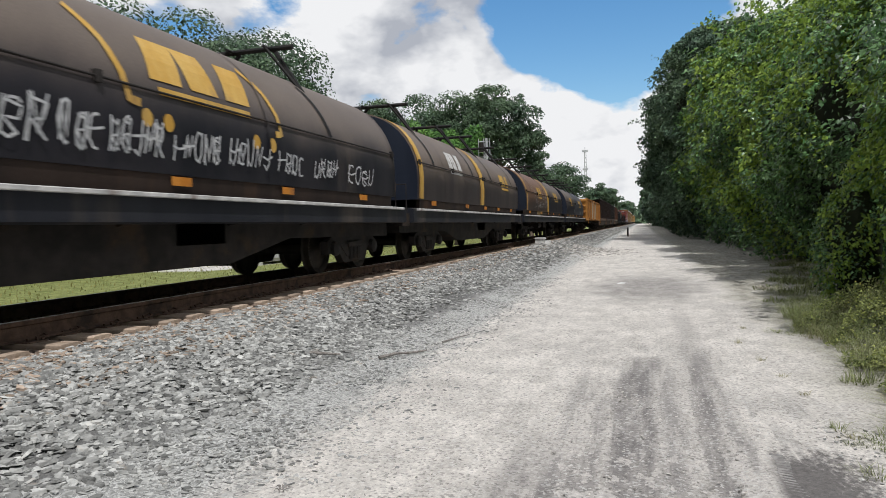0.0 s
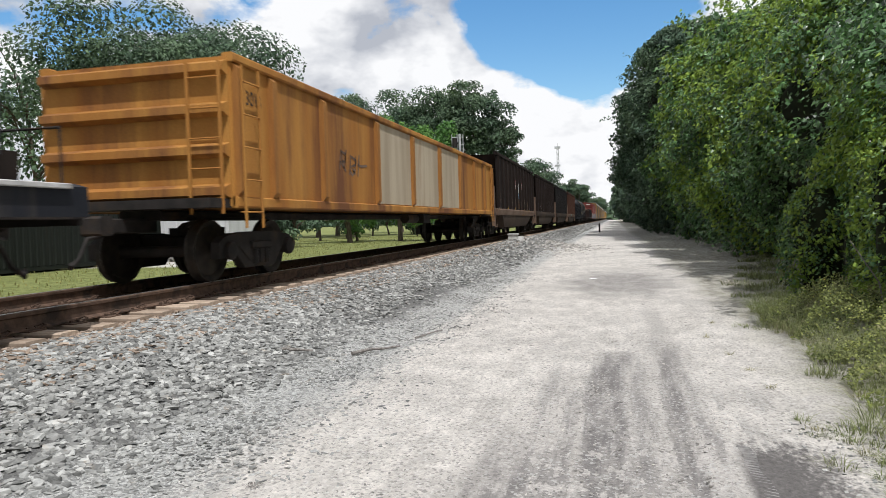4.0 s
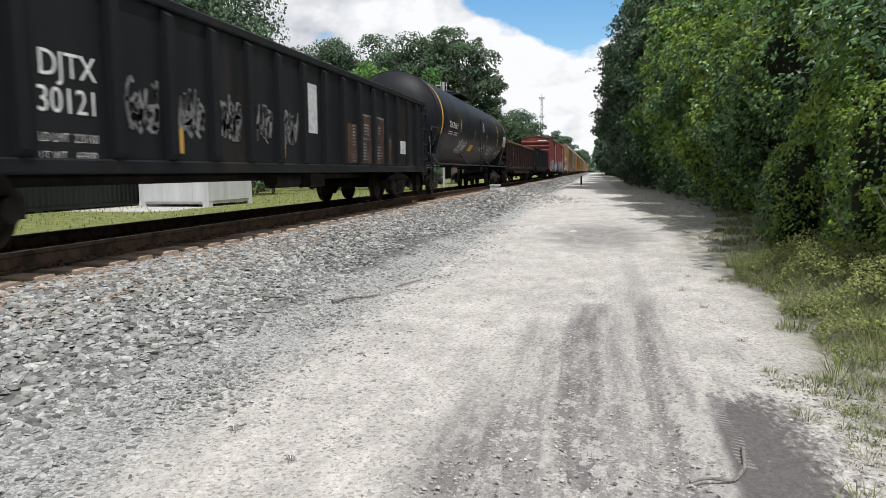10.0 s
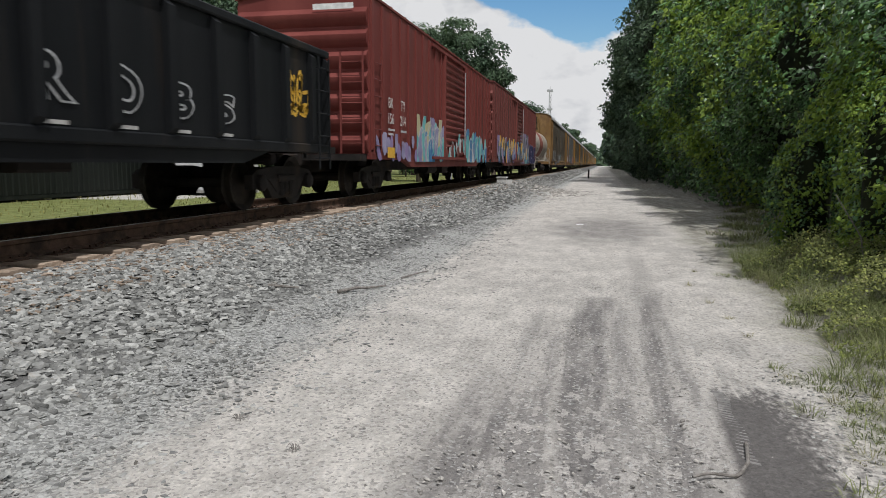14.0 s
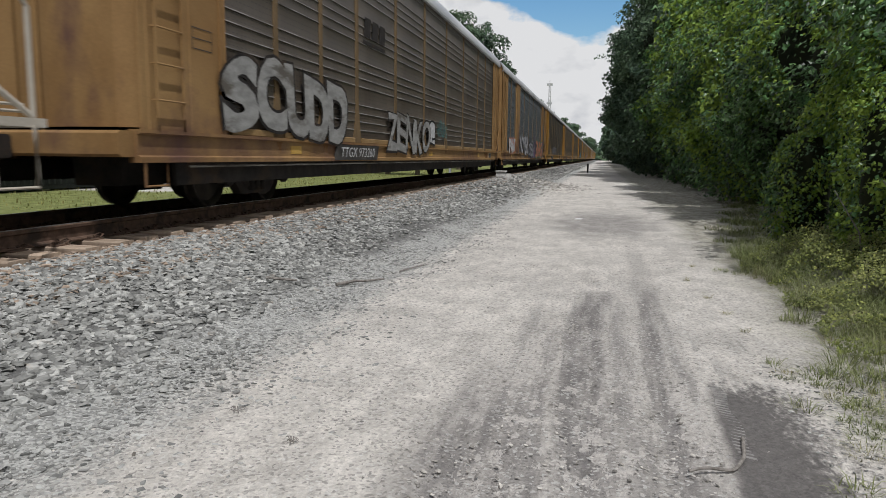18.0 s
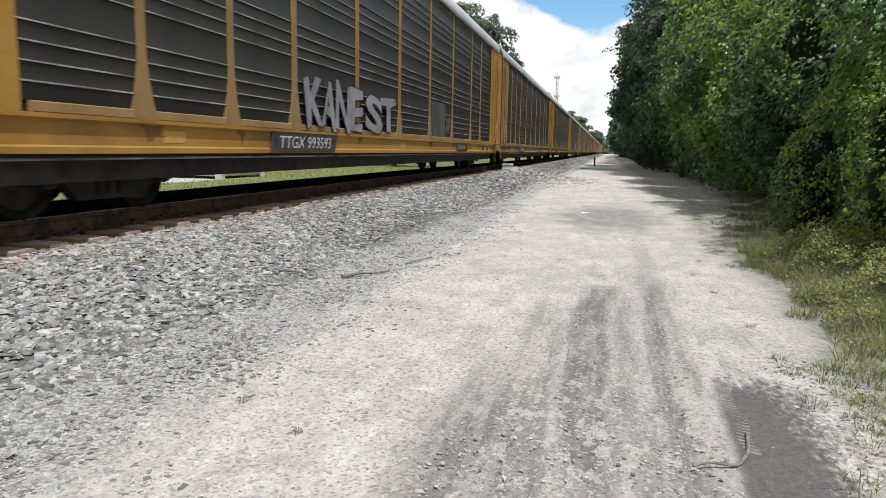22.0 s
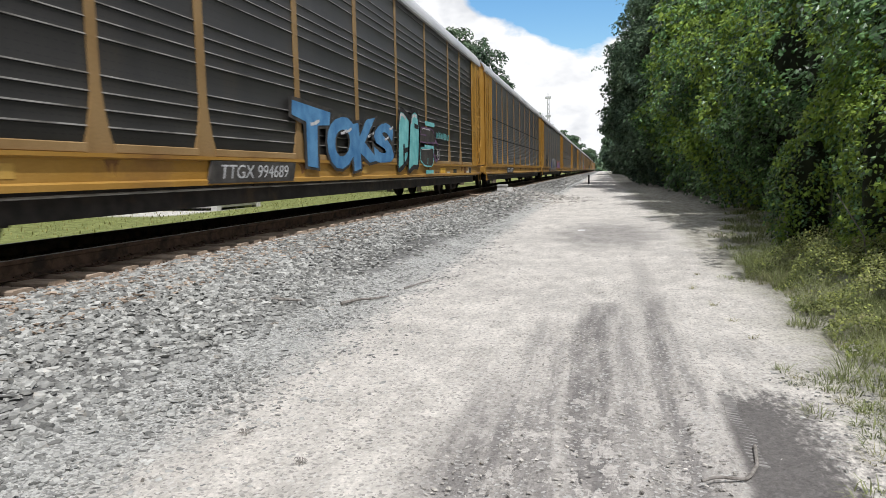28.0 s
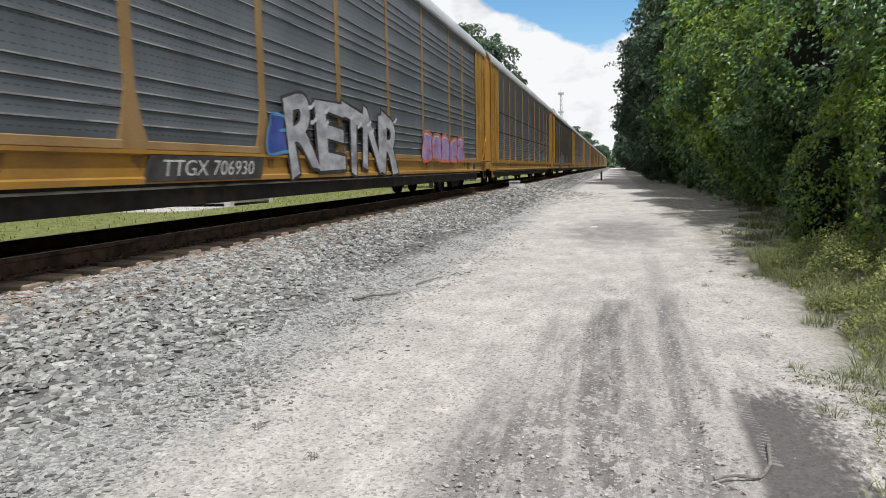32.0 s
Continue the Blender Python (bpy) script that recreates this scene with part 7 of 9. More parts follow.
root, h = boxcar(223.95, 239.9, 0.86, 4.27, M_BOXRED, (230.86, 234.1), 22, "bright red ribbed boxcar with teal graffiti")
c = 231.925
sf = flat(1.552)
lettering("BK", 0.24, 225.1 - c, 2.02, sf, root, M_WHITE, 0.95)
lettering("TY", 0.24, 226.1 - c, 2.02, sf, root, M_WHITE, 0.95)
lettering("156", 0.24, 225.05 - c, 1.66, sf, root, M_WHITE, 0.95)
lettering("214", 0.24, 226.05 - c, 1.66, sf, root, M_WHITE, 0.95)
bars([(225.1 - c, 1.5, 0.5, 0.05), (225.1 - c, 1.4, 0.4, 0.05), (226.1 - c, 1.5, 0.5, 0.05)], sf, root, M_OFFWHITE)
wild(root, 224.2 - c, 228.0 - c, 0.80, 1.45, sf, (M_LILAC, M_PURPLE, M_LILAC), M_PURPLE, 34, 16)
wild(root, 227.6 - c, 230.8 - c, 0.80, 2.05, sf, (M_TEAL, M_CREAMSPRAY, M_TEAL, M_BLUE, M_LILAC), M_OFFWHITE, 31, 26)
wild(root, 230.9 - c, 233.9 - c, 0.95, 1.75, flat(1.575), (M_OFFWHITE, M_BOXBROWN, M_TEAL), M_OFFWHITE, 32, 12)
wild(root, 234.3 - c, 238.9 - c, 0.80, 2.0, sf, (M_TEAL, M_BLUE, M_TEAL, M_OFFWHITE), M_OFFWHITE, 33, 22)
part("yellow_patch", Geo().box(1.562, 1.568, 225.0 - c, 225.55 - c, 0.88, 1.12), M_YELSPRAY, root)
bars([(0.3, 3.95, 0.9, 0.12)], lambda y, z: (y, -h - 0.135, z), root, M_WHITE)

root, h = boxcar(241.0, 260.9, 0.86, 4.40, M_BOXBROWN, (249.3, 252.3), 26, "maroon boxcar covered with blue and yellow graffiti")
c = 250.95
wild(root, 242.0 - c, 249.2 - c, 0.80, 2.1, sf, (M_YELSPRAY, M_PURPLE, M_SLATE, M_BLUE), M_OFFWHITE, 35, 34)
wild(root, 249.3 - c, 252.4 - c, 0.95, 2.0, flat(1.575), (M_SLATE, M_BLUE, M_YELSPRAY, M_GREYWASH), M_OFFWHITE, 37, 18)
wild(root, 251.2 - c, 256.2 - c, 0.75, 2.6, flat(1.553), (M_GREYWASH, M_SLATE, M_GREYWASH, M_PURPLE), M_GREYWASH, 38, 34)
wild(root, 251.6 - c, 256.2 - c, 0.85, 1.75, flat(1.563), (M_YELSPRAY, M_BLUE, M_OFFWHITE), M_BLACK, 41, 13)
wild(root, 253.4 - c, 256.3 - c, 0.75, 1.25, flat(1.569), (M_BLUE, M_TEAL), M_OFFWHITE, 39, 12)
piece(root, "KERO", 256.1 - c, 260.8 - c, 0.82, 2.0, flat(1.556), M_INK, M_LILAC, 40, 0.03, 0.075, 0.025)
wild(root, 255.9 - c, 256.6 - c, 0.85, 2.0, flat(1.5535), (M_BLUE, M_TEAL), M_OFFWHITE, 42, 8)
tag_strokes(root, [(253.6 - c, 254.5 - c, 2.0, 2.6, 4, 2), (255.0 - c, 255.6 - c, 2.1, 2.5, 5, 2)], flat(1.57), M_OFFWHITE, 0.05)

root, h = tank_car(261.3, 276.4, 1.32, 2.36, M_TANKWHITE, 14, "dirty cream tank car with a red-brown band", frame_mat=M_TANKWHITE, band=(267.2, 270.2, M_TANKRED), shell=1.3, bogie=2.65)
c = 268.85
sf = round_surf(1.32, 2.36)
lettering("RCRX 2224", 0.19, 264.2 - c, 2.22, sf, root, M_PLATE, 0.95)
bars([(264.2 - c + 0.6 * i, 1.98 - 0.09 * j, 0.5, 0.04) for i in range(3) for j in range(3)], sf, root, M_SILL)
bars([(263.85 - c, 2.1, 0.04, 0.5), (266.6 - c, 1.9, 0.04, 0.5), (272.4 - c, 2.1, 0.04, 0.4)], sf, root, M_PLATE)

GAPS = [276.95, 304.72, 333.45, 362.23, 390.86, 419.49, 448.15, 476.88, 505.56, 534.16]
RACKS = [("tan", "ribbed", M_AROLD, "dusty brown autorack car with white graffiti"),
         ("blue", "ribbed", M_AROLD, "blue-grey autorack car covered with graffiti"),
         ("dark", "ribbed", M_ARYELLOW, "dark grey autorack car with yellow posts"),
         ("brown", "ribbed", M_AROLD, "brown-grey autorack car with flared yellow posts"),
         ("brown", "ribbed", M_ARYELLOW, "brown autorack car with narrow yellow posts"),
         ("dark", "ribbed", M_ARYELLOW, "dark grey autorack car with blue graffiti"),
         ("grey", "fine", M_ARYELLOW, "galvanised grey autorack car with wide yellow posts"),
         ("blue", "ribbed", M_ARYELLOW, "blue-grey autorack car with white graffiti"),
         ("grey", "fine", M_ARYELLOW, "galvanised grey autorack car with yellow end bays")]
rack = []
for k, (p, st, paint, lab) in enumerate(RACKS):
    rack.append(autorack(GAPS[k], GAPS[k + 1], p, st, paint, lab) + ((GAPS[k] + GAPS[k + 1]) / 2,))

SF = flat(1.535)
root, h, c = rack[0]
piece(root, "SCUDD", 279.35 - c, 283.8 - c, 1.02, 2.12, SF, M_DULLSPRAY, M_STEEL, 51, 0.02, 0.055, 0.035)
piece(root, "ZENKO", 286.4 - c, 290.4 - c, 0.85, 1.75, SF, M_DULLSPRAY, M_STEEL, 52, 0.02, 0.03, 0.035)
chunky(root, 290.3 - c, 291.1 - c, 1.1, 1.75, 1, SF, M_OFFWHITE, M_BLACK, M_OFFWHITE, 53)
tag_strokes(root, [(291.3 - c, 291.7 - c, 1.3, 1.8, 54, 2), (291.7 - c, 292.2 - c, 1.35, 1.85, 55, 3), (292.2 - c, 292.7 - c, 1.3, 1.75, 56, 3)], SF, M_SLATETEAL, 0.03)
rack_number(root, h, "TTGX 973260", 283.3 - c)
g = Geo()
for q in range(3):
    patch(g, 284.95 + 0.5 * q - c, 285.35 + 0.5 * q - c, 3.2, 3.6, flat(1.486), 2, 0.06)
patch(g, 284.9 - c, 286.4 - c, 3.06, 3.13, flat(1.486), 1)
part("logo", g, M_STEEL, root, "faded dark painted logo shape")
root, h, c = rack[1]
piece(root, "PANT", 308.1 - c, 310.65 - c, 1.02, 1.85, flat(1.525), M_OFFWHITE, M_REDSPRAY, 55, 0.0, 0.045, 0.05)
piece(root, "NOTER", 312.9 - c, 317.6 - c, 0.98, 2.15, SF, M_PALESPRAY, M_PLATE, 56, 0.03, 0.03, 0.035)
piece(root, "CRES", 318.0 - c, 321.0 - c, 0.85, 1.75, SF, M_GREYWASH, M_BLACK, 57, 0.0, 0.03, 0.05, glow=M_SLATE)
throw_up(root, 321.7 - c, 323.0 - c, 0.85, 1.95, 3, SF, M_PLUM, 58, 0.07)
throw_up(root, 321.8 - c, 322.9 - c, 1.7, 2.2, 2, SF, M_PLUM, 68, 0.05)
wild(root, 320.6 - c, 329.2 - c, 0.74, 2.1, flat(1.5315), (M_GREYWASH, M_PLUM, M_GREYWASH, M_PURPLEDUST), M_PLUM, 60, 26)
piece(root, "ZHRS", 323.1 - c, 328.5 - c, 0.80, 2.02, flat(1.545), M_SALMON, M_GREENSPRAY, 59, 0.05, 0.05, 0.045, M_ORANGECAR)
throw_up(root, 328.4 - c, 329.2 - c, 0.9, 2.0, 2, flat(1.55), M_PLUM, 69, 0.06)
tag_strokes(root, [(329.4 - c, 331.6 - c, 1.6, 1.95, 4, 7), (329.5 - c, 331.6 - c, 1.25, 1.55, 5, 7)], SF, M_BLACK, 0.04)
for y in (311.8, 328.9):
    part("wide_panel", Geo().box(1.46, 1.53, y - c - 0.8, y - c + 0.8, 1.04, 4.96, 0.01), M_AROLD, root, "wide old yellow panel")
lettering("CTTX 694304", 0.17, 313.9 - c, 0.765, flat(1.4885), root, M_PALECHALK, 1.5)
root, h, c = rack[2]
piece(root, "KANE", 341.6 - c, 344.2 - c, 1.05, 1.95, SF, M_GREYWASH, M_PLATE, 71, 0.0, 0.035, 0.015)
piece(root, "ST", 344.5 - c, 346.4 - c, 1.1, 1.85, SF, M_GREYWASH, M_PLATE, 72, 0.0, 0.035, 0.015)
# rolled-over patches of grey-green paint
for y0, y1, z0, z1, seed in ((349.9, 351.8, 1.06, 2.1, 3), (351.75, 352.45, 1.32, 1.72, 4)):
    r = random.Random(seed)
    g = Geo()
    rim = []
    for j in range(19):
        z = z0 + (z1 - z0) * j / 18
        rim += [(1.486, y0 + r.uniform(0, 0.13) - c, z), (1.486, y1 - r.uniform(0, 0.16) - c, z)]
    g.add(rim, [(2 * j, 2 * j + 1, 2 * j + 3, 2 * j + 2) for j in range(18)])
    part("painted_over_patch", g, M_BUFF, root, "grey-green rolled-over paint patch")
bars([(353.55 - c + 0.28 * i, 0.78, 0.2, 0.12) for i in range(4)], flat(1.534), part("number_plate", Geo().prism([(353.3 - c, 0.70), (354.9 - c, 0.70), (355.1 - c, 0.97), (353.4 - c, 0.97)], 0, 1.49, 1.53), M_PLATE, root, "dark plate with worn yellow marks"), M_ARTAN)
rack_number(root, h, "TTGX 993593", 340.45 - c)
root, h, c = rack[3]
bars([(382.35 - c + 0.33 * i, 0.74, 0.26, 0.17) for i in range(3)], flat(1.534), root, M_GREYWASH)
rack_number(root, h, "TTGX 987402", 369.6 - c)
root, h, c = rack[4]
g = Geo()
patch(g, 398.7 - c, 401.4 - c, 3.15, 3.55, SF, 1)
part("name_board", g, M_PLATE, root)
bars([(398.9 - c + 0.8 * i, 3.22, 0.55, 0.26) for i in range(3)], flat(1.54), root, M_YELLOW)
rack_number(root, h, "TTGX 852181", 397.4 - c)
root, h, c = rack[5]
piece(root, "TOKS", 429.85 - c, 435.3 - c, 0.92, 1.92, SF, M_BLUE, M_PLATE, 61, 0.04, 0.05, 0.045, M_OFFWHITE)
chunky(root, 435.6 - c, 437.6 - c, 0.8, 2.3, 2, SF, M_TEAL, M_BLACK, M_OFFWHITE, 62)
chunky(root, 437.7 - c, 439.35 - c, 1.58, 2.05, 1, SF, M_PLATE, M_PLUM, M_OFFWHITE, 66)
chunky(root, 437.7 - c, 439.3 - c, 0.98, 1.45, 1, SF, M_PLATE, M_TEAL, M_OFFWHITE, 68)
throw_up(root, 439.3 - c, 439.8 - c, 1.05, 1.75, 1, SF, M_PLUM, 70, 0.09)
g = Geo()
for y0, y1, z0, z1 in ((438.3, 439.4, 2.08, 2.2), (438.2, 439.25, 1.47, 1.54), (438.3, 439.2, 0.74, 0.84)):
    patch(g, y0 - c, y1 - c, z0, z1, flat(1.541), 1)
part("graffiti_fill", g, M_TEAL, root)
tag_strokes(root, [(439.64 - c + 0.3 * i, 439.9 - c + 0.3 * i, 1.77, 1.97, 67 + i, 3) for i in range(6)], SF, M_TEAL, 0.04)
tag_strokes(root, [(439.72 - c, 440.0 - c, 1.14, 1.44, 21, 3)], SF, M_OFFWHITE, 0.03)
bars([(439.56 - c + 0.19 * i, 0.76, 0.15, 0.035) for i in range(3)] + [(439.62 - c + 0.19 * i, 0.67, 0.035, 0.09) for i in range(3)], flat(1.49), root, M_RAIL)
bars([(440.3 - c, 0.75, 0.7, 0.16)], flat(1.49), root, M_YELSPRAY)
bars([(441.26 - c, 0.70, 0.43, 0.09), (444.5 - c, 0.74, 0.25, 0.07)], flat(1.49), root, M_OFFWHITE)
bars([(442.2 - c, 0.69, 0.53, 0.18)], flat(1.49), root, M_PLATE)
rack_number(root, h, "TTGX 994689", 427.35 - c)
root, h, c = rack[6]
rack_number(root, h, "TTGX 965579", 455.6 - c)
g = Geo()
for q in range(2):
    patch(g, 468.35 - c + 0.36 * q, 468.66 - c + 0.36 * q, 0.885, 0.935, flat(1.492), 1)
    patch(g, 468.46 - c + 0.36 * q, 468.54 - c + 0.36 * q, 0.72, 0.885, flat(1.492), 1)
for q in (1, -1):
    ribbon(g, line((469.22 - c - 0.12 * q, 0.72), (469.22 - c + 0.12 * q, 0.935), 3), 0.07, flat(1.492 + 0.001 * q))
part("logo", g, M_TANKRED, root, "worn red-brown painted logo shape")
root, h, c = rack[7]
tag_strokes(root, [(480.2 - c, 482.3 - c, 1.2, 2.1, 8, 3)], flat(1.60), M_BLACK, 0.14)
chunky(root, 487.5 - c, 488.2 - c, 1.0, 1.6, 1, flat(1.53), M_NAVYSPRAY, M_BLUE, M_NAVYSPRAY, 63)
piece(root, "RETNR", 488.2 - c, 493.6 - c, 0.70, 2.0, SF, M_PALESPRAY, M_PLATE, 64, 0.02, 0.03, 0.03, M_OFFWHITE)
chunky(root, 495.7 - c, 500.8 - c, 0.95, 1.75, 5, SF, M_PURPLE, M_REDSPRAY, M_OFFWHITE, 65)
rack_number(root, h, "TTGX 706930", 484.9 - c)
# the rest of the train, ever further off
gap = GAPS[-1]
for k in range(13):
    src, _, c0 = rack[(2, 6, 7, 4, 3, 5, 8)[k % 7]]
    ob = copy_thing(src, Matrix())
    CARS.append((ob, gap + 14.31))
    gap += 28.62


# ---- plants ----
def leaf_mesh(name, centres, normals, size, rng, droop=0.35):
    """Leaves as pointed quads round given places, facing roughly the given ways."""
    n = len(centres)
    nrm = normals + rng.normal(0, 0.55, (n, 3))
    nrm /= np.linalg.norm(nrm, axis=1, keepdims=True) + 1e-9
    down = np.stack([rng.normal(0, 0.6, n), rng.normal(0, 0.6, n), -droop - rng.random(n)], 1)
    axis = down - nrm * np.sum(down * nrm, 1, keepdims=True)
    axis /= np.linalg.norm(axis, axis=1, keepdims=True) + 1e-9
    side = np.cross(nrm, axis)
    s = (size * rng.uniform(0.6, 1.35, n))[:, None]
    bend = nrm * s * 0.18
    v = np.stack([centres - axis * s * 0.5, centres + side * s * 0.42 - bend - axis * s * 0.1, centres + axis * s * 0.62, centres - side * s * 0.42 - bend - axis * s * 0.1], 1).reshape(-1, 3)
    return raw_mesh(name, v, np.arange(4 * n).reshape(n, 4))


def limbs(g, base, top, r, rnd_, spread, count):
    """A tapered trunk and its limbs."""
    base, top = Vector(base), Vector(top)
    mid = base.lerp(top, 0.5) + Vector((rnd_.uniform(-0.3, 0.3), rnd_.uniform(-0.3, 0.3), 0))
    g.tube([base - Vector((0, 0, 0.2)), base.lerp(mid, 0.15), mid, top], r, 10, r * 0.3)
    for k in range(count):
        a = rnd_.uniform(0, 6.28)
        s = base.lerp(top, rnd_.uniform(0.35, 0.9))
        e = s + Vector((math.cos(a) * spread * rnd_.uniform(0.5, 1), math.sin(a) * spread * rnd_.uniform(0.5, 1), spread * rnd_.uniform(0.2, 0.7)))
        g.tube([s, s.lerp(e, 0.5) + Vector((0, 0, 0.15 * spread)), e], r * 0.35, 6, r * 0.08)


def tree(name, x, y, height, spread, seed, mat, leaves, size, label, low=0.35, clumps=46, base=0.0, upright=0.0):
    """A tree whose crown is many leafy clumps on its limbs; upright: how far the clumps stretch upwards."""
    rnd_ = random.Random(seed)
    rng = np.random.default_rng(seed)
    root = tagged(new(name), label, "tree")
    root.location = (x, y, base)
    g = Geo()
    limbs(g, (0, 0, 0), (rnd_.uniform(-0.6, 0.6), rnd_.uniform(-0.6, 0.6), height * 0.82), max(0.16, height * 0.022), rnd_, spread * 0.75, 12)
    part("trunk", g, M_BARK, root)
    zc, hz = height * (low + 1) / 2, height * (1 - low) / 2
    cs = []
    while len(cs) < clumps:
        p = Vector((rnd_.uniform(-1, 1), rnd_.uniform(-1, 1), rnd_.uniform(-1, 1)))
        if not 0.45 < p.length < 1:
            continue
        # an uneven outline: some sides of the crown reach further out than others
        reach = 0.80 + 0.34 * noise.noise((p.x * 1.6 + seed, p.y * 1.6, p.z * 1.6))
        cr = rnd_.uniform(0.17, 0.33) * spread
        cs.append((p.x * spread * reach, p.y * spread * reach, zc + p.z * hz * reach, cr))
        # small sprays beyond the rim
        if rnd_.random() < 0.55 and p.z > -0.2:
            q = reach + rnd_.uniform(0.10, 0.26)
            cs.append((p.x * spread * q, p.y * spread * q, zc + p.z * hz * q, cr * 0.42))
    total = sum(c[3] ** 2 for c in cs)
    cen, nor = [], []
    for cx, cy, cz, cr in cs:
        per = max(12, int(leaves * cr * cr / total))
        d = rng.normal(0, 1, (per, 3))
        d /= np.linalg.norm(d, axis=1, keepdims=True)
        d[:, 2] = np.where((d[:, 2] < -0.2) & (rng.random(per) < 0.6), -d[:, 2], d[:, 2])
        rad = cr * (0.35 + 0.75 * rng.random((per, 1)) ** 0.45) * np.array([[1.15, 1.15, 0.8 + upright]])
        cen.append(np.array([[cx, cy, cz]]) + d * rad)
        nor.append(d + np.array([[0, 0, 0.5]]))
    me = leaf_mesh("crown", np.concatenate(cen), np.concatenate(nor), size, rng)
    part("crown", me, mat, root)
    return root


def vine_tree(x, y, rx, ry, height, seed, leaves, size, label, bright=0.12, lean=0.0, leaf_mat=None):
    """A tree wrapped from top to bottom in hanging vines."""
    rnd_ = random.Random(seed)
    rng = np.random.default_rng(seed)
    root = tagged(new("vine_covered_tree"), label, "tree", "overgrown verge")
    root.location = (x, y, 0)
    g = Geo()
    limbs(g, (0, 0, 0), (0, 0, height * 0.8), 0.16, rnd_, rx * 0.6, 8)
    part("trunk", g, M_BARK, root)

    def shell(a, t):
        """Radius at angle a and share of height t."""
        prof = ((0.66 if rx > 2 else 0.82) + (0.42 if rx > 2 else 0.26) * math.sin(min(1, t * 1.4) * math.pi * 0.72)) * max(0.0, 1 - max(0, t - 0.55) ** 2 / 0.2025) ** 0.5
        px, py, pz = math.cos(a) * rx, math.sin(a) * ry, t * height
        bulge = 1 + 0.28 * noise.noise((px * 0.45 + seed, py * 0.45, pz * 0.40)) + 0.27 * noise.noise((px * 0.95, py * 0.95 + seed, pz * 0.75)) + (0.06 + 0.10 * max(0.0, t - 0.55)) * noise.noise((px * 3.3, py * 3.3 + seed, pz * 1.1)) + 0.3 * max(0.0, t - 0.6) * noise.noise((px * 1.1 + 9, py * 1.1 + seed, pz * 0.9))
        return prof * bulge
    # core shell, the shade inside the foliage put into its near-black colour
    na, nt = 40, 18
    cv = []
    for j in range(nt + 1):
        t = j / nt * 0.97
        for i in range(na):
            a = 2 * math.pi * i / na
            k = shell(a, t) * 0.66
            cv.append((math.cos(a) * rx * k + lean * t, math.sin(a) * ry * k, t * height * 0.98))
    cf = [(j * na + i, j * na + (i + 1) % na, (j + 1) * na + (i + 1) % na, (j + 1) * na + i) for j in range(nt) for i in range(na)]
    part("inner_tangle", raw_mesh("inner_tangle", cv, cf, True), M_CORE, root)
    # the shell as a table, to look up many places at once
    ta, tz = 96, 48
    table = np.array([[shell(2 * math.pi * i / ta, j / tz) for j in range(tz + 1)] for i in range(ta)])

    def radius(a, t):
        fa = (a / (2 * math.pi) % 1.0) * ta
        ft = np.clip(t, 0, 0.999) * tz
        i0, j0 = fa.astype(int) % ta, ft.astype(int)
        u, w = fa - np.floor(fa), ft - j0
        i1 = (i0 + 1) % ta
        return (table[i0, j0] * (1 - u) + table[i1, j0] * u) * (1 - w) + (table[i0, j0 + 1] * (1 - u) + table[i1, j0 + 1] * u) * w
    big = max(1.0, size / 0.10) ** 0.7
    small = min(1.0, rx / 2.0)
    old, young = [[], []], [[], []]
    count = 0
    while count < leaves * 0.94:
        # a drape: a swollen brow of leaves with a curtain hanging below it
        a0 = rnd_.uniform(0.76 * math.pi, 1.62 * math.pi) if rnd_.random() < 0.88 else rnd_.uniform(0, 2 * math.pi)
        t0 = min(1.0, 0.06 + 0.98 * rnd_.random() ** 0.8)
        px, py, pz = math.cos(a0) * rx, math.sin(a0) * ry, t0 * height
        hollow = noise.noise((px * 0.6 + seed * 3, py * 0.6, pz * 0.4)) + 0.6 * noise.noise((px * 1.5, py * 1.5 + seed, pz * 0.8))
        if hollow < (0.24 if size < 0.11 and rx > 2 else 0.10) and rnd_.random() < 0.95:
            continue
        wide = rnd_.uniform(0.35, 1.0) * big * small
        long = rnd_.uniform(0.5, 2.3) * big * small
        deep = rnd_.uniform(0.22, 0.80) * big * small
        n = int(18 * (wide * long) / (size * size) ** 0.82) // 10 + 20
        s_ = rng.random(n) ** 1.25
        u = np.clip(rng.normal(0, 0.42, n), -1, 1)
        # the lower part parts into separate strands
        strand = np.round(u * 3.2) / 3.2 + rng.normal(0, 0.045, n)
        u = np.where(s_ > 0.42, u + (strand - u) * np.clip((s_ - 0.42) * 2.6, 0, 0.9), u)
        tail = 0.45 + 0.55 * np.abs(np.sin(np.round(u * 3.2) * 2.3 + seed + count))
        drop = s_ * long * np.where(s_ > 0.4, tail, 1.0)
        z = t0 * height + 0.12 * long * (1 - np.abs(u)) - drop - 0.25 * wide * u * u
        ang = a0 + u * wide / max(rx, ry)
        brow = deep * (1 - u * u) * np.where(s_ < 0.22, 0.35 + 0.65 * np.sin(s_ / 0.22 * math.pi / 2), 1.0 - 0.62 * (s_ - 0.22) / 0.78)
        r_ = radius(ang, z / height) * 0.93
        out = brow + rng.normal(0, 0.05, n) * big
        ca, sa = np.cos(ang), np.sin(ang)
        p = np.stack([ca * (rx * r_ + out) + lean * z / height, sa * (ry * r_ + out), z], 1)
        up = np.where(s_ < 0.3, 1.5 - 2.6 * s_, 0.55)
        q = np.stack([ca * 0.75, sa * 0.75, up], 1)
        keep = (z > 0.1) & (z < height * 1.06)
        p, q = p[keep], q[keep]
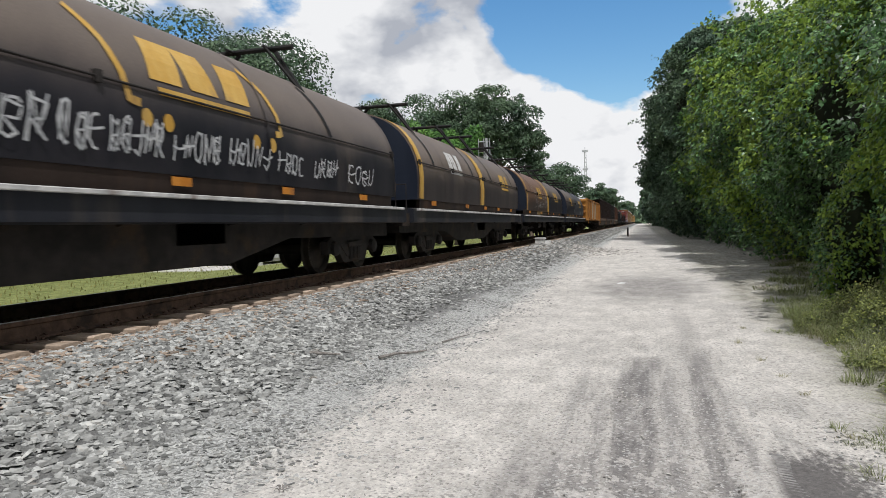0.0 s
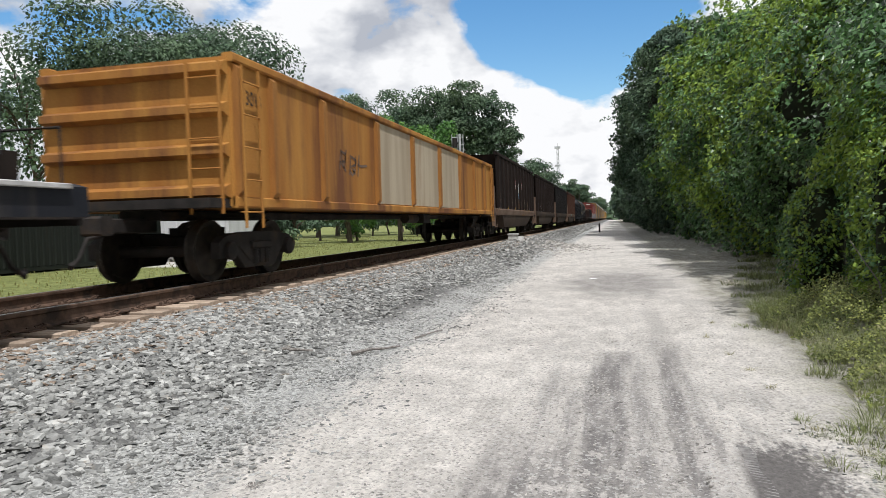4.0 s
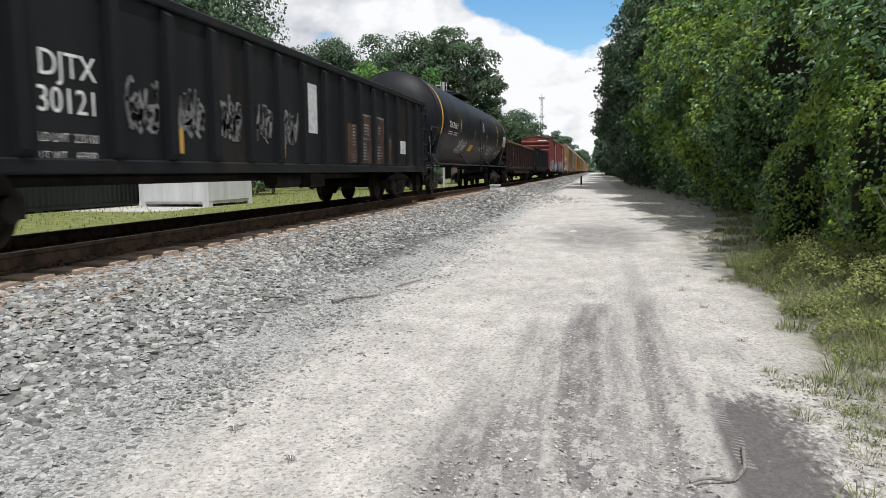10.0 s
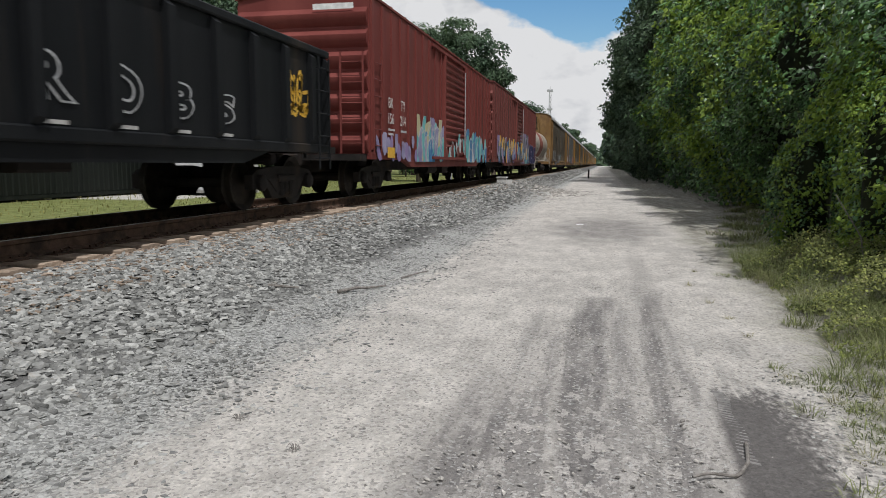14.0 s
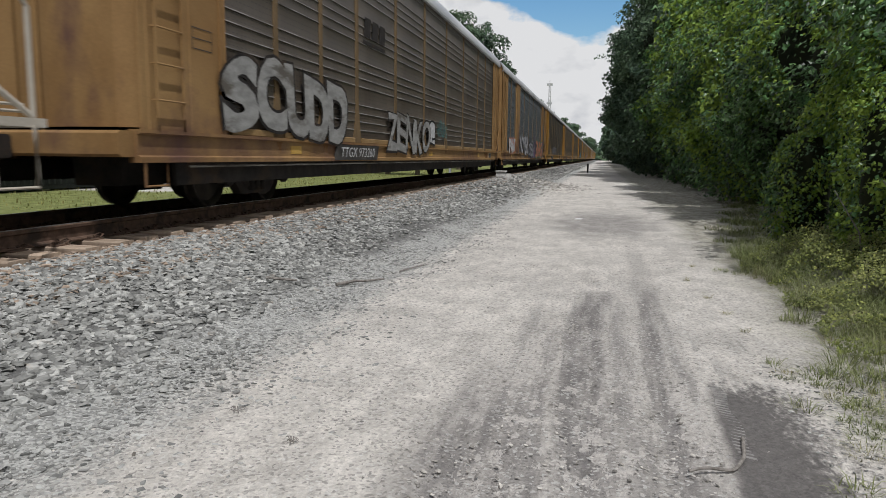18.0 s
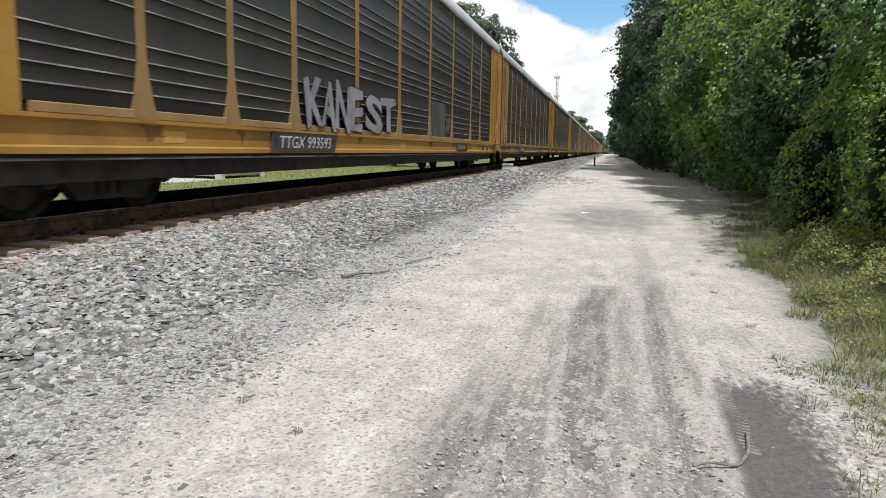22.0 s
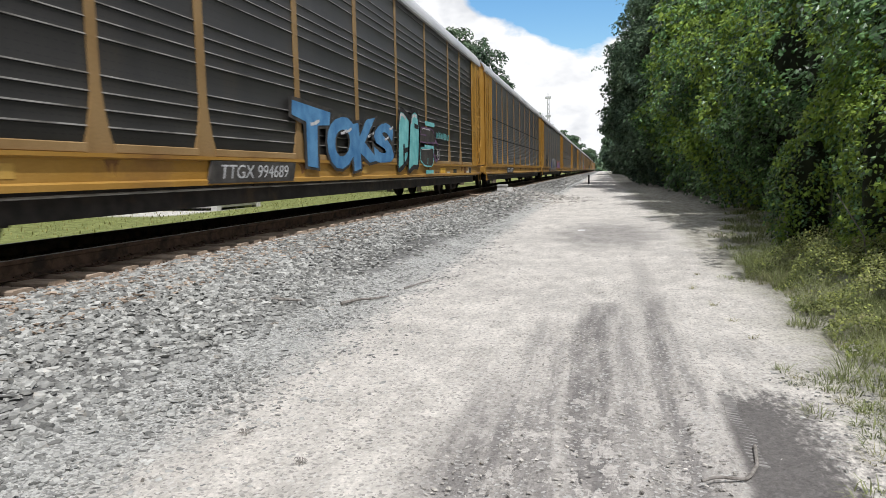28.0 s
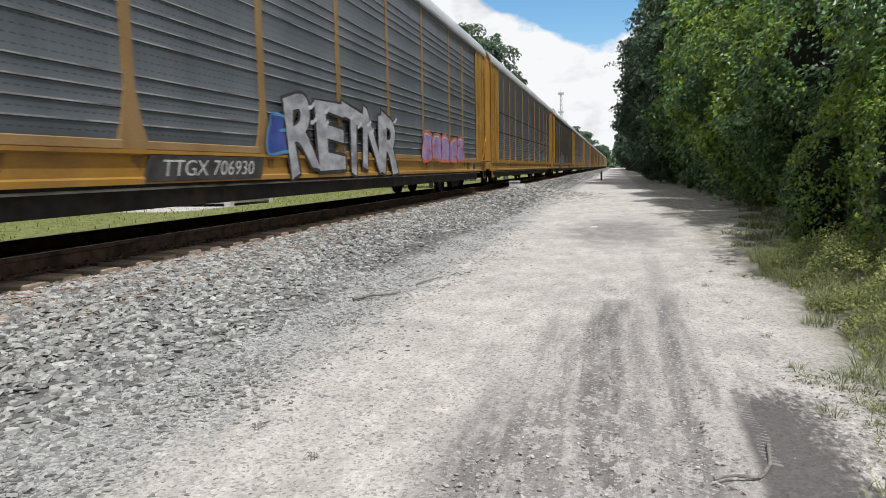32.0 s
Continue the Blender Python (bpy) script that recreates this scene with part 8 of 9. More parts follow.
        tone = noise.noise((px * 0.45 + 31 + seed, py * 0.45, pz * 0.35)) + 0.18 * t0 + rnd_.uniform(-0.12, 0.12)
        fresh = rng.random(len(p)) < (0.70 if tone > 0.34 - bright else 0.03)
        for store, sel in ((old, ~fresh), (young, fresh)):
            store[0].append(p[sel])
            store[1].append(q[sel])
        count += len(p)
    # loose sprigs that stand out of the mass and break its outline
    for k in range(int(150 * min(1.0, rx / 3)) if rx > 2 and leaf_mat is None else 10):
        a = rnd_.uniform(0.7 * math.pi, 1.75 * math.pi)
        t = 0.15 + 0.85 * rnd_.random() ** 0.7
        k0 = float(radius(np.array([a]), np.array([min(t, 0.97)]))[0])
        long = rnd_.uniform(0.25, 0.8) * big * small * (1.5 if t > 0.75 else 1.0)
        n = int(rnd_.uniform(12, 26))
        u = np.linspace(0, 1, n)
        rise = rnd_.uniform(-0.3, 0.9) + 0.5 * (t > 0.7)
        out = long * u
        side = rnd_.uniform(-0.6, 0.6) * u * long
        z = t * height + long * (rise * u - 0.5 * u * u)
        ca, sa = math.cos(a), math.sin(a)
        p = np.stack([ca * (rx * k0 + out) - sa * side + lean * t, sa * (ry * k0 + out) + ca * side, z], 1) + rng.normal(0, size * 0.45, (n, 3))
        q = np.tile([[ca * 0.5, sa * 0.5, 0.8]], (n, 1))
        keep = p[:, 2] > 0.1
        pick = young if rnd_.random() < 0.35 else old
        pick[0].append(p[keep])
        pick[1].append(q[keep])
    # thin leaves deep inside
    n = int(leaves * (0.05 if size < 0.12 and rx > 2 else 0.10))
    ang = rng.uniform(0.7 * math.pi, 1.7 * math.pi, n)
    t_ = rng.random(n)
    r_ = radius(ang, t_) * 0.90 - rng.random(n) * 0.4 * big * small / rx
    p = np.stack([np.cos(ang) * rx * r_ + lean * t_, np.sin(ang) * ry * r_, t_ * height], 1)
    keep = p[:, 2] > 0.1
    old[0].append(p[keep])
    old[1].append(np.stack([np.cos(ang), np.sin(ang), np.full(n, 0.5)], 1)[keep])
    cen, nor = np.concatenate(old[0]), np.concatenate(old[1])
    part("vine_foliage", leaf_mesh("vine_foliage", cen, nor, size, rng, 0.45), leaf_mat or M_LEAF, root)
    cen, nor = np.concatenate(young[0]), np.concatenate(young[1])
    if len(cen) > 3:
        part("shoot_foliage", leaf_mesh("shoot_foliage", cen, nor, size * 1.05, rng, 0.5), leaf_mat or M_LEAFLIGHT, root, "yellow-green young shoots")
    return root


VL = "tall tree wrapped in hanging green vines beside the track road"
for a in [(6.9, 4.5, 2.4, 3.0, 2.6, 1, 9000, 0.10), (7.0, 11.5, 3.5, 4.2, 6.2, 2, 36000, 0.085), (7.6, -6.0, 3.2, 6.5, 6.0, 14, 12000, 0.12), (7.2, 18.5, 3.8, 4.6, 7.6, 3, 38000, 0.105),
          (7.4, 26.5, 3.9, 5.2, 9.2, 4, 32000, 0.13), (7.7, 36.0, 4.0, 6.0, 11.0, 5, 34000, 0.16), (8.2, 47.0, 4.5, 6.5, 13.5, 6, 24000, 0.26)]:
    vine_tree(*a, VL, 0.02 if a[1] < 15 else 0.10)
BL = "light green leafy shrub growing out of the hedge"
for a in [(4.35, 9.4, 0.75, 0.9, 2.3, 16, 5200, 0.055), (3.5, 13.0, 0.5, 0.5, 2.0, 17, 2600, 0.055), (3.9, 11.2, 0.5, 0.6, 1.2, 18, 2200, 0.05), (4.15, 7.6, 0.8, 1.0, 2.0, 19, 5600, 0.055), (3.75, 10.2, 0.6, 0.8, 2.6, 20, 4200, 0.06)]:
    vine_tree(*a, BL, 0.5)
for a in [(8.0, 60.0, 6.0, 8.0, 17.0, 7, 34000, 0.23), (8.4, 75.0, 6.0, 9.0, 18.0, 8, 28000, 0.27), (9.5, 95.0, 6.2, 11.0, 17.0, 9, 20000, 0.38),
          (10.4, 122.0, 6.0, 15.0, 15.0, 10, 8000, 0.75), (11.0, 158.0, 7.0, 20.0, 15.0, 11, 8000, 0.9), (12.0, 215.0, 8.0, 32.0, 15.0, 12, 8000, 1.1), (12.5, 300.0, 8.5, 50.0, 16.0, 13, 8000, 1.3)]:
    vine_tree(*a, "tall leafy tree hanging over the end of the track road", -1.0, -0.9, M_OAK)

OL = "broad dark green oak tree behind the track"
for a in [(-25.5, 37.0, 14.6, 7.6, 21, 52000, 0.20), (-23.5, 86.0, 19.2, 6.6, 22, 22000, 0.28), (-16.6, 82.0, 18.5, 4.6, 23, 18000, 0.28), (-12.9, 84.0, 15.6, 2.7, 24, 9000, 0.22),
          (-38.0, 92.0, 17.8, 7.5, 25, 14000, 0.28), (-33.5, 108.0, 20.5, 7.0, 26, 14000, 0.3), (-46.0, 74.0, 15.0, 8.0, 34, 9000, 0.32), (-16.6, 150.0, 14.5, 6.0, 27, 9000, 0.38), (-24.0, 165.0, 15.5, 8.0, 28, 8000, 0.45),
          (-11.5, 185.0, 11.8, 4.0, 29, 5000, 0.45), (-12.0, 262.0, 15.0, 6.0, 30, 5000, 0.6), (-46.0, 48.0, 15.0, 9.5, 31, 8000, 0.34), (-52.0, 82.0, 17.0, 11.0, 32, 6000, 0.5),
          (-8.0, 380.0, 13.0, 6.0, 33, 3000, 0.9), (-29.6, 77.0, 17.4, 5.2, 36, 14000, 0.25), (-36.5, 82.0, 17.6, 5.6, 37, 11000, 0.27)]:
    tree("oak_tree", *a[:4], a[4], M_OAK, a[5], a[6], OL, clumps=80)
for a in [(-14.6, 55.0, 10.6, 2.4, 41), (-17.6, 56.5, 12.0, 2.8, 42), (-21.2, 54.0, 11.8, 3.0, 43), (-26.2, 51.5, 13.6, 3.4, 44), (-31.5, 50.0, 13.5, 3.6, 45)]:
    tree("young_pine", *a[:4], a[4], M_PINE, 6000, 0.22, "fresh green young pine behind the track", low=0.08, clumps=60, upright=0.7)
for k in range(16):
    r = random.Random(200 + k)
    tree("bush", -21 - r.uniform(0, 16) - 0.05 * k, 40 + 6.0 * k + r.uniform(-2, 2), r.uniform(2.6, 4.5), r.uniform(1.8, 3.0), 300 + k, M_OAK if k % 3 else M_PINE, 1800, 0.22, "leafy green bush in the grass", low=0.02, clumps=18)


rng = np.random.default_rng(77)
wood_n = 26000
wx = rng.uniform(-420, 420, wood_n)
wz = rng.random(wood_n) ** 0.8 * (11 + 4 * np.sin(wx * 0.05) + 3 * np.sin(wx * 0.21 + 1) + 1.6 * np.sin(wx * 0.6))
wp = np.stack([wx, 560 + rng.normal(0, 10, wood_n) + 0.0006 * wx * wx, wz], 1)
woods = new("distant_woods", leaf_mesh("distant_woods", wp, np.tile([[0, -1.0, 0.7]], (wood_n, 1)), 3.0, rng))
woods.data.materials.append(M_OAK)
tagged(woods, "hazy green woods on the horizon", "woods", kind="stuff")


def blades(name, count, place, tall, wide, seed, lean=0.35):
    """Grass blades as thin folded triangles; place(rng, n) gives x, y, z."""
    rng = np.random.default_rng(seed)
    p = place(rng, count)
    a = rng.uniform(0, 2 * np.pi, count)
    hgt = tall * rng.uniform(0.4, 1.2, count)
    d = np.stack([np.cos(a), np.sin(a), np.zeros(count)], 1)
    e = np.stack([-np.sin(a), np.cos(a), np.zeros(count)], 1)
    w = wide * rng.uniform(0.6, 1.3, count)[:, None]
    bend = lean * rng.uniform(0.2, 1.4, count)
    mid = p + d * (hgt * bend * 0.35)[:, None] + np.stack([np.zeros(count)] * 2 + [hgt * 0.6], 1)
    tip = p + d * (hgt * bend)[:, None] + np.stack([np.zeros(count)] * 2 + [hgt], 1)
    v = np.stack([p - e * w, p + e * w, mid + e * w * 0.7, mid - e * w * 0.7, tip], 1).reshape(-1, 3)
    i = np.arange(count)[:, None] * 5
    f = np.concatenate([i + np.array([[0, 1, 2]]), i + np.array([[0, 2, 3]]), i + np.array([[3, 2, 4]])])
    return raw_mesh(name, v, f)


def verge_edge(y):
    return 1.42 + 0.10 * np.sin(y * 1.1) + 0.06 * np.sin(y * 3.1 + 1) + 0.055 * np.clip(y - 5, 0, 6) + 0.17 * np.maximum(0, y - 10.5)


def tufts(name, spots, seed, mat, label, wide=0.0028, per=1.0):
    """Clumps of bent blades: spots of (x, y, radius, height)."""
    rng = np.random.default_rng(seed)
    ps, hs, dirs = [], [], []
    for x, y, rad, hi in spots:
        n = int(per * (26 + 900 * rad * rad + 160 * rad))
        a, d = rng.uniform(0, 6.283, n), rad * np.sqrt(rng.random(n))
        ps.append(np.stack([x + d * np.cos(a), y + d * np.sin(a), np.full(n, -0.01)], 1))
        hs.append(hi * rng.uniform(0.35, 1.15, n))
        dirs.append(a + rng.normal(0, 0.9, n))
    p, hgt, a = np.concatenate(ps), np.concatenate(hs), np.concatenate(dirs)
    n = len(p)
    d = np.stack([np.cos(a), np.sin(a), np.zeros(n)], 1)
    e = np.stack([-np.sin(a), np.cos(a), np.zeros(n)], 1)
    w = wide * rng.uniform(0.6, 1.4, n)[:, None]
    bend = (rng.uniform(0.3, 2.6, n) * hgt)[:, None]
    z = np.zeros((n, 3))
    z[:, 2] = hgt
    mid = p + d * bend * 0.3 + z * 0.62
    tip = p + d * bend + z * rng.uniform(0.7, 1.0, n)[:, None]
    v = np.stack([p - e * w, p + e * w, mid + e * w * 0.75, mid - e * w * 0.75, tip], 1).reshape(-1, 3)
    i = np.arange(n)[:, None] * 5
    f = np.concatenate([i + np.array([[0, 1, 2]]), i + np.array([[0, 2, 3]]), i + np.array([[3, 2, 4]])])
    ob = new(name, raw_mesh(name, v, f))
    ob.data.materials.append(mat)
    return tagged(ob, label, "grass", kind="stuff")


rnd = random.Random(31)
green, straw = [], []
for k in range(620):
    y = rnd.uniform(4.9, 15.0)
    e = float(verge_edge(y))
    x = e + 2.3 * rnd.random() ** 1.1 - 0.05
    k_in = min(1.0, (x - e) / 0.7)
    dense = 0.35 + 0.65 * k_in
    if rnd.random() > dense or noise.noise((x * 1.3, y * 0.9, 7.0)) < -0.05:
        continue
    (straw if rnd.random() < 0.22 else green).append((x, y, rnd.uniform(0.05, 0.17), (0.035 + 0.085 * k_in) * rnd.uniform(0.5, 1.3)))
for k in range(60):
    y = rnd.uniform(-12.0, 2.4)
    x = 1.75 + 2.4 * rnd.random()
    (straw if rnd.random() < 0.22 else green).append((x, y, rnd.uniform(0.06, 0.2), rnd.uniform(0.08, 0.28)))
for k in range(46):
    # thin tufts scattered over the gravel nearest the road
    y = rnd.uniform(2.6, 5.4)
    x = float(verge_edge(y)) - 0.12 + 1.2 * rnd.random()
    (straw if rnd.random() < 0.25 else green).append((x, y, rnd.uniform(0.03, 0.12), rnd.uniform(0.04, 0.09)))
for x, y in ((1.45, 3.95), (1.62, 4.1), (1.82, 3.85), (1.7, 4.35), (1.95, 4.2), (2.1, 4.5)):
    green.append((x, y, 0.13, 0.06))
for k in range(34):
    green.append((rnd.uniform(1.5, 2.4), rnd.uniform(3.5, 4.75), rnd.uniform(0.06, 0.13), rnd.uniform(0.03, 0.075)))
for x, y in ((1.3, 6.4), (1.18, 7.9), (1.25, 7.1), (1.32, 10.2), (1.1, 9.0), (1.36, 5.2)):
    straw.append((x, y, 0.04, 0.06))
for k in range(120):
    y = rnd.uniform(5.0, 12.5)
    x = float(verge_edge(y)) + 0.3 + 2.0 * rnd.random()
    (straw if rnd.random() < 0.16 else green).append((x, y, rnd.uniform(0.06, 0.16), rnd.uniform(0.13, 0.30)))
tall = []
for k in range(90):
    # taller thin grass where the verge begins, and among the weeds
    y = rnd.uniform(9.6, 12.4) if k < 34 else rnd.uniform(5.4, 10.0)
    x = float(verge_edge(y)) + (0.1 if k < 34 else 0.45) + 0.9 * rnd.random()
    tall.append((x, y, rnd.uniform(0.05, 0.13), rnd.uniform(0.22, 0.42)))
tufts("tall_grass", tall, 25, M_GRASS, "tall thin green grass among the verge weeds", 0.0019, 0.8)
tufts("verge_grass", green, 5, M_GRASS, "tufted green and straw-coloured grass along the verge")
tufts("dry_grass", straw, 15, M_DRY, "straw-coloured dry grass along the sandy edge", 0.0022)
edge_far = [(float(verge_edge(y)) + rnd.uniform(-0.1, 1.2), y, rnd.uniform(0.12, 0.35), rnd.uniform(0.06, 0.2)) for y in [13 + 45 * rnd.random() for _ in range(260)]]
tufts("verge_grass", edge_far, 6, M_GRASS, "green grass below the vines", 0.008, 0.5)


def mound(x, y):
    """Height of the leafy weeds over the verge."""
    e = float(verge_edge(y)) + 0.22
    k = min(1.0, max(0.0, (x - e) / 0.75)) * min(1.0, max(0.0, (y - 4.9) / 0.9)) * min(1.0, max(0.0, (13.5 - y) / 2.0))
    return k * (0.20 + 0.40 * noise.noise((x * 1.7, y * 1.7, 4.0)) + 0.14 * noise.noise((x * 5, y * 5, 2.0)) + 0.26 * min(1.5, max(0, x - e - 0.3)))


def weed_leaves(rng, n):
    out = []
    while len(out) < n:
        y = rng.uniform(4.9, 13.5)
        x = float(verge_edge(y)) + 0.15 + 2.6 * rng.random()
        hi = mound(x, y)
        patchy = noise.noise((x * 2.1, y * 1.6, 12.0)) + 0.35 * min(1.5, x - float(verge_edge(y)) - 0.5)
        if hi > 0.03 and patchy > rng.normal(0.02, 0.10):
            out.append((x, y, hi * (0.30 + 0.70 * rng.random() ** 0.4) + 0.02))
    return np.array(out)


rng = np.random.default_rng(8)
for n, size, mat, label in ((13000, 0.030, M_WEEDLIGHT, "low yellow-green leafy weeds on the verge"), (26000, 0.027, M_WEED, "low green leafy weeds among the verge grass")):
    wp = weed_leaves(rng, n)
    weeds = new("weeds", leaf_mesh("weeds", wp, np.tile([[-0.2, -0.4, 1.0]], (len(wp), 1)), size, rng, 0.1))
    weeds.data.materials.append(mat)
    tagged(weeds, label, "weeds", kind="stuff")
wp = weed_leaves(rng, 45)
wp[:, 2] += 0.03
flowers = new("wild_flowers", leaf_mesh("wild_flowers", wp, np.tile([[-0.2, -0.5, 1.0]], (len(wp), 1)), 0.022, rng, 0.1))
flowers.data.materials.append(M_PETAL)
tagged(flowers, "small yellow wild flowers among the weeds", "flowers", kind="stuff")
# bare stems leaning out of the bushes
for k, (x0, y0, x1, y1, z1) in enumerate(((3.3, 9.6, 2.75, 9.2, 1.15), (3.5, 8.7, 2.95, 8.3, 1.3), (3.4, 7.6, 2.9, 7.2, 1.0))):
    st = new("dry_sapling", Geo().tube([(x0, y0, -0.03), ((x0 + x1) / 2 + 0.1, (y0 + y1) / 2, z1 * 0.55), (x1, y1, z1)], 0.012, 6, 0.006).mesh("dry_sapling"))
    st.data.materials.append(M_STICK)
    tagged(st, "thin bare sapling leaning out of the bushes", "sapling")


def far_place(rng, n):
    return np.stack([rng.uniform(-34, -10.8, n), rng.uniform(8, 75, n), np.zeros(n)], 1)


far_grass = new("far_grass", blades("far_grass", 9000, far_place, 0.09, 0.02, 9))
far_grass.data.materials.append(M_LAWN)
tagged(far_grass, "bright green grass beyond the track", "grass", kind="stuff")


# ---- stones ----
def stones(name, pos, size, rng, many=False):
    """Broken stones: squashed, uneven flakes turned at random; many: with six corners round."""
    n = len(pos)
    base = np.array([(-1, -1, -1), (1, -1, -1), (1, 1, -1), (-1, 1, -1), (-1, -1, 1), (1, -1, 1), (1, 1, 1), (-1, 1, 1)], dtype=np.float32) * 0.72
    faces = np.array([(0, 3, 2, 1), (4, 5, 6, 7), (0, 1, 5, 4), (1, 2, 6, 5), (2, 3, 7, 6), (3, 0, 4, 7)])
    v = base[None] * rng.uniform(0.45, 1.2, (n, len(base), 3))
    if many:
        ang = (np.arange(6)[None] + rng.uniform(-0.42, 0.42, (n, 6))) * (np.pi / 3)
        rad = rng.uniform(0.55, 1.1, (n, 6))
        low = np.stack([rad * np.cos(ang), rad * np.sin(ang), -0.6 * rng.uniform(0.5, 1.1, (n, 6))], -1)
        k = rng.uniform(0.55, 1.0, (n, 6, 1))
        tilt = rng.normal(0, 0.22, (n, 1, 2))
        top = np.concatenate([low[:, :, :2] * k, (0.62 + (low[:, :, :2] * tilt).sum(-1))[:, :, None]], -1)
        v = np.concatenate([low, top], 1)
        base = v[0]
        faces = np.array([(3, 2, 1, 0), (5, 4, 3, 0), (6, 7, 8, 9), (6, 9, 10, 11)] + [(i, (i + 1) % 6, 6 + (i + 1) % 6, 6 + i) for i in range(6)])
    v = v * (size[:, None] * np.stack([rng.uniform(0.85, 1.65, n), rng.uniform(0.6, 1.05, n), rng.uniform(0.18, 0.46, n)], 1))[:, None]
    a, b = rng.uniform(0, 6.28, n), rng.normal(0, 0.27, n)
    ca, sa, cb, sb = np.cos(a), np.sin(a), np.cos(b), np.sin(b)
    z0 = np.zeros(n)
    R1 = np.stack([np.stack([ca, -sa, z0], -1), np.stack([sa, ca, z0], -1), np.stack([z0, z0, z0 + 1], -1)], 1)
    R2 = np.stack([np.stack([z0 + 1, z0, z0], -1), np.stack([z0, cb, -sb], -1), np.stack([z0, sb, cb], -1)], 1)
    v = np.einsum("nij,njk,nmk->nmi", R1, R2, v) + pos[:, None]
    f = faces[None] + (np.arange(n) * len(base))[:, None, None]
    return raw_mesh(name, v.reshape(-1, 3), f.reshape(-1, 4))


def ballast_places(rng, n, y0, y1, spread=1.0):
    y = rng.uniform(y0, y1, n)
    toe = -3.05 - 0.07 * np.clip(y - 3.5, 0, 10) + 0.10 * np.sin(y * 0.9) + 0.06 * np.sin(y * 2.3) + np.where(y > 20, 0.55, 0.55 * np.clip((y - 14) / 6, 0, 1))
    x = toe + 0.17 * rng.normal(0, 1, n) - (toe + 4.95) * rng.random(n) ** 0.85
    stray = rng.random(n) < 0.035
    x = np.where(stray, toe + 0.75 * rng.random(n) ** 1.5, x)
    x = np.clip(x, -5.0, -1.6)
    z = np.array([profile(a, b) for a, b in zip(x, y)])
    return np.stack([x, y, z], 1)


rng = np.random.default_rng(12)
ballast = tagged(new("ballast"), "bank of broken grey ballast stones", "ballast", kind="structure")
for n, y0, y1, s0, s1 in ((2500, -14.0, 1.5, 0.03, 0.07), (13500, 1.5, 9.0, 0.022, 0.056), (14000, 9.0, 22.0, 0.025, 0.06), (7500, 22.0, 60.0, 0.035, 0.09), (3000, 60.0, 150.0, 0.05, 0.15)):
    pos = ballast_places(rng, n, y0, y1)
    sz = s0 + (s1 - s0) * rng.random(n) ** 1.6
    near_toe = np.clip((pos[:, 0] + 3.35) / 0.8, 0, 1)
    sz = sz * (1 - 0.62 * near_toe)
    pos[:, 2] += sz * 0.15
    ob = part("loose_stones", stones("loose_stones", pos, sz, rng, many=(y0 == 1.5)), M_STONE, ballast)
    tagged(ob, kind="stuff")
pos = np.stack([rng.uniform(-9.6, -7.4, 2500), rng.uniform(2, 60, 2500), np.zeros(2500)], 1)
pos[:, 2] = [profile(a, b) for a, b in pos[:, :2]]
tagged(part("loose_stones", stones("loose_stones", pos, rng.uniform(0.04, 0.09, 2500), rng), M_STONE, ballast), kind="stuff")
kinds = [shared(("stone", k), lambda: stones("stone", np.zeros((1, 3)), np.array([0.036]), np.random.default_rng(90 + k), True), M_STONE) for k in range(8)]
pos = ballast_places(rng, 300, 2.0, 7.5)
for k, p in enumerate(pos):
    m = pose(p[0], p[1], p[2] + 0.02, rnd.uniform(-25, 25), rnd.uniform(-25, 25), rnd.uniform(0, 360))
    part("stone", kinds[k % 8], None, ballast, m=m @ Matrix.Scale(rnd.uniform(0.7, 1.15), 4))
n = 13000
pos = np.stack([np.clip(rng.normal(-2.75, 0.46, n), -3.9, -1.2), 1.5 + 18 * rng.random(n) ** 1.4, np.zeros(n)], 1)
pos[:, 2] = [profile(a, b) for a, b in pos[:, :2]]
chips = part("crushed_stone", stones("crushed_stone", pos, 0.007 + 0.021 * rng.random(n) ** 2.2, rng), M_STONE, ballast)
tagged(chips, kind="stuff")
n = 6500
pos = np.stack([rng.uniform(-7.7, -4.85, n), 1.0 + 45 * rng.random(n) ** 1.4, np.full(n, TIE_TOP - 0.05)], 1)
band = np.stack([-5.15 + 1.0 * rng.random(7000) ** 1.7, 1.0 + 45 * rng.random(7000) ** 1.4, np.zeros(7000)], 1)
band[:, 2] = [profile(a, b) + 0.012 for a, b in band[:, :2]]
tagged(part("dusty_stones", stones("dusty_stones", band, 0.018 + 0.032 * rng.random(7000) ** 1.5, rng), M_CRIB, ballast), kind="stuff")
crib = part("crib_stones", stones("crib_stones", pos, 0.015 + 0.03 * rng.random(n) ** 1.5, rng), M_CRIB, ballast)
tagged(crib, kind="stuff")
n = 3000
pos = np.stack([1.15 + 1.6 * rng.random(n) ** 0.8, rng.uniform(2.4, 5.4, n), np.full(n, 0.002)], 1)
side = new("loose_gravel", stones("loose_gravel", pos, 0.004 + 0.014 * rng.random(n) ** 2.2, rng))
side.data.materials.append(M_STONE)
tagged(side, "loose grey gravel at the edge of the verge", "gravel", kind="stuff")
n = 14500
pos = np.stack([rng.uniform(-2.9, 2.2, n), 1.5 + 13 * rng.random(n) ** 1.5, np.zeros(n)], 1)
thick = np.array([noise.noise((a * 0.9, b * 0.6, 5.0)) for a, b in pos[:, :2]])
pos = pos[thick > rng.normal(-0.05, 0.16, n)]
n = len(pos)
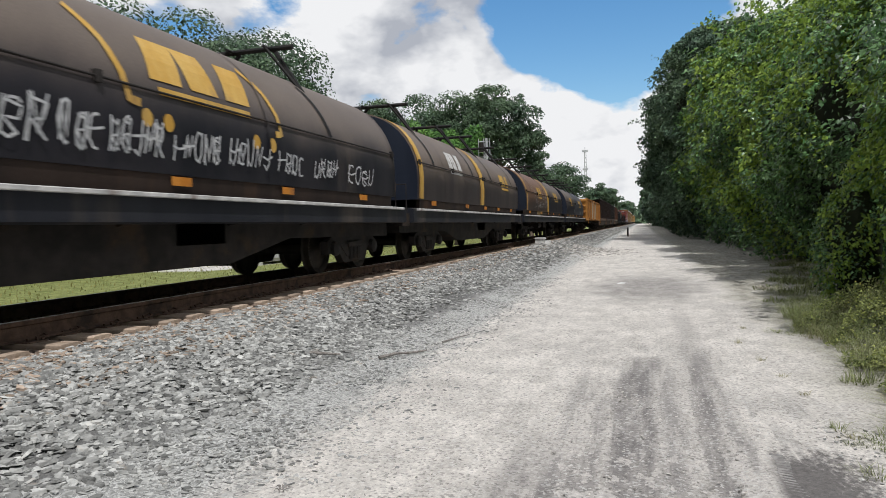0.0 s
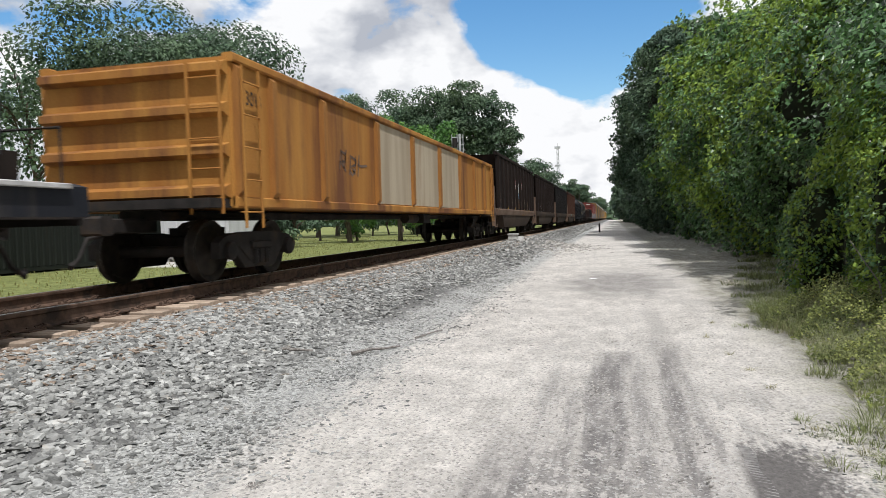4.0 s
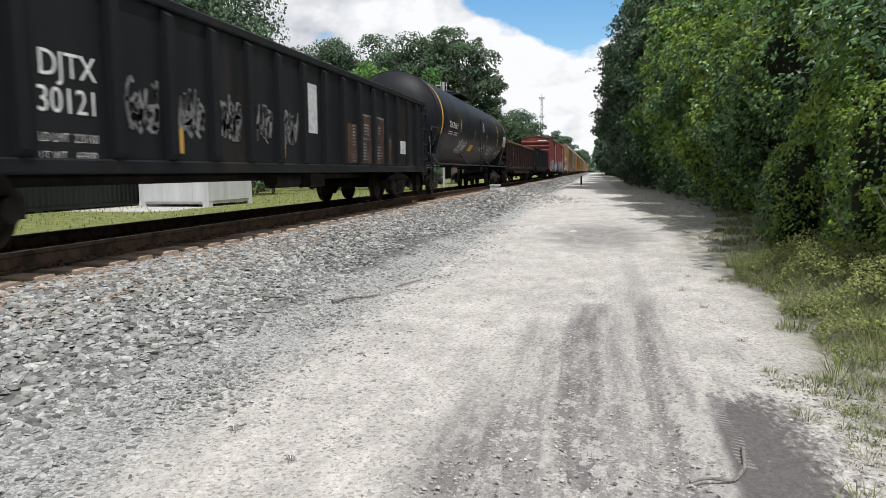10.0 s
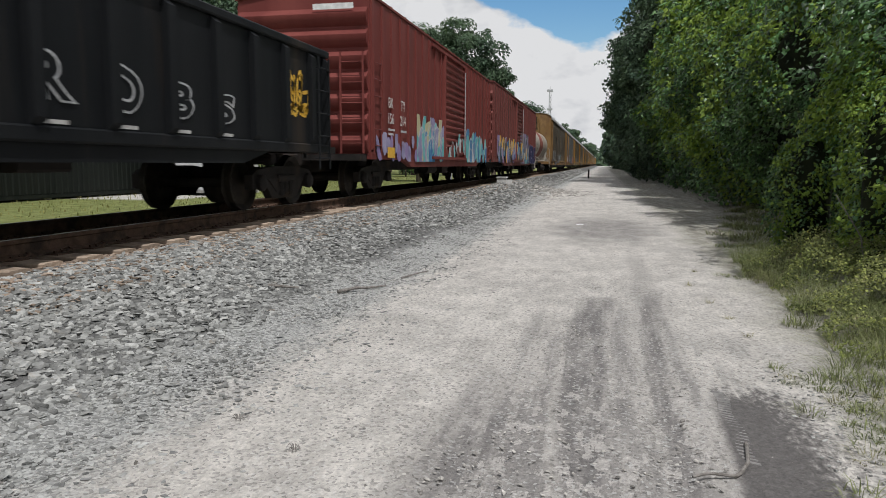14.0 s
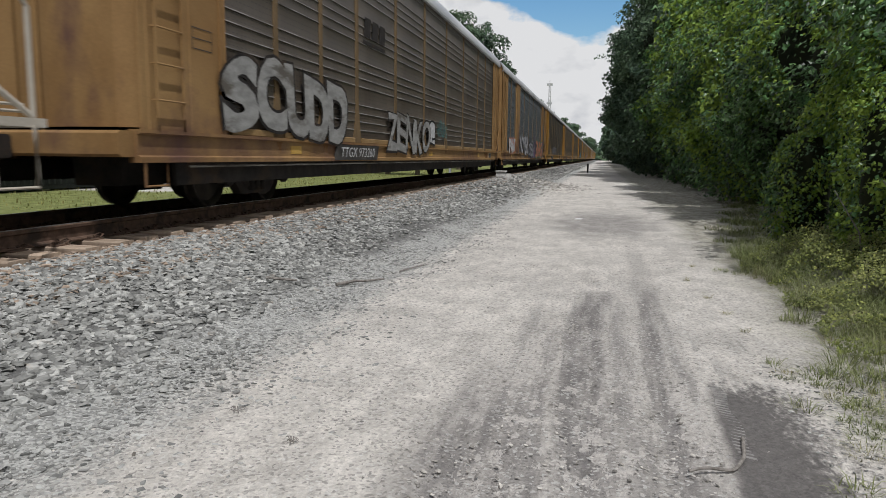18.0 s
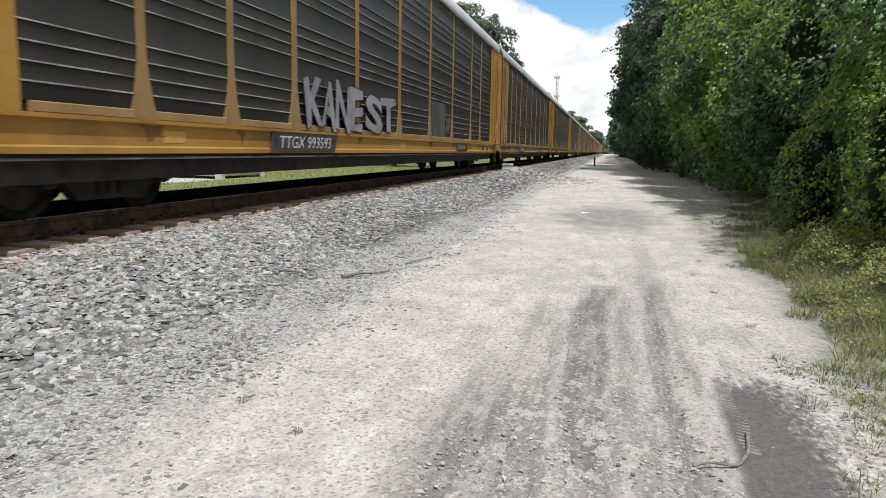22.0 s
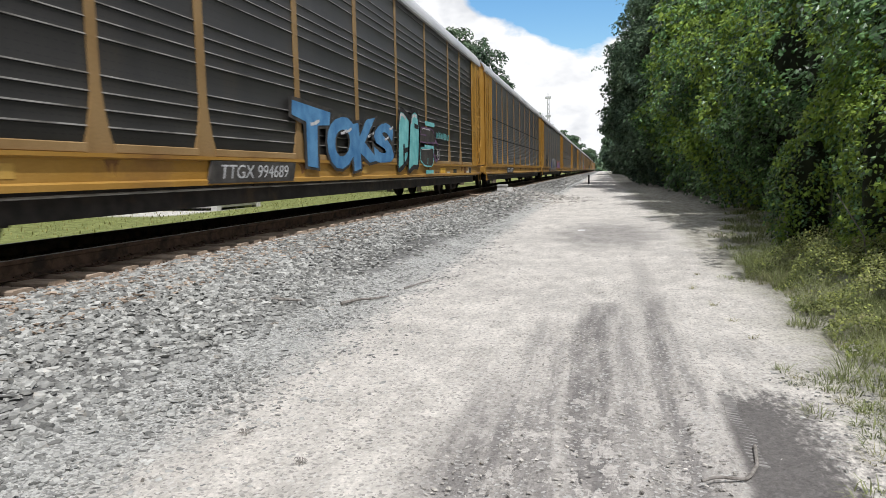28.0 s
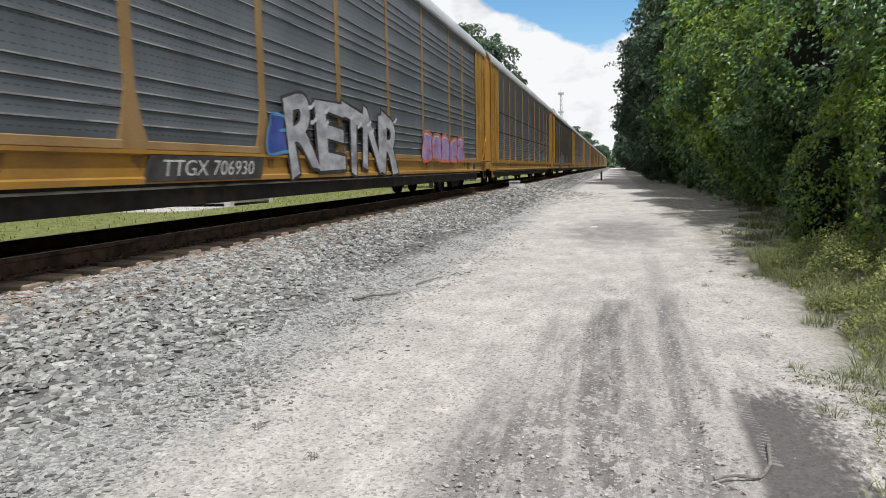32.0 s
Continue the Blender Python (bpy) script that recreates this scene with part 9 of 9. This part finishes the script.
wet = (pos[:, 0] > 0.7) & (pos[:, 0] < 1.4) & (pos[:, 1] < 5.0) & (rng.random(n) > 0.06)
pos = pos[~wet]
n = len(pos)
pos[:, 2] = -0.002
sz = 0.004 + 0.010 * rng.random(n) ** 3
pebbles = new("pebbles", stones("pebbles", pos, sz, rng))
pebbles.data.materials.append(M_PEBBLE)
tagged(pebbles, "small pale pebbles on the sandy road", "pebbles", kind="stuff")
n = 5200
pos = np.stack([np.clip(rng.normal(-1.25, 0.75, n), -2.6, 1.6), 1.6 + 10.5 * rng.random(n) ** 1.5, np.full(n, -0.003)], 1)
thick = np.array([noise.noise((a * 1.1, b * 0.8, 9.0)) for a, b in pos[:, :2]])
pos = pos[thick > rng.normal(0.02, 0.14, n)]
n = len(pos)
flakes = new("stone_flakes", stones("stone_flakes", pos, 0.008 + 0.012 * rng.random(n) ** 2.5, rng, True))
flakes.data.materials.append(M_PEBBLE)
tagged(flakes, "flat pale stone flakes trodden into the sandy road", "pebbles", kind="stuff")
n = 2600
pos = np.stack([rng.normal(-3.3, 1.1, n), rng.normal(35.5, 3.0, n), np.zeros(n)], 1)
pos[:, 2] = [profile(a, b) for a, b in pos[:, :2]]
pile = new("gravel_pile", stones("gravel_pile", pos, rng.uniform(0.03, 0.09, n), rng))
pile.data.materials.append(M_PEBBLE)
tagged(pile, "low spread pile of pale gravel beside the track", "gravel", kind="stuff")


# ---- small things along the way ----
def thing(name, geo, mat, label, category):
    ob = new(name, geo.mesh(name))
    ob.data.materials.append(mat)
    return tagged(ob, label, category)


thing("stick", Geo().tube([(-2.92, 7.38, 0.03), (-2.78, 7.58, 0.045), (-2.66, 7.72, 0.03), (-2.52, 7.92, 0.025)], 0.022, 8, 0.01), M_STICK, "dry grey stick lying on the gravel", "stick")
thing("stick", Geo().tube([(-2.5, 8.55, 0.02), (-2.38, 8.9, 0.03), (-2.3, 9.2, 0.02)], 0.012, 7, 0.006), M_STICK, "thin dry twig on the sand", "stick")
bend = []
for k in range(19):
    a = k / 18
    bend.append((0.47 + 0.29 * min(1.0, a * 1.3) + 0.16 * max(0.0, a - 0.75), 3.35 + 0.15 * a + 0.012 * math.sin(9 * a) + 1.0 * max(0.0, a - 0.55) ** 1.4, 0.014 + 0.006 * math.sin(7 * a)))
thing("stick", Geo().tube(bend, 0.007, 8, 0.011), M_STICK, "curved dry stick beside a tyre rut", "stick")
thing("stick", Geo().tube([(-3.55, 6.9, 0.16), (-3.25, 7.05, 0.12)], 0.02, 7, 0.012), M_STICK, "short dark stick on the stones", "stick")
bag = Geo()
bag.add([(-0.60, 17.3, 0.01), (-0.42, 17.28, 0.015), (-0.40, 17.5, 0.02), (-0.58, 17.52, 0.015), (-0.5, 17.4, 0.035)], [(0, 1, 4), (1, 2, 4), (2, 3, 4), (3, 0, 4), (3, 2, 1, 0)])
# flat star-shaped weeds on the sand
for x, y, r in ((-2.04, 3.55, 0.06), (-1.53, 3.22, 0.06)):
    star = Geo()
    for k in range(9):
        a, q = 0.7 * k + rnd.uniform(-0.2, 0.2), r * rnd.uniform(0.6, 1.1)
        d, e = (math.cos(a), math.sin(a)), (-math.sin(a), math.cos(a))
        star.add([(x + 0.008 * d[0], y + 0.008 * d[1], 0.004), (x + q * 0.55 * d[0] + 0.006 * e[0], y + q * 0.55 * d[1] + 0.006 * e[1], 0.03),
                  (x + q * d[0], y + q * d[1], 0.008), (x + q * 0.55 * d[0] - 0.006 * e[0], y + q * 0.55 * d[1] - 0.006 * e[1], 0.024)], [(0, 1, 2, 3)])
    thing("ground_weed", star, M_STICK, "small dry flat weed on the sand", "weed")
# lugs of a tyre print along the edge of the damp patch
lugs = Geo()
for k in range(26):
    y = 3.6 + 0.045 * k
    x = 0.80 - 0.012 * math.sin(0.5 * k)
    lugs.add([(x - 0.05, y + 0.02, -0.004), (x + 0.03, y - 0.008, -0.004), (x + 0.03, y + 0.008, -0.004), (x - 0.05, y + 0.036, -0.004),
              (x - 0.045, y + 0.025, 0.007), (x + 0.025, y - 0.003, 0.007), (x + 0.025, y + 0.003, 0.007), (x - 0.045, y + 0.031, 0.007)],
             [(0, 3, 2, 1), (4, 5, 6, 7), (0, 1, 5, 4), (1, 2, 6, 5), (2, 3, 7, 6), (3, 0, 4, 7)])
prints = thing("tyre_print", lugs, M_DAMPSAND, "tyre tread print pressed into damp sand", "tyre print")
tagged(prints, "tyre tread print pressed into damp sand", "tyre print", kind="stuff")
thing("litter_bag", bag, M_WHITE, "flattened white plastic litter on the road", "litter")

jb = tagged(new("junction_box"), "small pale trackside box beside the ballast", "junction box")
jb.location = (-4.66, 33.2, profile(-4.66, 33.2) - 0.03)
part("housing", Geo().box(-0.24, 0.20, -0.22, 0.22, 0.03, 0.27, 0.02), M_CONCRETE, jb)
part("lid", Geo().prism([(-0.28, 0.27), (0.24, 0.27), (0.20, 0.33), (-0.24, 0.33)], 1, -0.26, 0.26), M_WHITELINE, jb)
part("side_box", Geo().box(0.22, 0.46, -0.18, 0.16, 0.02, 0.19, 0.02), M_CONCRETE, jb)
part("slab", Geo().box(-0.34, 0.52, -0.30, 0.30, -0.06, 0.03), M_CONCRETE, jb)

mp_ = tagged(new("marker_post"), "short dark marker post beside the far track", "post")
mp_.location = (-1.4, 75.0, profile(-1.4, 75.0) - 0.02)
part("post", Geo().box(-0.09, 0.09, -0.06, 0.06, 0.0, 0.95, 0.01), M_STEEL, mp_)
part("cap", Geo().prism([(-0.1, 0.95), (0.1, 0.95), (0, 1.02)], 1, -0.07, 0.07), M_WHITELINE, mp_)

# railway signal on the far side
sg = tagged(new("railway_signal"), "grey railway signal mast with lattice platform", "signal")
sg.location = (-9.75, 45.0, 0)
part("mast", Geo().tube([(0, 0, -0.1), (0, 0, 7.3)], 0.09, 10), M_GALV, sg)
part("base", Geo().box(-0.35, 0.35, -0.35, 0.35, -0.05, 0.35, 0.03), M_CONCRETE, sg)
for z in (5.5, 6.7):
    hd = part("signal_head", Geo().tube([(-0.32, -0.1, z - 0.28), (-0.32, -0.1, z + 0.32)], 0.16, 12).box(-0.36, 0.0, -0.04, 0.04, z - 0.05, z + 0.05), M_STEEL, sg)
    part("hood", Geo().box(-0.5, -0.16, 0.06, 0.3, z - 0.3, z + 0.34, 0.03), M_GALV, hd)
cage = Geo()
for z in (4.6, 5.1, 5.6, 6.1, 6.6, 7.1):
    cage.tube([(-0.55, 0.1, z), (0.2, 0.1, z)], 0.03, 6)
for x in (-0.55, -0.2, 0.2):
    cage.tube([(x, 0.1, 4.5), (x, 0.1, 7.3)], 0.03, 6)
part("ladder_cage", cage, M_GALV, sg)
part("platform", Geo().box(-0.7, 0.35, -0.3, 0.5, 4.42, 4.48), M_GALV, sg)

# radio mast far behind
tw = tagged(new("radio_mast"), "thin lattice radio mast far behind the trees", "mast")
tw.location = (-24.0, 320.0, 0)
for k in range(3):
    a = 2 * math.pi * k / 3
    part("mast_leg", Geo().tube([(0.8 * math.cos(a), 0.8 * math.sin(a), -0.2), (0.45 * math.cos(a), 0.45 * math.sin(a), 34.0)], 0.14, 6), M_GALV, tw)
br = Geo()
for k in range(16):
    z = 2 * k
    for j in range(3):
        a, b = 2 * math.pi * j / 3, 2 * math.pi * (j + 1) / 3
        br.tube([(0.7 * math.cos(a), 0.7 * math.sin(a), z), (0.7 * math.cos(b), 0.7 * math.sin(b), z + 2)], 0.08, 5)
part("bracing", br, M_GALV, tw)
part("antenna", Geo().tube([(0, 0, 33), (0, 0, 36)], 0.1, 6).box(-1.3, 1.3, -0.3, 0.3, 33.6, 34.6).box(-1.2, 1.2, -0.3, 0.3, 25.5, 26.3), M_GALV, tw)

# white cabin on blocks beyond the track
cb = tagged(new("site_cabin"), "white sheet-metal cabin standing on blocks in the grass", "cabin")
cb.location = (-18.55, 30.0, 0)
part("body", Geo().box(-1.75, 1.75, -2.0, 2.0, 0.24, 2.75, 0.03), M_SHED, cb)
part("roof", Geo().box(-1.85, 1.85, -2.1, 2.1, 2.75, 2.87, 0.03), M_SHED, cb)
part("skirt", Geo().box(-1.7, 1.7, -1.95, 1.95, 0.12, 0.24), M_CONCRETE, cb)
for x in (-1.6, 1.6):
    for y in (-1.85, 1.85):
        part("block", Geo().box(x - 0.16, x + 0.16, y - 0.16, y + 0.16, -0.02, 0.24, 0.01), M_CONCRETE, cb)
for k in range(6):
    part("wall_rib", Geo().box(-1.6 + 0.63 * k, -1.55 + 0.63 * k, -2.025, -2.0, 0.28, 2.72), M_SHED, cb)

# dark container stores in a row beside the cabin
def container(y):
    ct = tagged(new("storage_container"), "dark green steel storage container standing in the grass", "container", "container row")
    ct.location = (-22.3, y, 0)
    part("body", Geo().box(-1.2, 1.2, -6.05, 6.05, 0.10, 2.75, 0.02), M_CONTAINER, ct)
    for k in range(40):
        part("corrugation", shared("corrugation", lambda: Geo().prism([(0.0, -0.1), (0.035, -0.06), (0.035, 0.06), (0.0, 0.1)], 2, 0.26, 2.62), M_CONTAINER), None, ct, m=pose(1.2, -5.85 + 0.3 * k, 0))
    part("bottom_rail", Geo().box(1.2, 1.25, -6.05, 6.05, 0.08, 0.22), M_CONTAINER, ct)
    part("top_rail", Geo().box(1.2, 1.25, -6.05, 6.05, 2.64, 2.78), M_CONTAINER, ct)
    for q in (-5.8, 0.0, 5.8):
        part("block", Geo().box(-1.1, 1.1, q - 0.2, q + 0.2, -0.02, 0.10), M_CONCRETE, ct)


for y in (23.1, 10.8, -1.5):
    container(y)

# ---- how the train runs ----
RUN = [(0, 0.0), (2, 28.28), (4, 57.28), (6, 86.94), (8, 117.2), (10, 147.88), (12, 178.79), (14, 209.72), (16, 240.5), (18, 271.0),
       (20, 301.14), (22, 330.96), (24, 360.54), (26, 389.98), (28, 419.39), (30, 448.85), (32, 478.41)]


def motions():
    for ob, s in CARS:
        walk(ob, [(t, pose(XC, s - run, ZR)) for t, run in RUN])


motions()
